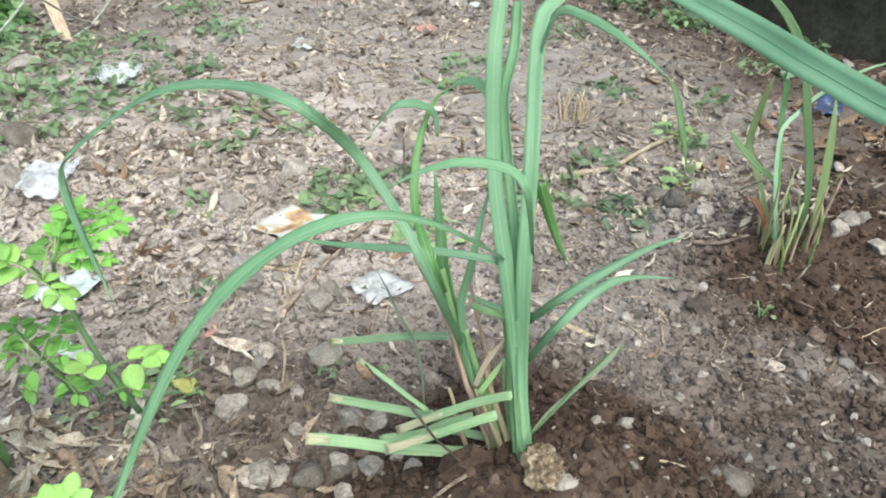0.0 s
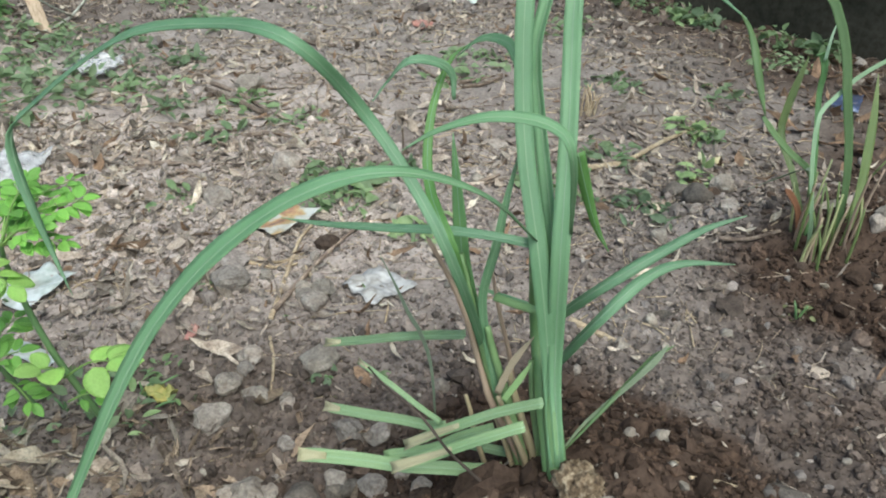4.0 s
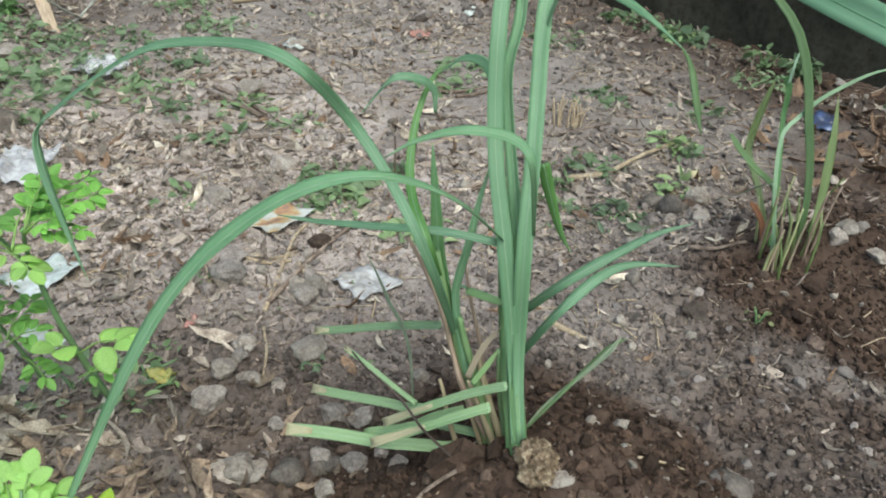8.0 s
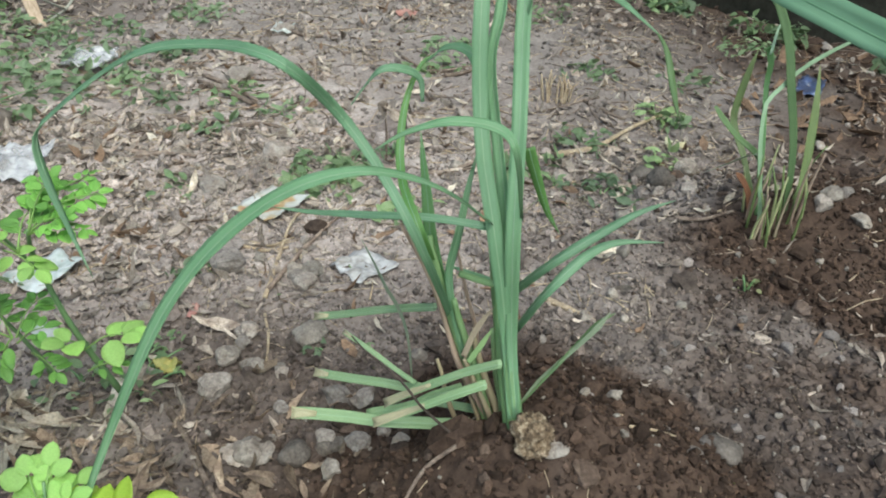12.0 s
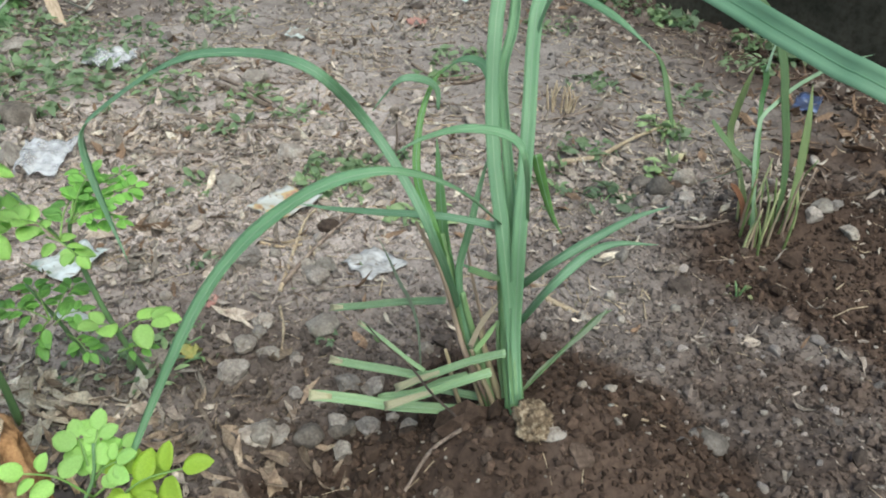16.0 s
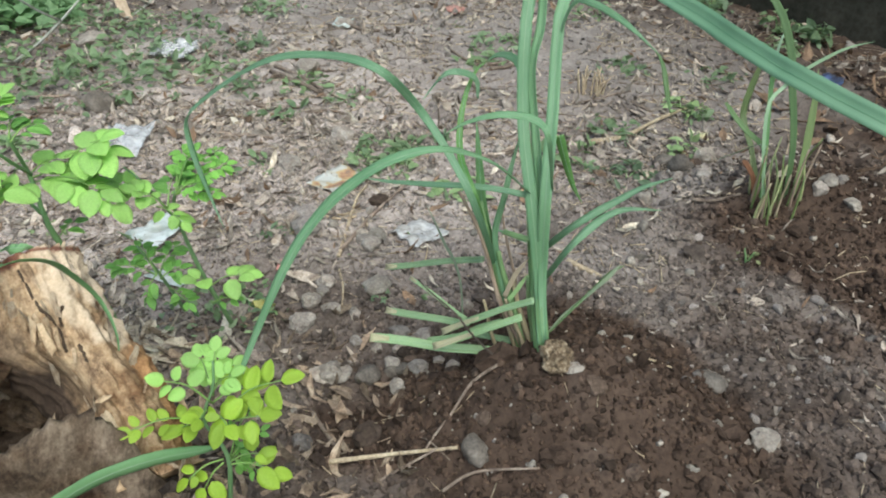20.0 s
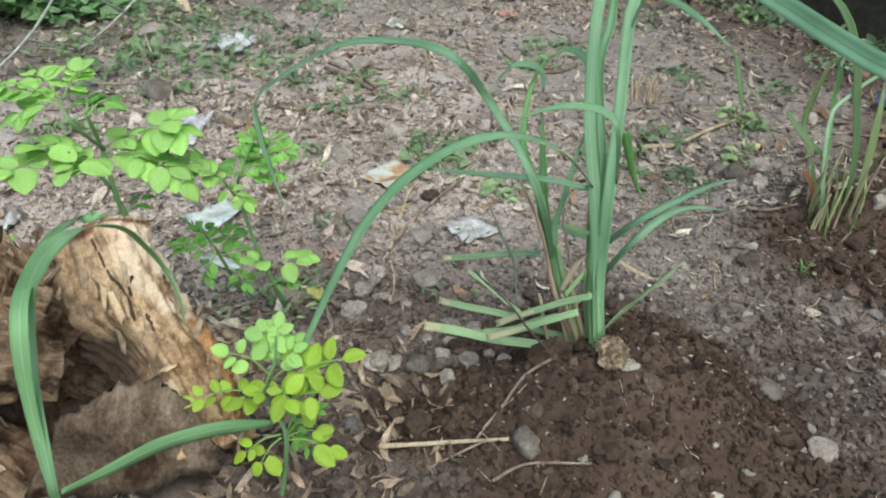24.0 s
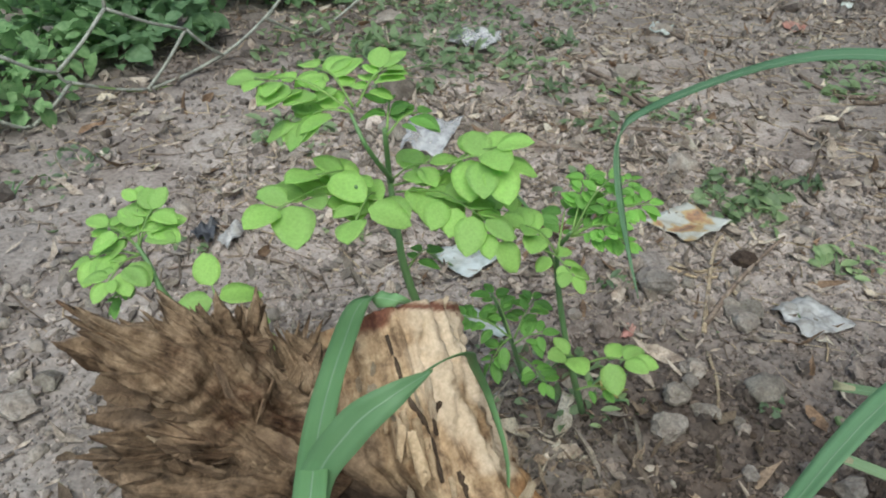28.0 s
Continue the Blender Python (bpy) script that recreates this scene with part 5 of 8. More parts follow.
    flake(GREYWOOD, 0.014, 1, "greyish flat flake of bark", (-0.357, 0.297, 0.229), (-0.337, 0.314, 0.244), (-0.314, 0.337, 0.250), (-0.290, 0.360, 0.242), (-0.257, 0.369, 0.210), (-0.232, 0.358, 0.135), (-0.315, 0.318, 0.125), (-0.41, 0.293, 0.13))
    flake(SAP, 0.004, 4, "pale loose shaving", (-0.378, 0.439, 0.280), (-0.373, 0.442, 0.282), (-0.355, 0.428, 0.261), (-0.357, 0.421, 0.253), (-0.365, 0.426, 0.261))
    flake(SAP, 0.003, 5, "pale loose shaving", (-0.387, 0.443, 0.287), (-0.378, 0.440, 0.282), (-0.375, 0.426, 0.264), (-0.380, 0.428, 0.267))
    flake(ROT, 0.005, 8, "", (-0.466, 0.403, 0.165), (-0.447, 0.420, 0.162), (-0.451, 0.413, 0.138), (-0.463, 0.402, 0.146))
    flake(BROWN, 0.008, 10, "curled brown bark piece", (-0.525, 0.474, 0.307), (-0.512, 0.481, 0.312), (-0.500, 0.473, 0.280), (-0.491, 0.465, 0.250), (-0.513, 0.462, 0.254))
    flake(SAP, 0.004, 11, "pale wood chip", (-0.306, 0.545, 0.100), (-0.300, 0.549, 0.103), (-0.283, 0.535, 0.078), (-0.287, 0.532, 0.076))
    for k, (x, z, dx, dz, w) in enumerate(((-0.318, 0.400, 0.003, -0.024, 0.0035), (-0.312, 0.398, 0.004, -0.027, 0.004), (-0.322, 0.392, 0.002, -0.018, 0.003), (-0.307, 0.389, 0.004, -0.02, 0.0035), (-0.326, 0.405, 0.001, -0.02, 0.003), (-0.296, 0.372, 0.003, -0.014, 0.003), (-0.254, 0.352, 0.004, -0.016, 0.0035))):
        a, b2 = front(ttree, (x, 0.33, z)), front(ttree, (x + dx, 0.33, z + dz))
        out = Vector((0.15, -0.7, 0.5)).normalized()
        mid = a.lerp(b2, 0.5) + out * 0.003
        tip = b2 + out * (0.005 + 0.002 * (k % 3))
        part("shaving", ribbon(spline([a + out * 0.001, mid, tip], 10), np.linspace(1, 0.5, 11) * w * 1.6, (0.9, 0.3, 0.1), 0.15, 0.0009, 2), SAP, g, "pale peeling wood shaving")
    for k, (a, b2, w) in enumerate((((-0.556, 0.345, 0.262), (-0.458, 0.388, 0.262), 0.026), ((-0.535, 0.34, 0.232), (-0.45, 0.378, 0.226), 0.03), ((-0.545, 0.352, 0.30), (-0.47, 0.398, 0.285), 0.022), ((-0.52, 0.33, 0.20), (-0.455, 0.362, 0.19), 0.024))):
        a, b2 = Vector(a), Vector(b2)
        d = (b2 - a).normalized()
        out = Vector((0.35, -0.75, 0.25))
        part("ledge", chip_bm([a, a.lerp(b2, 0.4) + out * w * 0.8, b2 + out * w * 0.5, b2 + d * 0.01 - out * 0.02, a.lerp(b2, 0.5) - out * 0.035, a - out * 0.025], 0.011, 70 + k), DARKWOOD, g, "jutting ledge of split brown wood")
    # short broken slabs that lie in layers on the roots
    slab_meshes = []
    for k, m in enumerate((DARKFLAKE, DARKFLAKE, DARKFLAKE, FLAKE, DARKFLAKE, DARKFLAKE)):
        bm = chip_bm([(-0.5, -0.3, 0), (-0.1, -0.36, 0.06), (0.42, -0.28, 0), (0.5, 0.12, 0.05), (0.1, 0.3, 0), (-0.42, 0.26, 0.04)], 0.15, 40 + k)
        me = bpy.data.meshes.new("slab")
        bm.to_mesh(me)
        bm.free()
        me.materials.append(m)
        slab_meshes.append(me)
    rs = random.Random(19)
    lay = (Vector((-0.567, 0.382, 0.261)) - Vector((-0.492, 0.435, 0.215))).normalized()
    done = 0
    while done < 50:
        p, nr = rs.choice(rspots)
        if nr.y > 0.35 or nr.length < 0.5 or p.z < 0.03:
            continue
        d = (lay + Vector((rs.uniform(-0.3, 0.3), rs.uniform(-0.3, 0.3), rs.uniform(-0.35, 0.35)))).normalized()
        up2 = (nr * 0.7 + Vector((0, 0, 0.7)) + Vector((rs.uniform(-0.3, 0.3), rs.uniform(-0.3, 0.3), 0))).normalized()
        s2 = up2.cross(d).normalized()
        up2 = d.cross(s2)
        ob = new("slab", slab_meshes[done % 6])
        ob.parent = g
        L = rs.uniform(0.012, 0.034)
        ob.matrix_basis = Matrix.Translation(p + nr * 0.002) @ Matrix((d, s2, up2)).transposed().to_4x4() @ Matrix.Diagonal((L * rs.uniform(0.8, 1.3), L * rs.uniform(0.5, 0.9), L * rs.uniform(0.8, 1.6), 1))
        done += 1
    # open cracks, drawn as dark tubes that stand for the shade inside
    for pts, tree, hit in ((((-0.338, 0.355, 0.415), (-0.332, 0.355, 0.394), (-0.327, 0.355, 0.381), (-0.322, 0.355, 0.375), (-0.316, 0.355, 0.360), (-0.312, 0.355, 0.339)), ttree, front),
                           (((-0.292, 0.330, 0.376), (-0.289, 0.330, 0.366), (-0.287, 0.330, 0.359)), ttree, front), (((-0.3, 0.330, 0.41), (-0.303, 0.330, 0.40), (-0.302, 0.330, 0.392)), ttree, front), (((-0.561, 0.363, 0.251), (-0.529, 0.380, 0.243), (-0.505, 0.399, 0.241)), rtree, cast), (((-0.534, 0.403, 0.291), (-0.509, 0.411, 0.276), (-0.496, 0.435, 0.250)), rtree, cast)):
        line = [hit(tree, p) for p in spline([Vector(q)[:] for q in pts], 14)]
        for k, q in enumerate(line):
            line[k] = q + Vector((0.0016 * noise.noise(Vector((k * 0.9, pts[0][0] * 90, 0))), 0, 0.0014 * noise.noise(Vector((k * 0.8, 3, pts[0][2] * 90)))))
        part("crack", tube_bm(line, [0.0013 + 0.0017 * abs(noise.noise(Vector((k * 0.7, pts[0][0] * 60, 1)))) for k in range(15)], 28, 6, 0.3), SHADEWOOD, g, "dark strip for the shade in a crack")
    # loose flakes over the rotten surface
    shapes = [shaving(k, m) for k, m in enumerate((FLAKE, FLAKE, FLAKE, DARKFLAKE, DARKFLAKE, FLAKE, DARKFLAKE))]
    rr = random.Random(8)
    for spots, n, pick, up in ((tspots, 34, (0, 1, 2, 5, 5), Vector((0.15, 0.15, 0.95))), (rspots, 46, (3, 4, 4, 3, 6, 3, 0), Vector((-0.7, 0.1, 0.5))), (lspots, 40, (0, 3, 4, 5), Vector((-0.5, 0.1, 0.4)))):
        done = 0
        while done < n:
            p, nr = rr.choice(spots)
            if nr.y > 0.5 or nr.length < 0.5:
                continue
            d = (up - nr * up.dot(nr)).normalized()
            s = d.cross(nr).normalized()
            d2 = (d + s * rr.uniform(-0.35, 0.35) + nr * rr.uniform(0.0, 0.25)).normalized()
            s2 = d2.cross(nr).normalized()
            ob = new("bark_flake", shapes[rr.choice(pick)])
            ob.parent = g
            L = rr.uniform(0.01, 0.042)
            rot = Matrix((s2, d2, s2.cross(d2))).transposed().to_4x4()
            ob.matrix_basis = Matrix.Translation(p + nr * 0.001) @ rot @ Matrix.Diagonal((L * rr.uniform(0.4, 0.8), L, L * 0.7, 1))
            done += 1
    for k in range(22):
        u = RND.uniform(0, 1)
        p = Vector((-0.322, 0.352, 0.240)).lerp(Vector((-0.284, 0.350, 0.230)), u) + Vector((RND.uniform(-0.012, 0.012), RND.uniform(-0.02, 0.01), RND.uniform(-0.01, 0.012)))
        q, nr = on_surface(ttree, p, 0.002)
        s = RND.uniform(0.005, 0.012)
        d = Vector((RND.uniform(-1, 1), RND.uniform(-1, 1), RND.uniform(-0.5, 0.5))).normalized() * s
        e = Vector((-d.y, d.x, 0.3 * s))
        part("wood_flake", chip_bm([q - d, q + e * 0.4, q + d, q - e * 0.5], 0.002, k), (SAP, ROT)[k % 3 == 0], g)
    settle(g)
    return g


stump()


def stump_grass():
    g = empty("grass_shoot", (-0.327, 0.238, 0.204), "green grass shoot with broad leaves bending over the stump", "grass plant")
    g.location.z = ground_at(g.location.x, g.location.y)
    b0 = (g.location.x, g.location.y, g.location.z - 0.01)
    part("stalk", tube_bm([b0, (b0[0] + 0.004, b0[1], b0[2] + 0.05), (-0.329, 0.238, 0.204)], (0.006, 0.005, 0.0035), 10, 8), STALK, g)
    blade(g, "leaf_blade", [(-0.329, 0.238, 0.204), (-0.349, 0.262, 0.267), (-0.353, 0.274, 0.326), (-0.364, 0.301, 0.361), (-0.393, 0.363, 0.356), (-0.415, 0.426, 0.349), (-0.439, 0.498, 0.326), (-0.416, 0.505, 0.329), (-0.410, 0.521, 0.315)], 0.0165, side=(0.9, 0.3, 0.25), tip=0.7, root=0.5, n=36, mat=SHOOTLEAF)
    blade(g, "leaf_blade", [(-0.327, 0.235, 0.216), (-0.360, 0.285, 0.295), (-0.374, 0.320, 0.350), (-0.360, 0.333, 0.387), (-0.345, 0.345, 0.404), (-0.334, 0.366, 0.407)], 0.0180, side=(0.55, -0.3, -0.75), tip=0.6, root=0.5, n=44, mat=SHOOTLEAF, root_side=(0.85, 0.0, -0.25))
    blade(g, "leaf_tip", [(-0.340, 0.358, 0.405), (-0.336, 0.390, 0.394), (-0.337, 0.430, 0.366), (-0.346, 0.471, 0.322), (-0.341, 0.498, 0.272), (-0.318, 0.477, 0.240), (-0.305, 0.439, 0.216)], 0.0062, side=(0.7, 0.1, 0.6), tip=0.5, root=0.35, ramp_to=0.4, n=30, mat=SHOOTLEAF, rib=False, label="narrow hanging leaf tip")
    blade(g, "leaf_blade", [(-0.324, 0.240, 0.213), (-0.303, 0.282, 0.200), (-0.275, 0.325, 0.194), (-0.240, 0.364, 0.182), (-0.192, 0.402, 0.165)], 0.0155, side=(0.2, 0.5, 0.8), tip=0.8, root=0.35, n=30, blunt=0.3, mat=SHOOTLEAF)
    return settle(g)


stump_grass()


# ---- stones, sticks and rubbish that lie about ----
def ground_rot(x, y):
    e = 0.012
    n = Vector((ground_at(x - e, y) - ground_at(x + e, y), ground_at(x, y - e) - ground_at(x, y + e), 2 * e)).normalized()
    return n.to_track_quat("Z", "Y").to_matrix().to_4x4()


def stone(at, r, mat, label, flat=0.7, stretch=1.0, seed=1, rough=0.25, sink=0.35, turn=0.0, name="stone"):
    if rough > 0.45:
        bm = lump_bm(seed * 5 + 1, 3, 10, flat, 0.2)
        bmesh.ops.scale(bm, vec=(r * 1.12 * stretch, r * 1.12, r * 1.12), verts=bm.verts)
    else:
        bm = rock_bm(r, flat, seed, 3, rough, stretch)
    ob = finish(name, bm, mat, smooth=rough <= 0.45)
    x, y = at[0], at[1]
    ob.matrix_world = Matrix.Translation((x, y, ground_at(x, y) + r * flat * (1 - 2 * sink) * 0.8)) @ ground_rot(x, y) @ Matrix.Rotation(turn, 4, "Z")
    return tagged(ob, label, "stone", "stones on the soil")


DUSTY_CLOD = earthy("dusty_clod", (0.36, 0.32, 0.285), (0.28, 0.243, 0.215), (0.19, 0.16, 0.14), 40, 260, 0.2)
PALE_L, TAN_L, GREY_L = "pale tan stone lying on dry soil", "rough brown stone half sunk in the soil", "smooth grey stone lying on damp soil"
for k, (p, r, mat, lab, flat, st) in enumerate((
    ((-0.293, 1.544, -0.000), 0.031, PALE_STONE, PALE_L, 0.65, 1.1), ((-0.382, 1.376, -0.001), 0.027, PALE_STONE, PALE_L, 0.6, 1.15),
    ((-0.111, 0.937, 0.000), 0.021, STONE, "smooth oval tan pebble lying on soil", 0.5, 1.35), ((-0.213, 0.876, 0.000), 0.016, PALE_STONE, PALE_L, 0.75, 0.9),
    ((-0.212, 0.820, -0.001), 0.019, STONE, TAN_L, 0.75, 0.95), ((-0.178, 0.861, -0.001), 0.014, STONE, TAN_L, 0.7, 1.0),
    ((-0.087, 0.708, -0.000), 0.0185, GREY_STONE, "smooth round grey stone beside trimmed leaves", 0.95, 0.95), ((-0.052, 0.718, 0.009), 0.0135, GREY_STONE, GREY_L, 0.9, 0.95),
    ((-0.138, 0.712, 0.000), 0.018, PALE_STONE, "flat pale stone on damp soil", 0.45, 1.4), ((-0.280, 1.122, -0.001), 0.021, CLOD, "dry grey-brown earth clod on soil", 0.6, 1.2),
    ((-0.153, 1.235, -0.000), 0.02, DARK_CLOD, "dark brown earth clod on dry soil", 0.6, 1.1), ((-0.494, 1.999, -0.001), 0.034, PALE_STONE, PALE_L, 0.6, 1.2),
    ((-0.042, 0.783, 0.009), 0.012, DARK_CLOD, "dark damp earth clod on dug soil", 0.9, 1.0), ((-0.147, 1.078, -0.001), 0.018, STONE, TAN_L, 0.7, 1.3),
    ((-0.136, 0.858, -0.001), 0.009, STONE, TAN_L, 0.7, 1.0), ((-0.474, 2.469, -0.000), 0.028, PALE_STONE, PALE_L, 0.5, 1.4), ((-0.204, 0.934, -0.001), 0.012, PALE_STONE, PALE_L, 0.7, 1.0),
    ((0.410, 0.711, 0.045), 0.021, GREY_STONE, GREY_L, 0.6, 1.1), ((0.734, 1.265, 0.079), 0.018, STONE, TAN_L, 0.6, 1.1), ((0.911, 1.488, 0.005), 0.018, STONE, TAN_L, 0.6, 1.2),
    ((0.490, 1.444, 0.015), 0.026, GREY_STONE, GREY_L, 0.9, 0.8), ((0.467, 1.515, 0.002), 0.024, GREY_STONE, GREY_L, 0.7, 1.0), ((0.572, 1.549, 0.002), 0.026, STONE, TAN_L, 0.8, 0.9),
    ((0.079, 0.519, 0.058), 0.023, GREY_STONE, "long smooth grey stone on dark soil", 0.6, 0.65), ((0.453, 0.595, 0.047), 0.018, PALE_STONE, PALE_L, 0.6, 1.2),
    ((0.419, 0.586, 0.053), 0.012, PALE_STONE, PALE_L, 0.6, 1.2), ((-0.143, 0.539, 0.019), 0.016, CLOD, "dry grey-brown earth clod on soil", 0.7, 1.1), ((-0.062, 0.569, 0.006), 0.022, DARK_CLOD, "dark damp earth clod on dug soil", 0.7, 1.1),
    ((-0.899, 0.527, -0.001), 0.024, PALE_STONE, PALE_L, 0.5, 1.4), ((-0.899, 0.578, -0.001), 0.016, STONE, TAN_L, 0.7, 1.0), ((-0.830, 0.618, -0.002), 0.014, STONE, TAN_L, 0.7, 1.0),
    ((-0.887, 1.275, -0.001), 0.018, STONE, TAN_L, 0.6, 1.1), ((-1.023, 0.986, -0.001), 0.022, PALE_STONE, PALE_L, 0.6, 1.1), ((-1.026, 0.934, -0.001), 0.012, PALE_STONE, PALE_L, 0.7, 1.0),
    ((-0.134, 1.100, -0.000), 0.018, STONE, TAN_L, 0.8, 1.0), ((-0.165, 1.102, -0.002), 0.013, STONE, TAN_L, 0.8, 1.0), ((-0.287, 1.152, -0.002), 0.025, CLOD, "dry grey-brown earth clod on soil", 0.5, 1.3),
    ((-0.849, 1.426, -0.001), 0.035, STONE, TAN_L, 0.7, 1.2), ((-0.938, 1.625, -0.002), 0.045, GREY_STONE, GREY_L, 0.7, 1.1), ((-0.386, 1.388, -0.001), 0.026, PALE_STONE, PALE_L, 0.6, 1.1),
    ((-1.204, 2.120, -0.001), 0.045, PALE_STONE, PALE_L, 0.5, 1.3), ((0.124, 1.717, -0.001), 0.02, PALE_STONE, PALE_L, 0.5, 1.3), ((0.304, 1.501, 0.000), 0.02, PALE_STONE, PALE_L, 0.6, 1.1),
    ((-0.152, 0.711, -0.000), 0.016, PALE_STONE, PALE_L, 0.6, 1.3), ((-0.037, 0.719, 0.013), 0.013, GREY_STONE, GREY_L, 0.8, 1.0), ((0.770, 1.212, 0.048), 0.016, STONE, TAN_L, 0.6, 1.2),
)):
    stone(p, r, mat, lab, flat, st, k + 1, 0.5 if mat in (PALE_STONE, CLOD, DARK_CLOD) or lab == TAN_L else 0.35, 0.2, k * 1.3)

for k, (x, y, r) in enumerate((
    (-0.210, 0.869, 0.0154), (-0.210, 0.812, 0.0193), (-0.171, 0.857, 0.0152), (-0.198, 0.928, 0.0144), (-0.199, 0.904, 0.0095), (-0.053, 0.725, 0.0134), (-0.140, 0.714, 0.0192), (-0.052, 0.806, 0.0172), (-0.015, 0.805, 0.0142), (-0.037, 0.675, 0.0128), (-0.013, 0.715, 0.0145), (-0.132, 0.845, 0.0089), (-0.141, 1.064, 0.0175), (-0.271, 1.099, 0.0238), (-0.048, 0.774, 0.0098), (-0.086, 0.776, 0.0085), (-0.118, 0.781, 0.0085), (0.039, 0.697, 0.0101), (0.017, 0.731, 0.0086), (-0.121, 0.736, 0.0069), (0.576, 1.675, 0.0183), (0.474, 1.388, 0.0218), (0.465, 1.528, 0.0214), (0.519, 1.357, 0.0258), (0.715, 1.247, 0.0252), (0.765, 1.284, 0.0195), (0.406, 1.562, 0.0144), (0.292, 1.473, 0.0135),
)):
    mat, lab = ((PALE_STONE, PALE_L), (DUSTY_CLOD, "dusty grey lump of hard earth on soil"), (PALE_STONE, PALE_L))[k % 3]
    stone((x, y), r if y < 1.2 else 0.62 * r, mat, lab, 0.78, 1.0 + 0.12 * (k % 3), 120 + k, 0.5, 0.12, k * 1.7)

GOLD = earthy("crumbly_comb", (0.46, 0.37, 0.255), (0.19, 0.135, 0.085), (0.05, 0.034, 0.023), 130, 420, 0.0, 0.9)


def crusty_clod(x, y, r):
    bm = bmesh.new()
    bmesh.ops.create_icosphere(bm, subdivisions=5, radius=1)
    for v in bm.verts:
        d = v.co.copy()
        k = 1 + 0.35 * noise.noise(d * 1.2 + Vector((4, 0, 1))) + 0.2 * noise.noise(d * 3.1) - 0.3 * abs(noise.noise(d * 6.5)) - 0.16 * abs(noise.noise(d * 14))
        v.co = Vector((d.x * (1.15 + 0.25 * d.z), d.y, d.z * 0.88)) * (k * r)
    ob = finish("crumbly_clod", bm, GOLD)
    ob.matrix_world = Matrix.Translation((x, y, ground_at(x, y) + r * 0.45)) @ ground_rot(x, y)
    return tagged(ob, "crumbly golden-brown clod beside the grass stalks", "clod")


crusty_clod(0.172, 0.607, 0.0205)
stone((0.194, 0.596, 0.134), 0.009, PALE_STONE, "pale broken shell chip on dark soil", 0.35, 1.5, 52, 0.5, 0.1, 0.5, "shell_chip")
for k, p in enumerate(((-0.030, 0.665, 0.017), (0.020, 0.623, 0.053), (0.127, 0.578, 0.112), (0.150, 0.541, 0.095), (-0.098, 0.595, 0.000), (0.222, 0.576, 0.122), (0.167, 0.504, 0.069), (0.010, 0.480, 0.023), (-0.102, 0.476, 0.023), (-0.038, 0.513, 0.017), (0.267, 0.496, 0.061), (0.088, 0.564, 0.090), (-0.006, 0.730, 0.028), (0.037, 0.679, 0.066), (0.074, 0.634, 0.100), (0.128, 0.606, 0.129))):
    stone(p, RND.uniform(0.006, 0.012), DARK_CLOD, "dark crumbly earth clod", RND.uniform(0.6, 0.9), RND.uniform(0.9, 1.3), 60 + k, 0.6, 0.25, k, "earth_clod")


def stick(name, pts, r, mat, label, lift=0.4, n=14):
    """A stick or root over the ground, along points in plan (x, y) and height over the soil."""
    line = []
    for p in pts:
        x, y = p[0], p[1]
        line.append((x, y, ground_at(x, y) + r * lift + 0.002))
    ob = finish(name, tube_bm(line, [r * (1.05 - 0.4 * i / (len(line) - 1)) for i in range(len(line))], n, 7, 0.18, pts[0][0] * 9), mat)
    return tagged(ob, label, "stick", "sticks and straws")


stick("stick", [(0.301, 1.597, -0.000), (0.391, 1.650, -0.002), (0.49, 1.761, -0.000), (0.614, 1.916, -0.001)], 0.0065, STRAW, "long pale tan dead stick on dry soil", 1.4)
stick("stick", [(-0.588, 1.965, -0.001), (-0.495, 1.898, -0.001), (-0.407, 1.836, -0.000)], 0.006, TWIG, "thin brown dead stick on dry soil")
stick("stick", [(-0.395, 1.643, -0.001), (-0.337, 1.566, -0.001), (-0.283, 1.494, -0.000)], 0.005, TWIG, "thin brown dead stick on dry soil")
stick("stick", [(-0.592, 1.736, -0.000), (-0.538, 1.714, -0.001), (-0.441, 1.715, -0.001)], 0.006, TWIG, "thin dark dead stick on dry soil")
stick("stick", [(0.029, 1.495, -0.001), (0.074, 1.510, -0.001), (0.131, 1.548, -0.000)], 0.006, TWIG, "thin brown dead stick on dry soil")
stick("stick", [(0.000, 2.152, -0.000), (0.077, 2.194, -0.001), (0.149, 2.246, -0.001)], 0.006, TWIG, "thin grey dead stick on dry soil")
stick("stick", [(0.479, 1.262, 0.035), (0.518, 1.249, 0.044), (0.566, 1.244, 0.057)], 0.004, TWIG, "thin pale dead stem on dark soil", 1.5)
stick("straw", [(-0.194, 1.017, -0.001), (-0.199, 1.128, -0.000), (-0.203, 1.243, -0.001), (-0.194, 1.320, -0.001)], 0.0035, STRAW, "bent tan dry stem on the soil")
stick("straw", [(-0.274, 1.163, -0.002), (-0.221, 1.159, -0.002), (-0.178, 1.179, -0.001)], 0.003, STRAW, "bent tan dry stem on the soil")
stick("straw", [(-0.181, 1.169, -0.001), (-0.152, 1.120, -0.001)], 0.004, STRAW, "short pale straw on the soil")
stick("straw", [(-0.185, 0.976, -0.002), (-0.167, 0.922, 0.000), (-0.160, 0.876, 0.000)], 0.0025, STRAW, "thin pale straw on the soil")
stick("wood_strip", [(0.225, 1.063, -0.001), (0.256, 1.045, -0.001), (0.290, 1.027, -0.001)], 0.006, STRAW, "flat pale strip of dead wood", 0.6)
stick("straw", [(-0.103, 0.518, 0.015), (-0.027, 0.538, 0.018), (0.058, 0.529, 0.055)], 0.0034, STRAW, "straight cream dry stem lying on dark soil", 1.6)
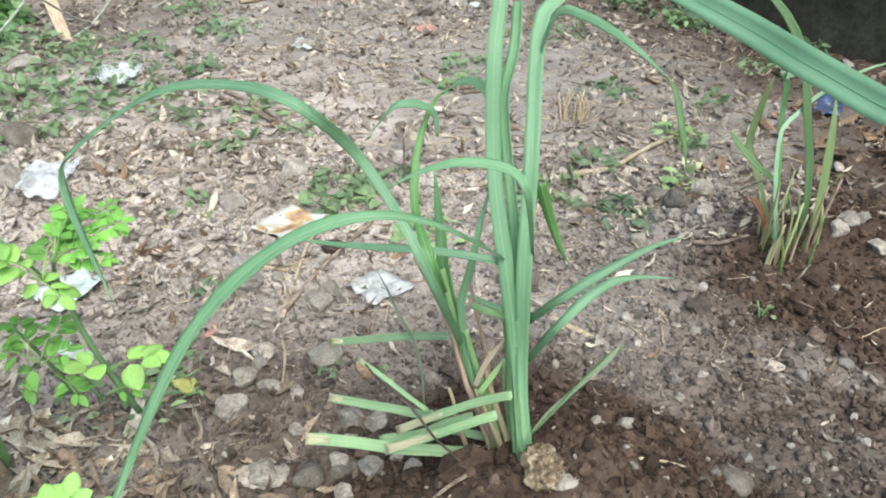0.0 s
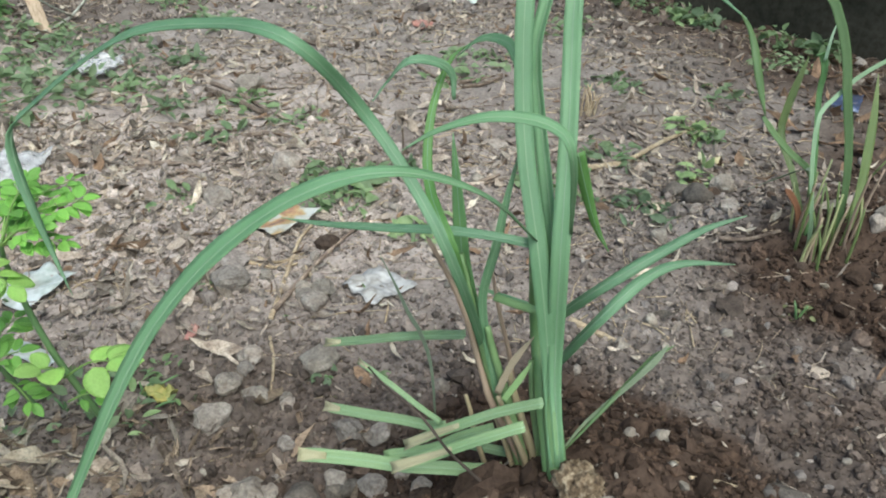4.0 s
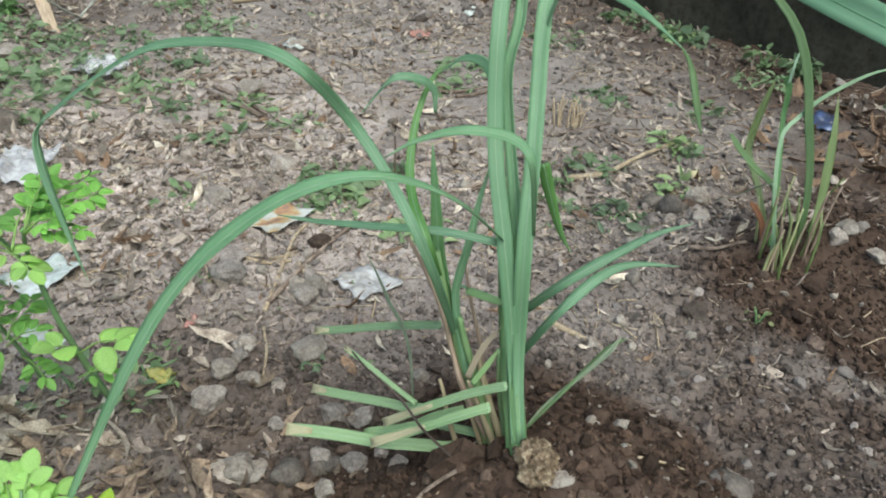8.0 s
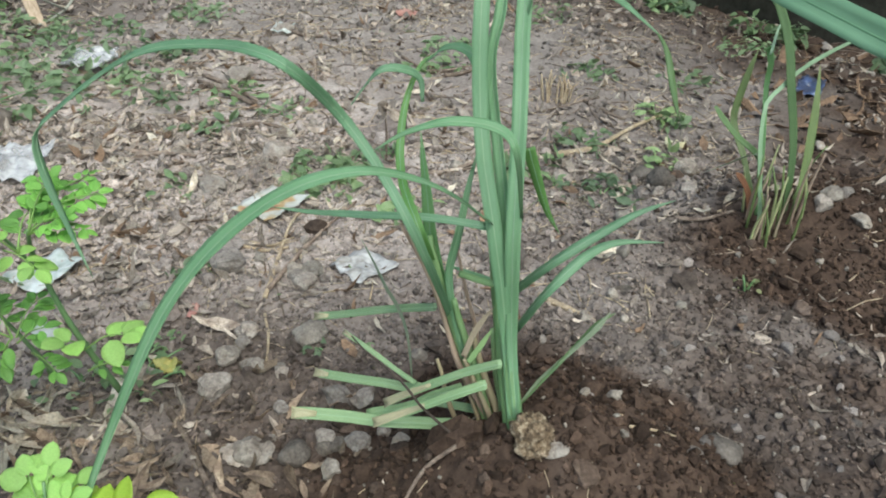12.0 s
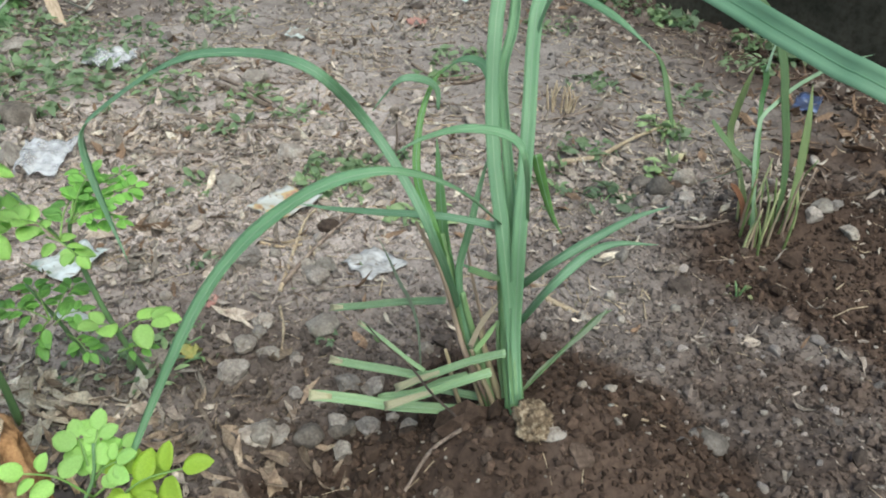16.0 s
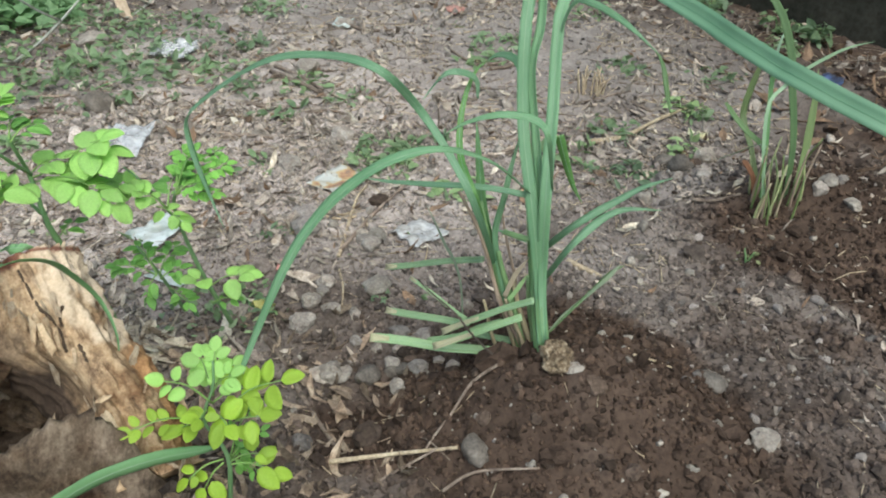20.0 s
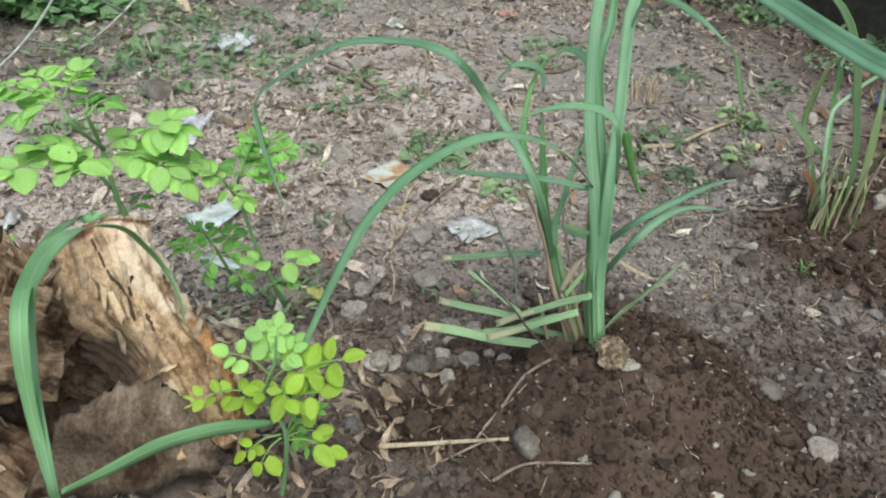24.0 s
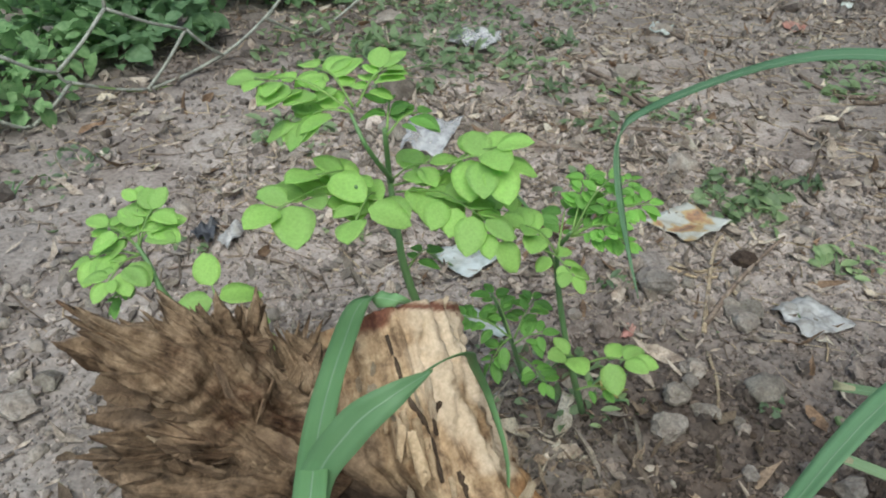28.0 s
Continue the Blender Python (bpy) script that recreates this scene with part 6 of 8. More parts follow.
stick("root", [(0.107, 0.624, 0.121), (0.070, 0.612, 0.094), (0.045, 0.583, 0.068), (0.029, 0.555, 0.048), (0.016, 0.537, 0.038)], 0.0023, TWIG, "bare tan root crossing the dark soil", 1.2, 24)
stick("root", [(0.011, 0.577, 0.043), (0.005, 0.568, 0.036), (0.022, 0.545, 0.042), (0.049, 0.519, 0.048)], 0.0016, TWIG, "thin curled root on dark soil", 1.0)
stick("root", [(0.044, 0.479, 0.030), (0.082, 0.492, 0.044), (0.157, 0.495, 0.065)], 0.0022, TWIG, "thin tan root on dark soil", 1.2)
stick("root", [(-0.035, 0.499, 0.017), (-0.010, 0.516, 0.025), (0.031, 0.532, 0.042)], 0.0022, TWIG, "thin tan root on dark soil", 1.2)
stick("stick", [(-0.189, 0.677, 0.005), (-0.141, 0.610, 0.003), (-0.095, 0.544, 0.009)], 0.004, TWIG, "thin brown dead stick on soil")
stick("stick", [(0.275, 0.643, 0.120), (0.309, 0.671, 0.098), (0.343, 0.694, 0.074)], 0.0018, STRAW, "thin pale rootlet on dark soil", 1.2)
stick("stick", [(-0.270, 0.787, 0.000), (-0.223, 0.726, 0.004), (-0.180, 0.668, 0.006)], 0.005, TWIG, "thin brown dead stick on soil")
stick("stick", [(-0.721, 0.939, -0.000), (-0.677, 0.945, -0.001), (-0.745, 1.000, -0.002)], 0.002, STRAW, "thin dry stem on the soil") 
stick("stick", [(-0.194, 1.036, -0.001), (-0.156, 1.183, -0.000), (-0.099, 1.350, -0.001)], 0.004, TWIG, "tan dead stick on the soil", 1.4)
stick("stick", [(-0.256, 1.174, -0.002), (-0.222, 1.173, -0.000), (-0.187, 1.202, -0.000)], 0.003, STRAW, "bent tan dry stem on the soil")
stick("stick", [(-0.585, 2.001, -0.001), (-0.500, 1.933, -0.000), (-0.412, 1.860, -0.001)], 0.006, TWIG, "thin brown dead stick on dry soil")
stick("stick", [(-0.887, 0.698, -0.002), (-0.922, 0.666, -0.000), (-0.944, 0.631, -0.001)], 0.004, TWIG, "thin brown dead stick on dry soil")
stick("stick", [(-0.722, 0.907, -0.001), (-0.781, 0.926, -0.000), (-0.847, 0.921, -0.001)], 0.004, TWIG, "thin brown dead stick on dry soil")
stick("stick", [(-0.406, 1.666, -0.001), (-0.344, 1.588, -0.001), (-0.286, 1.515, -0.001)], 0.005, TWIG, "thin brown dead stick on dry soil")

for a, b2, c, r in (
    ((-0.575, 1.947, -0.001), (-0.488, 1.884, -0.001), (-0.417, 1.833, -0.000), 0.006), ((-0.584, 1.721, -0.001), (-0.549, 1.716, -0.001), (-0.513, 1.716, -0.000), 0.006), ((-1.116, 1.544, -0.001), (-1.043, 1.563, -0.001), (-0.955, 1.555, -0.000), 0.007), ((-0.421, 1.681, -0.001), (-0.365, 1.697, -0.001), (-0.301, 1.677, -0.000), 0.006),
    ((0.043, 2.129, -0.001), (0.096, 2.158, -0.000), (0.148, 2.206, -0.000), 0.006), ((0.686, 2.401, -0.000), (0.694, 2.342, -0.001), (0.699, 2.288, -0.001), 0.006), ((0.441, 1.901, -0.001), (0.462, 1.867, -0.001), (0.492, 1.843, -0.002), 0.005), ((-0.820, 2.943, -0.001), (-0.753, 3.005, -0.001), (-0.696, 3.067, -0.001), 0.011),
    ((-0.331, 2.199, -0.001), (-0.299, 2.047, -0.001), (-0.281, 1.921, -0.001), 0.005), ((-0.579, 1.507, -0.001), (-0.522, 1.527, -0.001), (-0.457, 1.521, -0.002), 0.005), ((-0.086, 2.274, -0.001), (-0.028, 2.207, -0.001), (0.034, 2.206, -0.000), 0.005), ((0.157, 1.538, -0.001), (0.092, 1.508, -0.001), (0.060, 1.490, -0.001), 0.004),
    ((-1.194, 1.700, -0.001), (-1.117, 1.674, -0.001), (-1.049, 1.690, -0.000), 0.006), ((-0.456, 2.465, -0.001), (-0.384, 2.412, -0.000), (-0.292, 2.436, -0.000), 0.006), ((-0.604, 1.529, -0.002), (-0.532, 1.526, -0.000), (-0.485, 1.574, -0.001), 0.005), ((-0.096, 1.832, -0.001), (-0.051, 1.784, -0.001), (0.005, 1.789, -0.001), 0.005),
):
    stick("stick", [a, b2, c], r, TWIG if r != 0.011 else STRAW, "thin dead twig lying on dry soil", 0.8)


def printed(name, base, spots, scale=60):
    m, n, l, b = material(name, 0.55, 0.4)
    t = noise_tex(n, l, scale, 3, 0.5)
    r = ramp(n, [(0.42, base)] + spots)
    l.new(t.outputs["Fac"], r.inputs["Fac"])
    d = noise_tex(n, l, 25, 5, 0.6)
    r2 = ramp(n, [(0.35, (0.72, 0.68, 0.62)), (0.6, (1, 1, 1))])
    l.new(d.outputs["Fac"], r2.inputs["Fac"])
    l.new(mix(n, l, r.outputs["Color"], r2.outputs["Color"], 1.0, "MULTIPLY"), b.inputs["Base Color"])
    return m


PACKET = printed("printed_packet", (0.55, 0.54, 0.5), [(0.49, (0.5, 0.48, 0.42)), (0.57, (0.5, 0.36, 0.18)), (0.65, (0.4, 0.22, 0.13)), (0.72, (0.2, 0.15, 0.12))], 30)
PAPER = printed("dirty_paper", (0.7, 0.72, 0.7), [(0.55, (0.5, 0.53, 0.5)), (0.68, (0.34, 0.4, 0.36))], 34)
GREYPL = printed("grey_plastic", (0.5, 0.48, 0.47), [(0.5, (0.33, 0.31, 0.3)), (0.66, (0.62, 0.6, 0.59))], 45)
BLUEPL = printed("blue_wrapper", (0.06, 0.07, 0.12), [(0.52, (0.06, 0.09, 0.2)), (0.6, (0.5, 0.54, 0.62))], 14)
REDLEAF = printed("red_dry_leaf", (0.42, 0.2, 0.17), [(0.6, (0.5, 0.3, 0.25)), (0.75, (0.35, 0.15, 0.12))], 60)
BLACKPL = printed("black_plastic", (0.06, 0.06, 0.07), [(0.6, (0.1, 0.1, 0.11)), (0.75, (0.05, 0.05, 0.055))], 40)


def clear_plastic():
    m, n, l, b = material("clear_plastic_film", 0.25, 0.5)
    b.inputs["Base Color"].default_value = (0.68, 0.66, 0.66, 1)
    tr = n.new("ShaderNodeBsdfTransparent")
    ms = n.new("ShaderNodeMixShader")
    t = noise_tex(n, l, 40, 4, 0.6)
    r = ramp(n, [(0.4, (0.3, 0.3, 0.3)), (0.65, (0.75, 0.75, 0.75))])
    l.new(t.outputs["Fac"], r.inputs["Fac"])
    l.new(r.outputs["Color"], ms.inputs[0])
    l.new(tr.outputs[0], ms.inputs[1])
    l.new(b.outputs[0], ms.inputs[2])
    l.new(ms.outputs[0], n["Material Output"].inputs["Surface"])
    return m


FILM = clear_plastic()


def sheet(name, corners, mat, label, category, lift=0.006, crumple=0.006, seed=1, thick=0.0008, curl=0.0):
    """A crumpled sheet over the ground between four corners in plan."""
    bm = bmesh.new()
    A, B, C, D = [Vector(c) for c in corners]
    n, m = 14, 10
    rows = {}
    for s in (0, 1):
        for i in range(n + 1):
            for j in range(m + 1):
                u, v = i / n, j / m
                p = A.lerp(B, u).lerp(D.lerp(C, u), v)
                edge = 0.16 * noise.noise(Vector((u * 4 + seed, v * 4, seed)))
                p += (p - (A + B + C + D) / 4) * edge
                z = max(ground_at(p.x, p.y), 0.5 * ground_at(p.x, p.y)) + lift
                z += 0.6 * crumple * (abs(noise.noise(Vector((u * 2.4 + seed, v * 2.4, 0)))) * 2 + noise.noise(Vector((u * 6, v * 6 + seed, 1))) * 0.35)
                z += curl * (v - 0.5) ** 2 * 4 * u
                rows[s, i, j] = bm.verts.new((p.x, p.y, z + (thick if s == 0 else 0)))
    for s in (0, 1):
        for i in range(n):
            for j in range(m):
                q = (rows[s, i, j], rows[s, i + 1, j], rows[s, i + 1, j + 1], rows[s, i, j + 1])
                bm.faces.new(q if s == 0 else q[::-1])
    edge = [(i, 0) for i in range(n)] + [(n, j) for j in range(m)] + [(i, m) for i in range(n, 0, -1)] + [(0, j) for j in range(m, 0, -1)]
    for a, b2 in zip(edge, edge[1:] + edge[:1]):
        bm.faces.new((rows[0, *a], rows[1, *a], rows[1, *b2], rows[0, *b2]))
    ob = finish(name, bm, mat)
    return tagged(ob, label, category)


sheet("food_packet", [(-0.322, 1.292, -0.000), (-0.261, 1.380, -0.001), (-0.185, 1.343, -0.002), (-0.241, 1.251, -0.002)], PACKET, "crumpled white packet with worn orange print on soil", "litter", 0.009, 0.008, 2, curl=0.006)
sheet("paper_scrap", [(-0.606, 1.032, -0.000), (-0.55, 1.106, -0.000), (-0.488, 1.072, -0.001), (-0.524, 0.982, -0.002)], PAPER, "dirty white paper scrap lying on soil", "litter", 0.008, 0.008, 3, curl=0.008)
sheet("paper_scrap", [(-0.513, 0.906, -0.001), (-0.501, 0.930, -0.002), (-0.430, 0.902, -0.000), (-0.439, 0.883, -0.001)], PAPER, "narrow grey-white paper strip on soil", "litter", 0.006, 0.004, 4)
sheet("plastic_scrap", [(-0.112, 1.116, -0.001), (-0.064, 1.178, -0.001), (0.002, 1.13, -0.001), (-0.059, 1.063, -0.000)], GREYPL, "crumpled grey plastic scrap on soil", "litter", 0.006, 0.014, 5)
sheet("plastic_film", [(-0.800, 1.35, -0.001), (-0.850, 1.49, -0.001), (-0.735, 1.515, -0.001), (-0.722, 1.345, -0.001)], FILM, "crumpled clear plastic film on dry soil", "litter", 0.012, 0.03, 6)
sheet("blue_wrapper", [(0.982, 2.082, -0.001), (1.064, 2.240, -0.001), (1.119, 2.201, -0.001), (1.049, 2.068, -0.000)], BLUEPL, "shiny blue and white wrapper on soil", "litter", 0.008, 0.012, 7)
sheet("plastic_film", [(-0.982, 2.022, -0.001), (-0.974, 2.133, -0.000), (-0.861, 2.128, -0.001), (-0.861, 2.009, -0.001)], FILM, "clear plastic film lying near the weeds", "litter", 0.01, 0.03, 8)
sheet("red_leaf", [(-0.296, 0.957, -0.002), (-0.294, 0.983, -0.002), (-0.280, 0.978, -0.002), (-0.281, 0.958, -0.001)], REDLEAF, "dry red leaf lying on soil", "dry leaf", 0.005, 0.01, 9)
YELLOWLEAF = printed("yellow_leaf", (0.4, 0.34, 0.1), [(0.5, (0.32, 0.32, 0.1)), (0.7, (0.46, 0.4, 0.16))], 60)
sheet("yellow_leaf", [(-0.306, 0.842, -0.001), (-0.288, 0.862, -0.001), (-0.266, 0.856, -0.001), (-0.282, 0.834, -0.001)], YELLOWLEAF, "curled yellow-green leaf lying on soil", "dry leaf", 0.008, 0.018, 27)
sheet("red_leaf", [(-0.154, 2.733, -0.000), (-0.124, 2.805, -0.001), (-0.071, 2.751, -0.001), (-0.101, 2.666, -0.000)], REDLEAF, "dry red leaf lying on soil", "dry leaf", 0.005, 0.01, 10)
sheet("plastic_scrap", [(-0.958, 0.910, -0.001), (-0.968, 0.951, -0.000), (-0.939, 0.962, -0.001), (-0.919, 0.913, -0.002)], BLACKPL, "small crumpled black plastic scrap", "litter", 0.006, 0.02, 11)
sheet("plastic_scrap", [(-0.920, 0.929, -0.001), (-0.926, 0.982, -0.002), (-0.899, 0.982, -0.001), (-0.889, 0.916, -0.000)], GREYPL, "small crumpled grey plastic scrap", "litter", 0.006, 0.015, 12)
sheet("paper_scrap", [(-0.512, 2.444, -0.001), (-0.509, 2.526, -0.000), (-0.445, 2.511, -0.001), (-0.448, 2.423, -0.001)], PAPER, "small white scrap on dry soil", "litter", 0.006, 0.01, 13)
sheet("plastic_film", [(-0.683, 3.119, -0.001), (-0.680, 3.339, -0.001), (-0.567, 3.284, -0.001), (-0.556, 3.093, -0.000)], FILM, "clear plastic film near the back wall", "litter", 0.01, 0.03, 14)
sheet("plastic_film", [(-0.502, 3.433, -0.000), (-0.512, 3.757, -0.001), (-0.421, 3.708, -0.000), (-0.398, 3.436, -0.001)], FILM, "clear plastic film near the back wall", "litter", 0.01, 0.05, 15)
sheet("plastic_film", [(-0.956, 2.003, -0.001), (-0.961, 2.123, -0.000), (-0.862, 2.150, -0.001), (-0.865, 2.017, -0.001)], FILM, "clear plastic film lying on dry soil", "litter", 0.01, 0.03, 16)


PALELEAF = printed("pale_yellow_leaf", (0.62, 0.6, 0.4), [(0.6, (0.55, 0.5, 0.3)), (0.75, (0.4, 0.34, 0.2))], 30)
YELLOW = printed("yellow_scrap", (0.75, 0.55, 0.08), [(0.6, (0.65, 0.48, 0.1)), (0.75, (0.5, 0.4, 0.1))], 40)
sheet("plastic_scrap", [(-0.768, 3.237, -0.000), (-0.803, 3.416, -0.000), (-0.737, 3.406, -0.000), (-0.708, 3.230, -0.001)], YELLOW, "small yellow plastic scrap near the low wall", "litter", 0.03, 0.05, 17)
sheet("pale_leaf", [(0.555, 1.665, 0), (0.56, 1.715, 0), (0.60, 1.70, 0), (0.60, 1.655, 0)], PALELEAF, "pale yellow dead leaf lying on soil", "dry leaf", 0.008, 0.014, 21)
sheet("paper_scrap", [(0.031, 3.069, -0.001), (0.052, 3.164, -0.000), (0.079, 3.164, -0.000), (0.066, 3.057, -0.000)], PAPER, "small white scrap on dry soil", "litter", 0.008, 0.01, 18)


# ---- the stake and the wide-meshed net at the yard's edge ----
def stake():
    a, b2 = Vector((-1.217, 2.407, -0.000)), Vector((-1.347, 2.496, 0.369))
    d = (b2 - a).normalized()
    L = 0.75
    s = d.cross(Vector((0.5, -1, 0.2))).normalized()
    n = s.cross(d)
    bm = bmesh.new()
    prev = None
    for k in range(13):
        f = k / 12
        c = a - d * 0.06 + d * (L * f)
        w = 0.0185 + 0.002 * noise.noise(Vector((0, 0, f * 6)))
        r = [bm.verts.new(c + s * (w * sx) + n * (0.011 * sy)) for sx, sy in ((-1, -0.8), (-0.85, -1), (0.85, -1), (1, -0.8), (1, 0.8), (0.85, 1), (-0.85, 1), (-1, 0.8))]
        if prev:
            for j in range(8):
                bm.faces.new((prev[j], prev[(j + 1) % 8], r[(j + 1) % 8], r[j]))
        else:
            bm.faces.new(r[::-1])
        prev = r
    bm.faces.new(prev)
    ob = finish("wooden_stake", bm, STAKE, smooth=False)
    return tagged(ob, "bare tan wooden stake leaning at the yard's edge", "stake")


def plank_wood():
    m, n, l, b = material("stake_wood", 0.8, 0.2)
    t = noise_tex(n, l, 12, 5, 0.6, "Object", (14, 14, 1.5))
    r = ramp(n, [(0.3, (0.4, 0.28, 0.19)), (0.5, (0.56, 0.42, 0.3)), (0.7, (0.65, 0.51, 0.38))])
    l.new(t.outputs["Fac"], r.inputs["Fac"])
    l.new(r.outputs["Color"], b.inputs["Base Color"])
    bump(n, l, b, t.outputs["Fac"], 0.4, 0.002)
    return m


STAKE = plank_wood()
stake()
CORD = earthy("net_cord", (0.5, 0.5, 0.43), (0.4, 0.4, 0.34), (0.28, 0.28, 0.23), 50, 300, 0.0, 0.7)
GREENCORD = leafy("green_cord", (0.2, 0.28, 0.1), (0.25, 0.33, 0.13), (0.15, 0.22, 0.07), (0.3, 0.4, 0.15), 0.1)


def net():
    g = empty("net_fence", (-1.43, 1.35, ground_at(-1.43, 1.35)), "sagging wide-meshed grey cord net strung along the weeds", "net fence")
    P = {"a": (-1.444, 1.309, 0.197), "b": (-1.471, 1.183, 0.096), "c": (-1.466, 1.207, 0.070), "d": (-1.430, 1.376, 0.005), "e": (-1.404, 1.494, 0.114), "f": (-1.492, 1.087, 0.154), "h": (-1.384, 1.590, 0.030),
         "i": (-1.349, 1.753, 0.102), "k": (-1.486, 1.112, -0.006), "l": (-1.319, 1.893, -0.008), "n": (-1.353, 1.731, 0.090), "m": (-1.274, 2.102, 0.074), "o": (-1.232, 2.296, 0.172), "p": (-1.185, 2.518, 0.022),
         "q": (-1.139, 2.734, 0.140), "r": (-1.321, 1.882, 0.207), "s": (-1.307, 1.948, 0.186), "t": (-1.280, 2.071, 0.271), "u": (-1.079, 3.012, 0.028), "v": (-1.030, 3.238, -0.013), "w": (-0.983, 3.460, 0.100),
         "x": (-1.256, 2.187, 0.256), "y": (-1.270, 2.121, 0.327), "z": (-1.127, 2.785, 0.214), "A": (-1.050, 3.145, 0.153), "B": (-1.221, 2.351, -0.085), "C": (-1.116, 2.841, -0.106), "D": (-1.402, 1.504, 0.249), "E": (-1.443, 1.315, 0.310), "F": (-1.332, 1.832, 0.114), "G": (-1.498, 1.056, 0.037), "H": (-1.263, 2.155, 0.451), "I": (-1.106, 2.885, 0.344)}
    P = {k: Vector(p) for k, p in P.items()}
    for p in P.values():
        p.z = max(p.z, ground_at(p.x, p.y) + 0.004)
    for a, b2 in ("fb", "bc", "ba", "cd", "ck", "de", "ea", "eh", "hi", "in", "nl", "lm", "mo", "ms", "sr", "ri", "st", "ty", "ox", "xy", "op", "pq", "qz", "pB", "uC", "uA", "uv", "vw", "aE", "hd", "kG", "yH", "zI"):
        a, b2 = P[a], P[b2]
        mid = a.lerp(b2, 0.5) - Vector((0, 0, 0.006))
        mid.z = max(mid.z, ground_at(mid.x, mid.y) + 0.003)
        part("cord", tube_bm([a, mid, b2], (0.0042, 0.0036, 0.0042), 6, 6), CORD, g)
    part("edge_rope", tube_bm([(-1.465, 1.212, 0.065), (-1.430, 1.376, 0.005), (-1.383, 1.593, -0.016), (-1.334, 1.820, -0.035), (-1.347, 1.761, -0.002), (-1.319, 1.892, -0.013)], (0.0035, 0.0035, 0.0035, 0.003), 20, 6), GREENCORD, g, "green edge rope")
    return settle(g)


net()


# ---- weeds ----
def leaf_cloud(centre, radius, height, count, size, seed, broad=0.24):
    """Many small folded oval leaves in an uneven mound, as arrays."""
    r = np.random.RandomState(seed)
    ang = r.uniform(0, 2 * np.pi, count)
    rad = radius * np.sqrt(r.uniform(0, 1, count)) * (0.7 + 0.5 * vnoise(np.cos(ang) * 2 + seed, np.sin(ang) * 2, seed))
    x, y = centre[0] + rad * np.cos(ang), centre[1] + rad * np.sin(ang)
    top = height * np.clip(1 - (rad / (radius * 1.25)) ** 2, 0.15, 1) * (0.5 + vnoise(x * 9, y * 9, seed))
    z = ground_z(x, y) + top * r.uniform(0.15, 1.0, count) ** 0.6 + 0.004
    s = size * r.uniform(0.35, 1.25, count)
    d = np.stack([r.normal(size=count), r.normal(size=count), r.normal(size=count) * 0.4], -1)
    d /= np.linalg.norm(d, axis=1)[:, None]
    u = np.stack([r.normal(size=count) * 0.55, r.normal(size=count) * 0.55 - 0.2, np.ones(count)], -1)
    w = np.cross(d, u)
    w /= np.linalg.norm(w, axis=1)[:, None]
    u = np.cross(w, d)
    wide = broad * r.uniform(0.7, 1.25, count)
    c = np.stack([x, y, z], -1)
    curl = r.uniform(0.05, 0.35, count)
    rows = []
    for f, k in ((0.0, 0.04), (0.22, 0.78), (0.48, 1.0), (0.74, 0.72), (1.0, 0.03)):
        for side in (-1, 0, 1):
            lift = (0.10 * abs(side) * k - curl * f * f)[:, None] if side else (-curl * f * f)[:, None]
            rows.append(c + s[:, None] * (d * f + w * (side * k * wide)[:, None] + u * lift))
    V = np.stack(rows, 1)
    f = []
    for i in range(4):
        for k in (0, 1):
            a = i * 3 + k
            f.append((a, a + 1, a + 4, a + 3))
    F = np.array(f)[None] + (np.arange(count) * 15)[:, None, None]
    return V.reshape(-1, 3), F.reshape(-1, 4)


def weed(at, radius, height, count, size, seed, name="weed", label="low green weed growing in dry soil", mat=None, broad=0.24):
    ob = empty(name, (at[0], at[1], ground_at(at[0], at[1])), label, "weed", "weeds in the yard")
    v, f = leaf_cloud(at, radius, height, count, size, seed, broad)
    o = bulk("leaves", v - np.array(ob.location), f, mat or WEED, True)
    o.parent = ob
    rr = random.Random(seed)
    for k in range(3):
        tx, ty = rr.uniform(-1, 1) * radius * 0.6, rr.uniform(-1, 1) * radius * 0.6
        s = part("stem", tube_bm([(0, 0, -0.008), (tx * 0.5, ty * 0.5, height * 0.4), (tx, ty, height * 0.8)], (0.0022, 0.0018, 0.001), 6, 5), STALK, ob)
    return ob


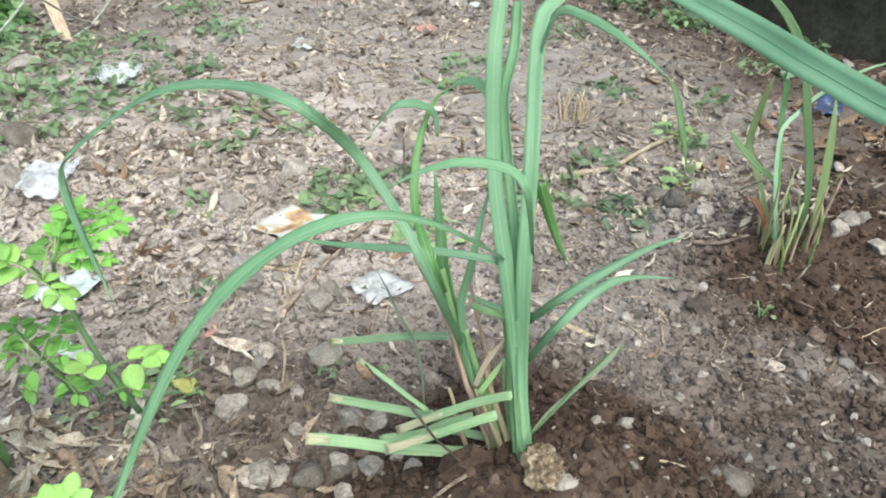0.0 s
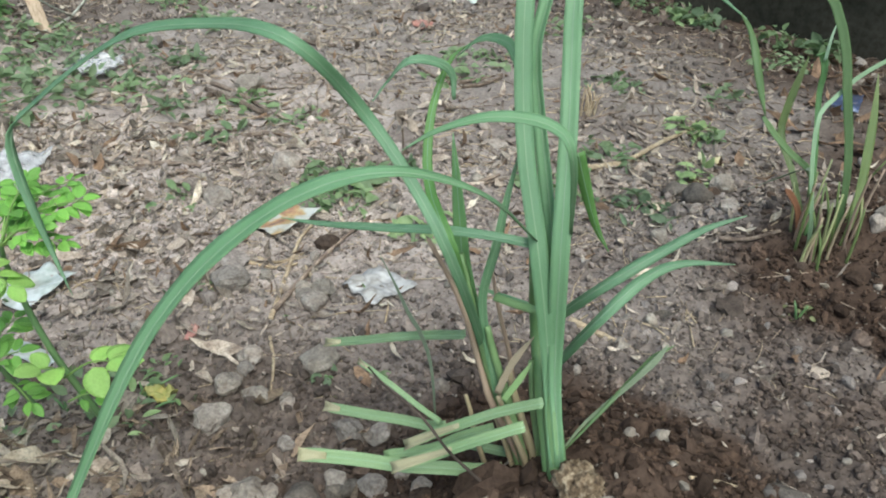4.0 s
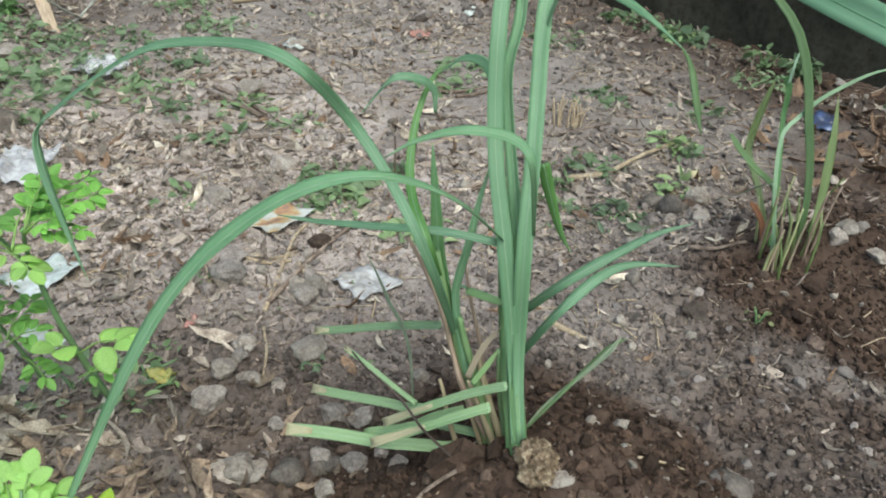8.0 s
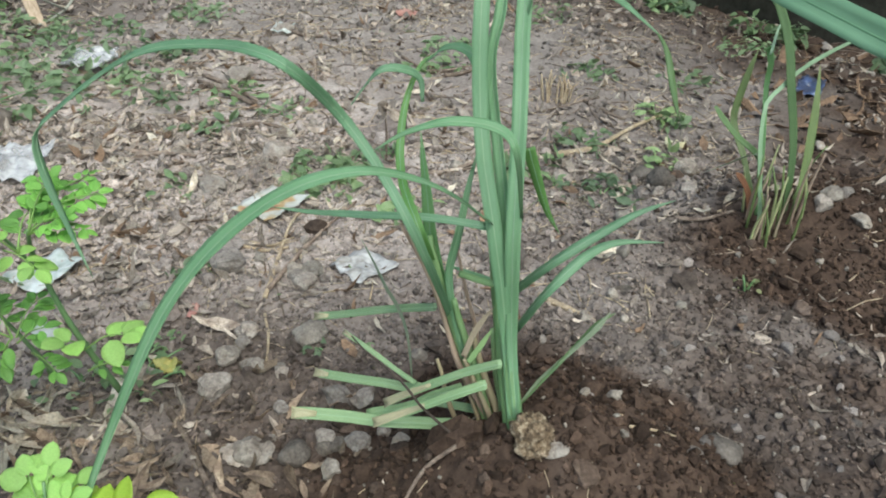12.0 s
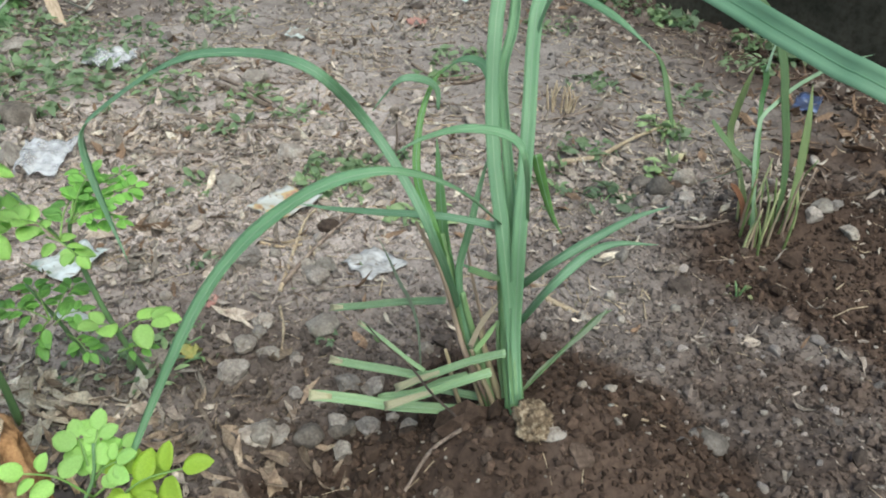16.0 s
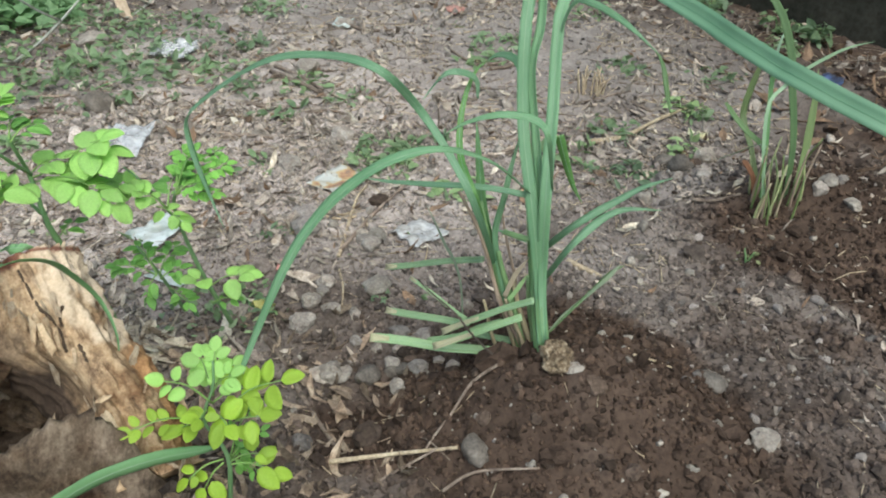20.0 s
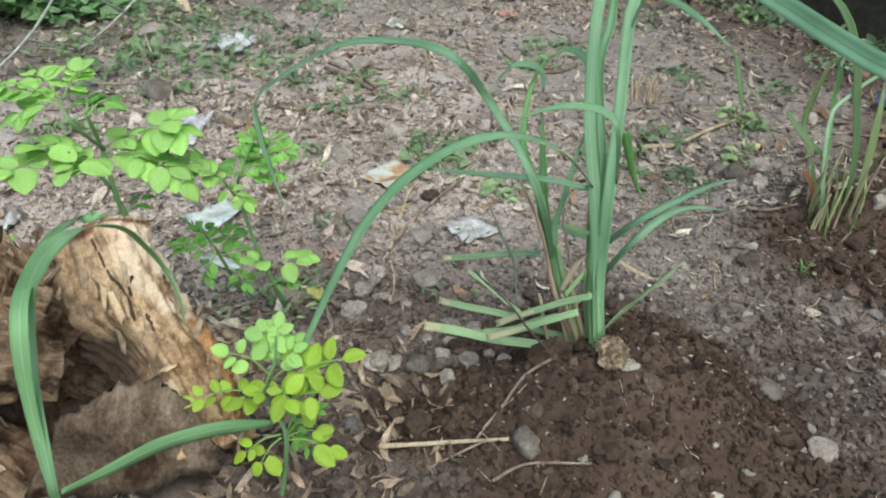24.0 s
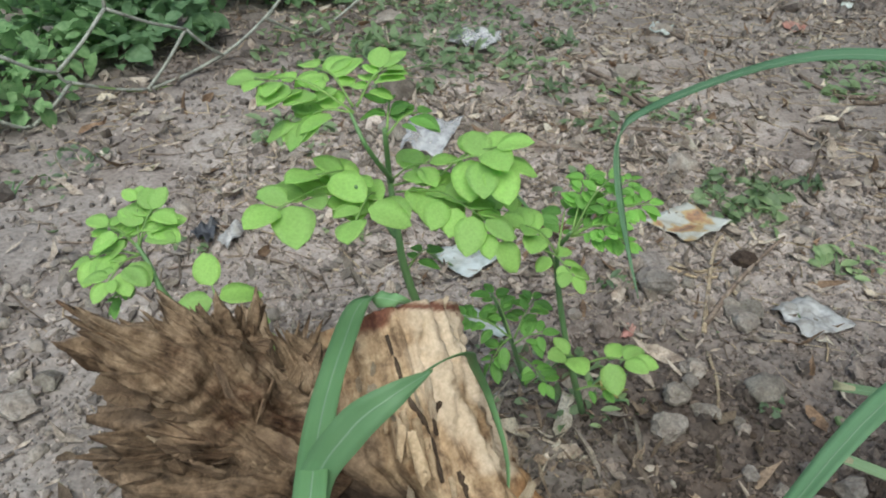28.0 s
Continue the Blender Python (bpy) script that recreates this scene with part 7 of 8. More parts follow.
for k, (p, r, h, c) in enumerate((
    ((-0.770, 2.569, -0.000), 0.07, 0.05, 50), ((-1.298, 3.093, -0.001), 0.12, 0.1, 60), ((-0.936, 2.824, -0.000), 0.07, 0.04, 30), ((-0.739, 1.941, -0.001), 0.05, 0.025, 36), ((-0.474, 1.894, -0.001), 0.05, 0.02, 24),
    ((-0.997, 2.282, -0.001), 0.1, 0.05, 70), ((-0.971, 1.997, -0.000), 0.12, 0.06, 110), ((-1.039, 1.746, -0.000), 0.14, 0.07, 140), ((-1.239, 1.896, -0.001), 0.14, 0.07, 120), ((-1.262, 2.296, -0.001), 0.12, 0.06, 90),
    ((0.025, 2.209, -0.000), 0.05, 0.02, 24), ((0.368, 1.687, -0.000), 0.05, 0.04, 26), ((0.580, 1.872, -0.001), 0.05, 0.03, 30), ((0.235, 1.520, -0.000), 0.05, 0.02, 30), ((-0.178, 1.453, -0.002), 0.05, 0.05, 30),
    ((-0.324, 1.793, -0.001), 0.04, 0.02, 20), ((0.435, 2.157, -0.001), 0.05, 0.03, 26), ((0.740, 3.084, -0.001), 0.08, 0.06, 40), ((0.983, 2.477, -0.001), 0.06, 0.05, 40), ((-0.481, 1.683, -0.000), 0.04, 0.02, 16),
    ((0.606, 1.809, -0.001), 0.02, 0.05, 12), ((-0.166, 1.422, -0.001), 0.05, 0.03, 40), ((0.374, 1.427, 0.006), 0.05, 0.02, 30), ((-0.097, 0.919, 0.001), 0.01, 0.008, 4), ((-0.295, 0.832, -0.000), 0.035, 0.02, 8), ((-0.313, 0.896, -0.001), 0.02, 0.015, 10),
    ((-1.304, 1.042, -0.001), 0.04, 0.03, 22), ((-1.029, 1.328, -0.000), 0.05, 0.03, 40), ((-0.128, 1.501, -0.001), 0.02, 0.03, 12), ((-0.061, 1.583, -0.000), 0.015, 0.03, 10), ((-0.001, 1.312, -0.001), 0.04, 0.015, 16), ((-1.306, 0.894, -0.001), 0.05, 0.02, 14), ((-0.637, 1.815, -0.001), 0.05, 0.03, 24),
    ((-0.383, 0.814, 0.000), 0.05, 0.03, 24), ((-0.317, 0.834, 0.001), 0.045, 0.03, 14), ((-0.937, 0.902, -0.001), 0.02, 0.005, 6), ((-0.737, 1.022, -0.002), 0.03, 0.005, 6), ((-0.319, 1.090, -0.002), 0.012, 0.02, 8), ((-0.752, 2.166, -0.001), 0.07, 0.04, 40), ((0.063, 2.373, -0.001), 0.06, 0.03, 40),
    ((-0.450, 1.376, -0.000), 0.03, 0.01, 8), ((-0.343, 1.064, -0.002), 0.012, 0.02, 4), ((0.525, 1.601, -0.001), 0.03, 0.02, 18), ((0.715, 2.133, -0.001), 0.05, 0.03, 20), ((0.376, 2.774, -0.001), 0.08, 0.04, 30), ((0.803, 2.953, -0.001), 0.06, 0.06, 24),
)):
    weed(p, r * 1.7, h * 0.6, int(c * 1.5), 0.021 if p[1] < 1.2 else 0.033, 100 + k, mat=(WEED, PALEWEED)[k % 3 == 0])
rb = random.Random(3)
for k in range(26):
    f = k / 25
    x = -1.62 - rb.uniform(0.0, 1.1) + 0.33 * max(0, f - 0.3)
    y = 1.15 + 2.0 * f + rb.uniform(-0.1, 0.1)
    far = min(1.0, (-1.5 - x) / 0.5) if x < -1.5 else 0.1
    weed((x, y), rb.uniform(0.14, 0.26), 0.07 + 0.28 * max(0.0, far) * rb.uniform(0.5, 1.1), 480, rb.uniform(0.034, 0.052), 300 + k, "weed_bush", "dense dark green weed bush at the yard's edge", BUSH, 0.4)


rw = random.Random(17)
for k in range(6):
    f = (k + rw.uniform(0.1, 0.9)) / 6
    weed((0.62 + 0.78 * f - 0.05 * rw.random(), 3.28 - 0.98 * f), rw.uniform(0.04, 0.08), rw.uniform(0.03, 0.08), 34, 0.046, 500 + k, "weed", "broad-leaved green weed at the foot of the mossy wall", WEED, 0.34)
for k, p in enumerate(((-0.56, 3.62), (-0.44, 3.68), (-0.34, 3.66), (-0.66, 3.56))):
    weed(p, 0.1, 0.16, 120, 0.05, 520 + k, "weed", "leafy green weed growing by the low wall", (BUSH, WEED)[k % 2], 0.36)


# ---- dry grass stub and dead seedling ----
def stub(at, n, h, r, seed, name, label, mat):
    g = empty(name, (at[0], at[1], ground_at(at[0], at[1])), label, "dry grass")
    rr = random.Random(seed)
    for k in range(n):
        x, y = rr.uniform(-r, r), rr.uniform(-r, r) * 0.6
        part("straw_stem", tube_bm([(x, y, -0.01), (x * 1.2, y, h * 0.5), (x * 1.2 + rr.uniform(-0.2, 0.2) * h, y, h * rr.uniform(0.6, 1.1))], (0.0028, 0.0026, 0.0018), 5, 5), mat, g)
    return g


stub((0.336, 1.951, -0.000), 16, 0.07, 0.035, 5, "dry_grass_stub", "cut stub of dry tan grass stems", STRAW)


weed((0.557, 1.095), 0.022, 0.03, 10, 0.013, 77, "weed", "tiny dull olive weed sprig on dark soil", DULLSPRIG, 0.3)


def old_stump():
    z = ground_at(0.09, 3.27)
    ob = finish("old_stump", fibre_limb([(0.09, 3.27, z - 0.04), (0.085, 3.275, z + 0.05), (0.093, 3.28, z + 0.13)], (0.056, 0.044, 0.034), 30, 30, 0.3, 0.03, 13.0, along=1.5, lump=0.01), DARKWOOD)
    return tagged(ob, "short rotten brown stump on the rubble by the pier", "tree stump")


old_stump()


# ---- what nobody could count: gravel, crumbs, litter, twigs ----
def ball(sub):
    bm = bmesh.new()
    bmesh.ops.create_icosphere(bm, subdivisions=sub, radius=1)
    v = np.array([x.co[:] for x in bm.verts])
    f = np.array([[y.index for y in x.verts] for x in bm.faces])
    bm.free()
    return v, f


def turn_matrices(r, n, tilt=3.2):
    a, b2, c = r.uniform(0, 6.28, n), r.uniform(-tilt, tilt, n), r.uniform(-tilt, tilt, n)
    ca, sa, cb, sb, cc, sc = np.cos(a), np.sin(a), np.cos(b2), np.sin(b2), np.cos(c), np.sin(c)
    z, o = np.zeros(n), np.ones(n)
    A = np.stack([ca, -sa, z, sa, ca, z, z, z, o], -1).reshape(-1, 3, 3)
    B = np.stack([cb, z, sb, z, o, z, -sb, z, cb], -1).reshape(-1, 3, 3)
    C = np.stack([o, z, z, z, cc, -sc, z, sc, cc], -1).reshape(-1, 3, 3)
    return A @ B @ C


def scatter_xy(r, n, x0, x1, y0, y1, weight):
    x, y = r.uniform(x0, x1, n * 4), r.uniform(y0, y1, n * 4)
    keep = r.uniform(0, 1, n * 4) < weight(x, y)
    return x[keep][:n], y[keep][:n]


def outside_stump(x, y):
    return 1 - ((x > -0.46) & (x < -0.26) & (y > 0.31) & (y < 0.56))


def crumbs(name, n, size, sub, mat, label, weight, seed, area, flat=(0.5, 0.95), sink=0.25):
    r = np.random.RandomState(seed)
    v, f = ball(sub)
    x, y = scatter_xy(r, n, *area, lambda a, b2: weight(a, b2) * outside_stump(a, b2))
    n = len(x)
    s = size * np.exp(r.normal(0, 0.42, n))
    P = np.repeat(v[None], n, 0)
    P = P * (1 + r.uniform(-0.38, 0.38, (n, len(v), 1)))
    P = P * np.stack([r.uniform(0.8, 1.35, n), r.uniform(0.75, 1.1, n), r.uniform(*flat, n)], -1)[:, None, :]
    P = np.einsum("nij,nvj->nvi", turn_matrices(r, n, 1.2), P) * s[:, None, None]
    P = P + np.stack([x, y, ground_z(x, y) + s * (0.6 - sink)], -1)[:, None, :]
    F = f[None] + (np.arange(n) * len(v))[:, None, None]
    ob = bulk(name, P.reshape(-1, 3), F.reshape(-1, 3), mat, sub > 1 and mat is not CLOD)
    at = ob.data.attributes.new("damp", "FLOAT", "POINT")
    at.data.foreach_set("value", np.repeat(damp(x, y), len(v)))
    at = ob.data.attributes.new("pale_ground", "FLOAT", "POINT")
    at.data.foreach_set("value", np.repeat(paler(x, y), len(v)))
    return tagged(ob, label, "gravel", kind="stuff")


dry = lambda x, y: (1 - 0.85 * damp(x, y)) * (0.35 + 0.65 * vnoise(x * 5, y * 5, 21))
wet = lambda x, y: damp(x, y)
near = (-1.1, 1.3, 0.1, 1.7)
crumbs("soil_crumbs", 16000, 0.0026, 1, CLOD, "small dry soil crumbs all over the yard", dry, 1, near, (0.5, 0.9), 0.2)
crumbs("soil_clods", 950, 0.0052, 2, CLOD, "grey-brown earth clods on dry soil", dry, 2, near, (0.5, 0.9), 0.25)
crumbs("damp_crumbs", 26000, 0.0031, 1, CLOD, "dark crumbs of freshly dug soil", wet, 3, (-0.5, 1.35, 0.2, 1.6), (0.5, 0.95), 0.15)
crumbs("damp_clods", 1300, 0.0058, 2, CLOD, "dark clods of freshly dug soil", lambda x, y: wet(x, y) * (0.25 + 0.75 * vnoise(x * 6, y * 6, 27)) * (1 - 0.75 * hump(x, y, 0.2, 0.58, 0.25, 0.2)), 4, (-0.5, 1.35, 0.2, 1.6), (0.5, 0.95), 0.25)
crumbs("grit", 26000, 0.0015, 1, CLOD, "fine grit over the whole yard", lambda x, y: 0.35 + 0.65 * vnoise(x * 7, y * 7, 23), 10, (-0.9, 1.0, 0.35, 1.45), (0.5, 0.9), 0.2)
crumbs("pale_bits", 1300, 0.0016, 1, STONE, "small tan bits in the dug soil", wet, 24, (-0.2, 1.0, 0.35, 1.2), (0.4, 0.8), 0.2)
crumbs("gravel", 380, 0.0045, 2, STONE, "small tan gravel on the soil", lambda x, y: dry(x, y) * 0.9 + 0.06, 5, near)
crumbs("pale_gravel", 240, 0.0042, 2, PALE_STONE, "small pale stones among the soil", lambda x, y: dry(x, y) * 0.9 + 0.06, 6, near)
far_area = (-2.0, 1.5, 1.5, 4.0)
crumbs("far_clods", 6500, 0.0052, 1, CLOD, "clods and crumbs over the farther yard", lambda x, y: np.clip(1.6 * vnoise(x * 4, y * 4, 3) * vnoise(x * 11, y * 11, 13) + 0.12, 0, 1), 7, far_area, (0.5, 0.9), 0.2)
crumbs("far_gravel", 260, 0.008, 2, PALE_STONE, "pale stones over the farther yard", lambda x, y: 0.3 + 0.6 * vnoise(x * 3, y * 3, 5), 8, far_area, (0.5, 0.9), 0.3)
crumbs("side_clods", 2500, 0.0055, 1, CLOD, "clods beside the stump", lambda x, y: 1.0 + 0 * x, 9, (-1.9, -0.9, 0.2, 1.7), (0.5, 0.9), 0.25)
crumbs("rubble", 700, 0.013, 2, CLOD, "heaped earth and rubble at the wall's foot", lambda x, y: np.clip(1.5 * hump(x, y, -0.02, 3.48, 0.45, 0.25) + 0.25 * hump(x, y, 0.6, 3.1, 0.6, 0.25), 0, 1), 61, (-0.8, 1.4, 2.7, 3.85), (0.5, 0.9), 0.25)


def loose(name, n, sizes, mat, label, category, group, weight, seed, area, flat=(0.5, 0.85), sink=0.3):
    """Single clods and stones, each a thing, on a few shared shapes."""
    meshes = []
    for k in range(8):
        me = bpy.data.meshes.new(name)
        bm = lump_bm(seed * 11 + k, 2 + (k % 2), 8 + k % 4, 0.62 + 0.04 * k)
        wide = 0.85 + 0.07 * k
        for v in bm.verts:
            v.co.x *= wide
        bm.to_mesh(me)
        bm.free()
        me.polygons.foreach_set("use_smooth", [False] * len(me.polygons))
        me.materials.append(mat)
        meshes.append(me)
    r = random.Random(seed)
    k = 0
    while k < n:
        x, y = r.uniform(area[0], area[1]), r.uniform(area[2], area[3])
        if r.random() > float(weight(x, y)) * float(outside_stump(x, y)):
            continue
        s = sizes[0] + (sizes[1] - sizes[0]) * r.random() ** 2
        ob = new(name, meshes[k % 8])
        ob.matrix_world = Matrix.Translation((x, y, ground_at(x, y) + s * (0.55 - sink))) @ ground_rot(x, y) @ Euler((r.uniform(-0.6, 0.6), r.uniform(-0.6, 0.6), r.uniform(0, 6.28))).to_matrix().to_4x4() @ Matrix.Scale(s, 4)
        tagged(ob, label, category, group)
        k += 1


loose("earth_clod", 90, (0.004, 0.0105), CLOD, "grey-brown lump of dry earth on soil", "clod", "earth clods", dry, 31, (-0.9, 1.1, 0.35, 1.6))
loose("earth_clod", 70, (0.004, 0.0105), DARK_CLOD, "dark lump of freshly dug damp earth", "clod", "damp earth clods", lambda x, y: wet(x, y) * (0.2 + 0.8 * vnoise(x * 6, y * 6, 27)) * (1 - 0.75 * hump(x, y, 0.2, 0.58, 0.25, 0.2)), 32, (-0.25, 1.3, 0.35, 1.3))
loose("earth_clod", 55, (0.006, 0.017), DARK_CLOD, "large dark lump of freshly dug earth", "clod", "damp earth clods", lambda x, y: float(y > 1.2 - 0.96 * (x - 0.4)) * (0.3 + 0.7 * float(vnoise(x * 6, y * 6, 29))), 37, (0.42, 1.15, 0.95, 1.75))
loose("earth_clod", 50, (0.004, 0.011), CLOD, "grey-brown lump of earth between the mound and the dug soil", "clod", "earth clods", lambda x, y: float(hump(x, y, 0.48, 0.94, 0.16, 0.08)) + 0.7 * float(hump(x, y, 0.6, 0.75, 0.16, 0.16)), 38, (0.25, 0.85, 0.5, 1.1))
loose("stone", 40, (0.005, 0.014), PALE_STONE, "small pale stone lying on dry soil", "stone", "stones on the soil", dry, 33, (-1.1, 1.0, 0.4, 2.4), (0.35, 0.6), 0.25)
loose("stone", 40, (0.005, 0.012), STONE, "small rough tan stone lying on soil", "stone", "stones on the soil", dry, 34, (-1.0, 1.0, 0.4, 2.0))
loose("stone", 20, (0.006, 0.015), PALE_STONE, "small pale stone lying beside the stump", "stone", "stones on the soil", dry, 35, (-1.05, -0.52, 0.35, 0.95), (0.4, 0.7), 0.25)


def flakes(name, n, size, mat, label, weight, seed, area):
    """Curled bits of dead leaf: pointed outlines with a fold, and thickness."""
    r = np.random.RandomState(seed)
    x, y = scatter_xy(r, n, *area, lambda a, b2: weight(a, b2) * outside_stump(a, b2))
    n = len(x)
    u = np.array([[0, -1], [0.42, -0.4], [0.5, 0.2], [0.2, 0.8], [0, 1.05], [-0.3, 0.7], [-0.5, 0.1], [-0.4, -0.5], [0, 0]])
    s = size * np.exp(np.clip(r.normal(0, 0.55, n), -1.2, 0.75))
    P = np.zeros((n, 9, 3))
    P[:, :, :2] = u[None] * (1 + r.uniform(-0.35, 0.35, (n, 9, 2)))
    P[:, :, 0] *= r.uniform(0.3, 1.15, n)[:, None]
    P[:, :, 1] *= r.uniform(0.9, 1.7, n)[:, None]
    P[:, :, 2] = P[:, :, 0] ** 2 * r.uniform(-0.4, 1.3, n)[:, None] + P[:, :, 1] ** 2 * r.uniform(-0.2, 0.45, n)[:, None] + r.uniform(-0.08, 0.08, (n, 9))
    Q = P.copy()
    Q[:, :, 2] -= 0.05
    P = np.concatenate([P, Q], 1)
    P = np.einsum("nij,nvj->nvi", turn_matrices(r, n, 0.8), P) * s[:, None, None]
    P = P + np.stack([x, y, ground_z(x, y) + 0.0035 + 0.2 * s], -1)[:, None, :]
    f = [(8, i, (i + 1) % 8) for i in range(8)] + [(17, 9 + (i + 1) % 8, 9 + i) for i in range(8)]
    f += [(i, 9 + i, 9 + (i + 1) % 8) for i in range(8)] + [(i, 9 + (i + 1) % 8, (i + 1) % 8) for i in range(8)]
    F = np.array(f)[None] + (np.arange(n) * 18)[:, None, None]
    ob = bulk(name, P.reshape(-1, 3), F.reshape(-1, 3), mat)
    return tagged(ob, label, "leaf litter", kind="stuff")


litter_w = lambda x, y: np.clip((0.15 + 0.85 * vnoise(x * 3.3, y * 3.3, 31)) * (1 - 0.9 * damp(x, y)) * np.clip((y - 0.35) * 1.1, 0.15, 1), 0, 1)
flakes("leaf_litter", 4600, 0.0058, LITTER, "bits of dead brown leaves over the soil", litter_w, 11, near)
patchy = lambda x, y: np.clip(2.4 * vnoise(x * 3.2, y * 3.2, 33) * vnoise(x * 9, y * 9, 35) + 0.08, 0, 1) * (1 - 0.8 * damp(x, y))
flakes("far_litter", 6000, 0.0088, LITTER, "dead leaves over the farther yard", patchy, 12, (-1.9, 1.4, 1.5, 4.0))
flakes("side_litter", 1500, 0.0098, LITTER, "dead leaves beside the stump", lambda x, y: 0.2 + 0.8 * vnoise(x * 3, y * 3, 33), 13, (-1.8, -0.2, 0.12, 1.6))
PALE_LITTER = earthy("pale_leaf_litter", (0.66, 0.6, 0.5), (0.52, 0.45, 0.36), (0.36, 0.29, 0.22), 40, 300, 0.35, 0.8)
BROWN_LITTER = earthy("brown_leaf_litter", (0.3, 0.2, 0.13), (0.2, 0.13, 0.085), (0.12, 0.08, 0.055), 40, 300, 0.35, 0.8)
flakes("pale_litter", 900, 0.0085, PALE_LITTER, "pale dry leaf scraps over the yard", patchy, 19, (-1.6, 1.3, 0.95, 3.6))
flakes("wall_leaves", 260, 0.014, BROWN_LITTER, "brown dead leaves on the dark soil near the mossy wall", lambda x, y: np.clip(1.2 * hump(x, y, 1.1, 1.95, 0.35, 0.5), 0, 1), 66, (0.75, 1.5, 1.3, 2.6))
flakes("brown_litter", 900, 0.0088, BROWN_LITTER, "brown dead leaf scraps over the yard", patchy, 20, (-1.6, 1.3, 0.85, 3.6))
flakes("green_litter", 110, 0.0075, WEED, "tiny green sprouts and leaf bits on the soil", lambda x, y: np.clip(vnoise(x * 4, y * 4, 41) * 2 - 0.9, 0, 1) * (1 - damp(x, y)), 14, (-1.3, 1.2, 0.6, 3.4))


def twiglets(name, n, length, rad, mat, label, weight, seed, area):
    r = np.random.RandomState(seed)
    x, y = scatter_xy(r, n, *area, lambda a, b2: weight(a, b2) * outside_stump(a, b2))
    n = len(x)
    L = length * np.exp(r.normal(0, 0.5, n))
    ang = r.uniform(0, 6.28, n)
    bend = r.uniform(-0.25, 0.25, n)
    V = []
    for t in (-0.5, -0.17, 0.17, 0.5):
        px = x + np.cos(ang) * L * t - np.sin(ang) * L * bend * (0.25 - t * t)
        py = y + np.sin(ang) * L * t + np.cos(ang) * L * bend * (0.25 - t * t)
        pz = ground_z(px, py) + rad * 1.6
        rr = rad * (1.1 - 0.7 * (t + 0.5))
        for k in range(4):
            c, s = math.cos(k * 1.5708), math.sin(k * 1.5708)
            V.append(np.stack([px - np.sin(ang) * rr * c, py + np.cos(ang) * rr * c, pz + rr * s], -1))
    V = np.stack(V, 1)
    f = []
    for i in range(3):
        for k in range(4):
            a, b2 = i * 4 + k, i * 4 + (k + 1) % 4
            f.append((a, b2, b2 + 4, a + 4))
    f += [(3, 2, 1, 0), (12, 13, 14, 15)]
    F = np.array(f)[None] + (np.arange(n) * 16)[:, None, None]
    ob = bulk(name, V.reshape(-1, 3), F.reshape(-1, 4), mat, True)
    return tagged(ob, label, "twigs", kind="stuff")


twiglets("twigs", 800, 0.045, 0.0011, TWIG, "short dead twigs over the soil", litter_w, 15, near)
twiglets("straws", 950, 0.032, 0.0009, STRAW, "bits of pale straw over the soil", litter_w, 16, near)
twiglets("far_twigs", 1100, 0.075, 0.0019, TWIG, "dead twigs over the farther yard", lambda x, y: 0.2 + 0.8 * vnoise(x * 3, y * 3, 33), 17, far_area)
twiglets("far_straws", 1700, 0.06, 0.0014, STRAW, "bits of pale straw over the farther yard", patchy, 21, (-1.7, 1.3, 1.0, 3.6))
twiglets("side_twigs", 170, 0.05, 0.002, TWIG, "dead twigs beside the stump", lambda x, y: 0.3 + 0.7 * vnoise(x * 4, y * 4, 37), 25, (-1.3, -0.45, 0.3, 1.2))
twiglets("rootlets", 90, 0.04, 0.0008, STRAW, "fine rootlets in the dug soil", wet, 18, near)


# ---- single dead leaves lying on top ----
def dead_leaf_mesh(seed):
    r = random.Random(seed)
    bm = bmesh.new()
    n = 8
    rows = {}
    curl, cup = r.uniform(0.1, 0.5), r.uniform(0.2, 0.9)
    for s in (0, 1):
        for i in range(n + 1):
            f = i / n
            w = 0.42 * math.sin(math.pi * min(1, f * 0.96 + 0.02)) ** 0.8
            for j in range(5):
                u = j / 2 - 1
                ww = w * (1 + 0.35 * noise.noise(Vector((i * 0.9, u * 2, seed))))
                z = cup * (u * ww) ** 2 + curl * (f - 0.5) ** 2 + 0.06 * noise.noise(Vector((f * 4, u * 2, seed + 9)))
                rows[s, i, j] = bm.verts.new((u * ww, f - 0.5, z + 0.02 - 0.022 * s))
    for s in (0, 1):
        for i in range(n):
            for j in range(4):
                q = (rows[s, i, j], rows[s, i, j + 1], rows[s, i + 1, j + 1], rows[s, i + 1, j])
                bm.faces.new(q if s == 0 else q[::-1])
    for i in range(n):
        bm.faces.new((rows[0, i, 0], rows[0, i + 1, 0], rows[1, i + 1, 0], rows[1, i, 0]))
        bm.faces.new((rows[0, i, 4], rows[1, i, 4], rows[1, i + 1, 4], rows[0, i + 1, 4]))
    me = bpy.data.meshes.new("dry_leaf")
    bm.to_mesh(me)
    bm.free()
    me.polygons.foreach_set("use_smooth", [True] * len(me.polygons))
    me.materials.append(LITTER)
    return me


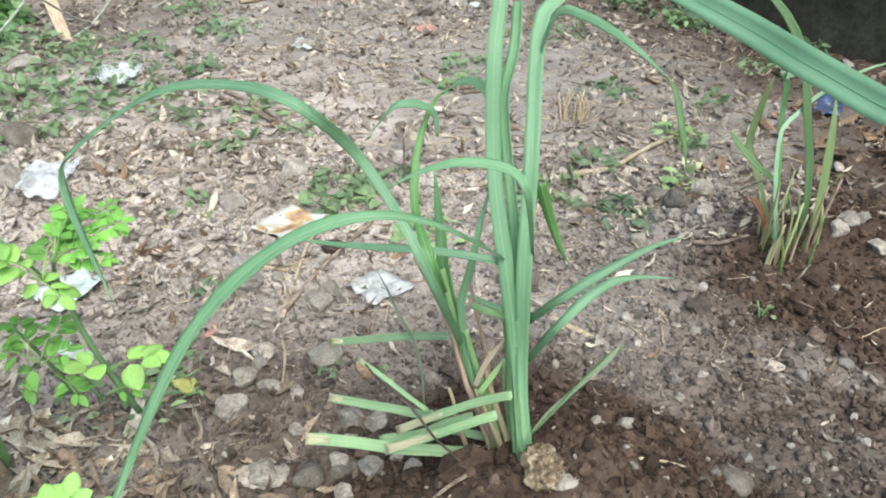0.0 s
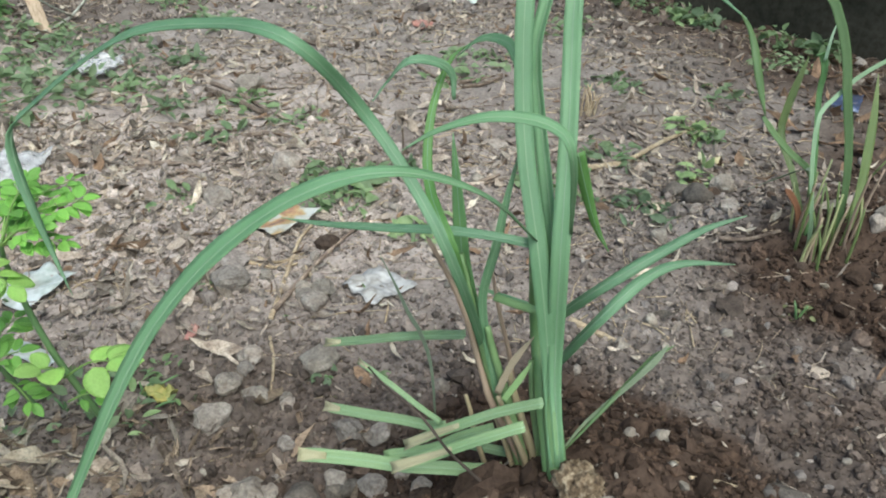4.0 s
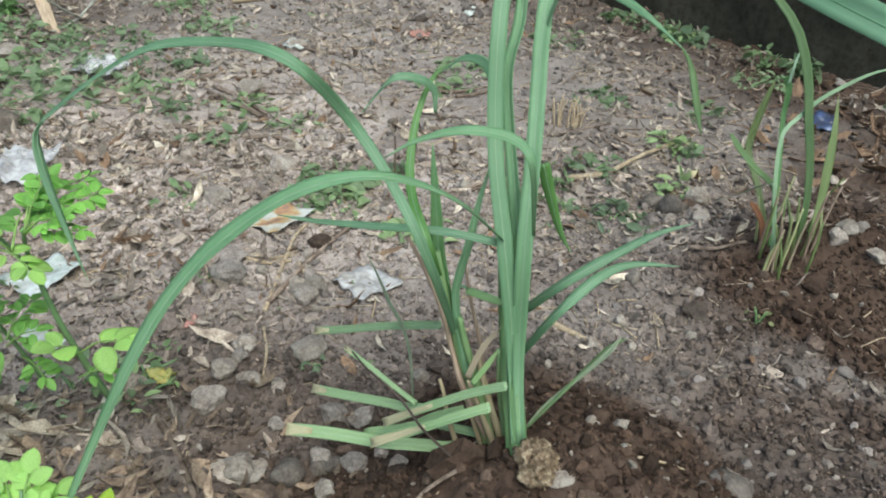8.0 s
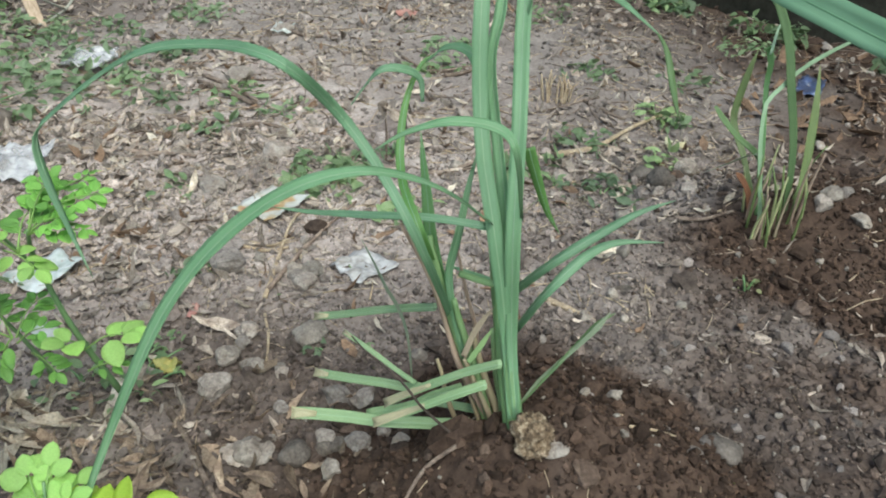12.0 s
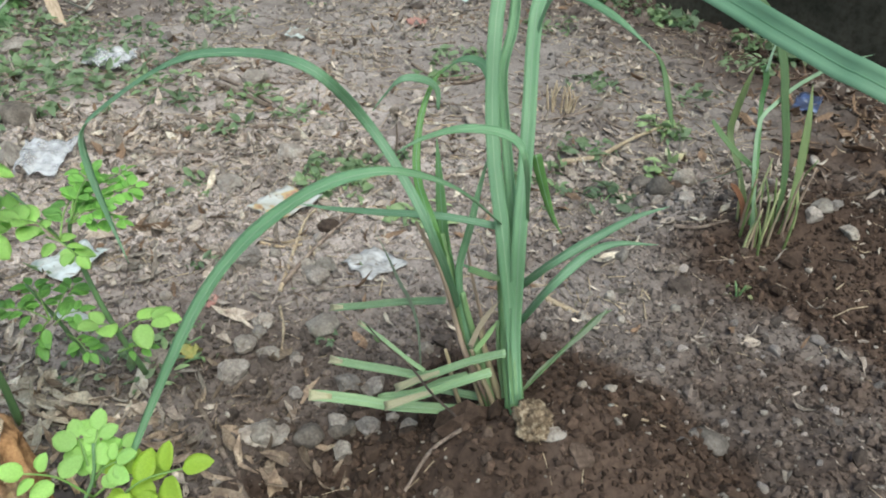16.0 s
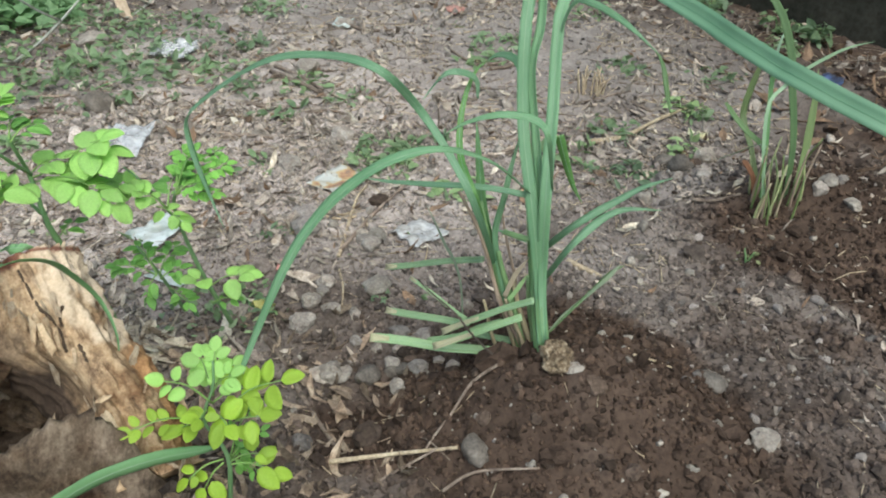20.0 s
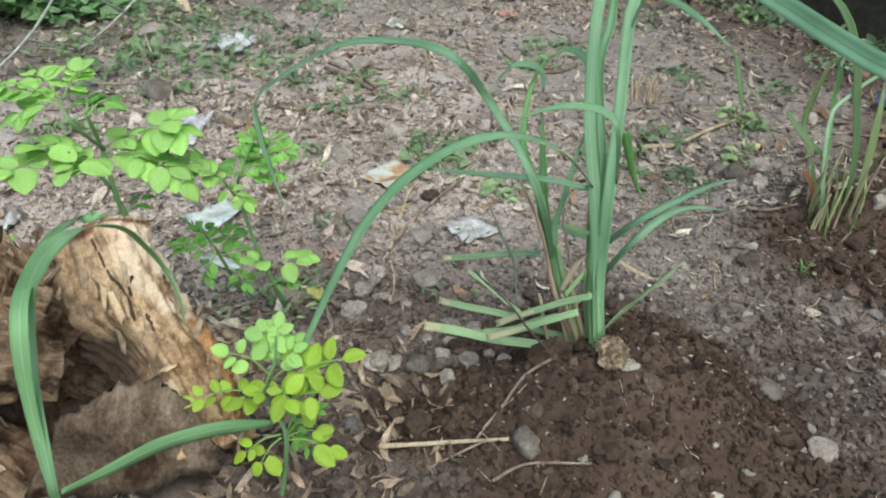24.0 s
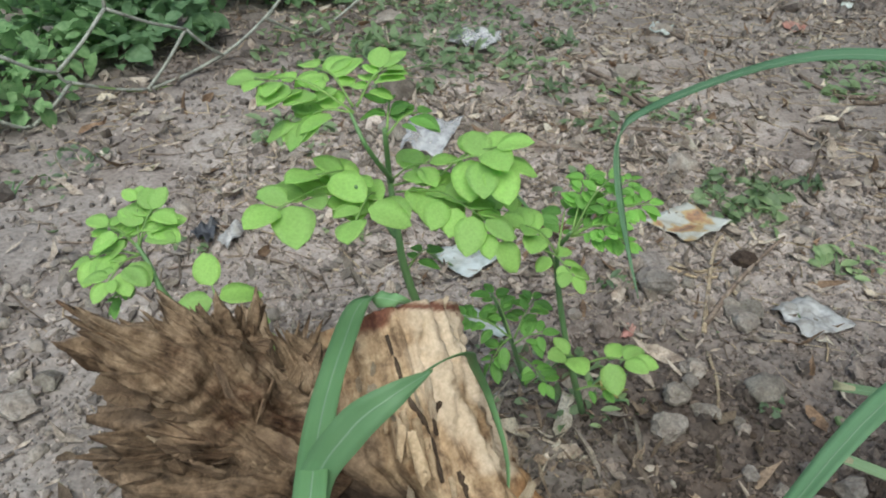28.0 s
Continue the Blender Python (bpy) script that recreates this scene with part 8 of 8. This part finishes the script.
DEAD = [dead_leaf_mesh(k) for k in range(7)]
rl = random.Random(21)
count = 0
while count < 130:
    x, y = rl.uniform(-1.2, 1.1), rl.uniform(0.6, 2.6)
    if rl.random() > float(litter_w(x, y)) * 1.2 or not outside_stump(x, y):
        continue
    ob = new("dry_leaf", DEAD[count % 7])
    s = rl.uniform(0.014, 0.036)
    ob.matrix_world = Matrix.Translation((x, y, ground_at(x, y) + 0.003)) @ ground_rot(x, y) @ Euler((rl.uniform(-0.3, 0.3), rl.uniform(-0.3, 0.3), rl.uniform(0, 6.28))).to_matrix().to_4x4() @ Matrix.Scale(s, 4)
    tagged(ob, "curled dead brown leaf lying on dry soil", "dry leaf", "dead leaves on the soil")
    count += 1


WOODBITS = earthy("wood_bits", (0.4, 0.32, 0.24), (0.27, 0.2, 0.145), (0.14, 0.1, 0.075), 40, 300, 0.5, 0.85)
flakes("stump_litter", 1100, 0.009, WOODBITS, "brown wood chips and dead leaves round the stump", lambda x, y: np.clip(hump(x, y, -0.34, 0.42, 0.3, 0.34) * 1.3 - 0.1, 0, 1), 51, (-0.8, 0.0, 0.08, 0.85))
flakes("tan_scraps", 170, 0.0115, PALE_LITTER, "tan leaf and wood scraps between seedling and stump", lambda x, y: np.clip(1.2 * hump(x, y, -0.42, 0.75, 0.1, 0.08), 0, 1), 71, (-0.65, -0.2, 0.55, 0.95))
flakes("stump_leaves", 260, 0.014, LITTER, "dead leaves heaped round the stump", lambda x, y: np.clip(hump(x, y, -0.46, 0.3, 0.26, 0.26) * 1.3 - 0.15, 0, 1), 52, (-0.9, -0.16, 0.05, 0.62))


def dead_seedling():
    p = (-0.066, 1.570, -0.001)
    g = empty("withered_seedling", (p[0], p[1], ground_at(p[0], p[1])), "small withered seedling with pale curled leaves on soil", "seedling")
    part("stem", tube_bm([(0, 0, -0.01), (0.003, 0.002, 0.05), (0.001, 0, 0.1), (0.006, 0.002, 0.125)], (0.003, 0.0026, 0.002, 0.0012), 10, 6, 0.15), TWIG, g)
    r = random.Random(2)
    for k in range(7):
        ob = new("leaf", DEAD[k])
        ob.parent = g
        ob.matrix_basis = Matrix.Translation((r.uniform(-0.02, 0.02), r.uniform(-0.01, 0.01), 0.09 + r.uniform(0, 0.04))) @ Euler((r.uniform(-1, 1), r.uniform(-1, 1), r.uniform(0, 6))).to_matrix().to_4x4() @ Matrix.Scale(0.028, 4)


dead_seedling()
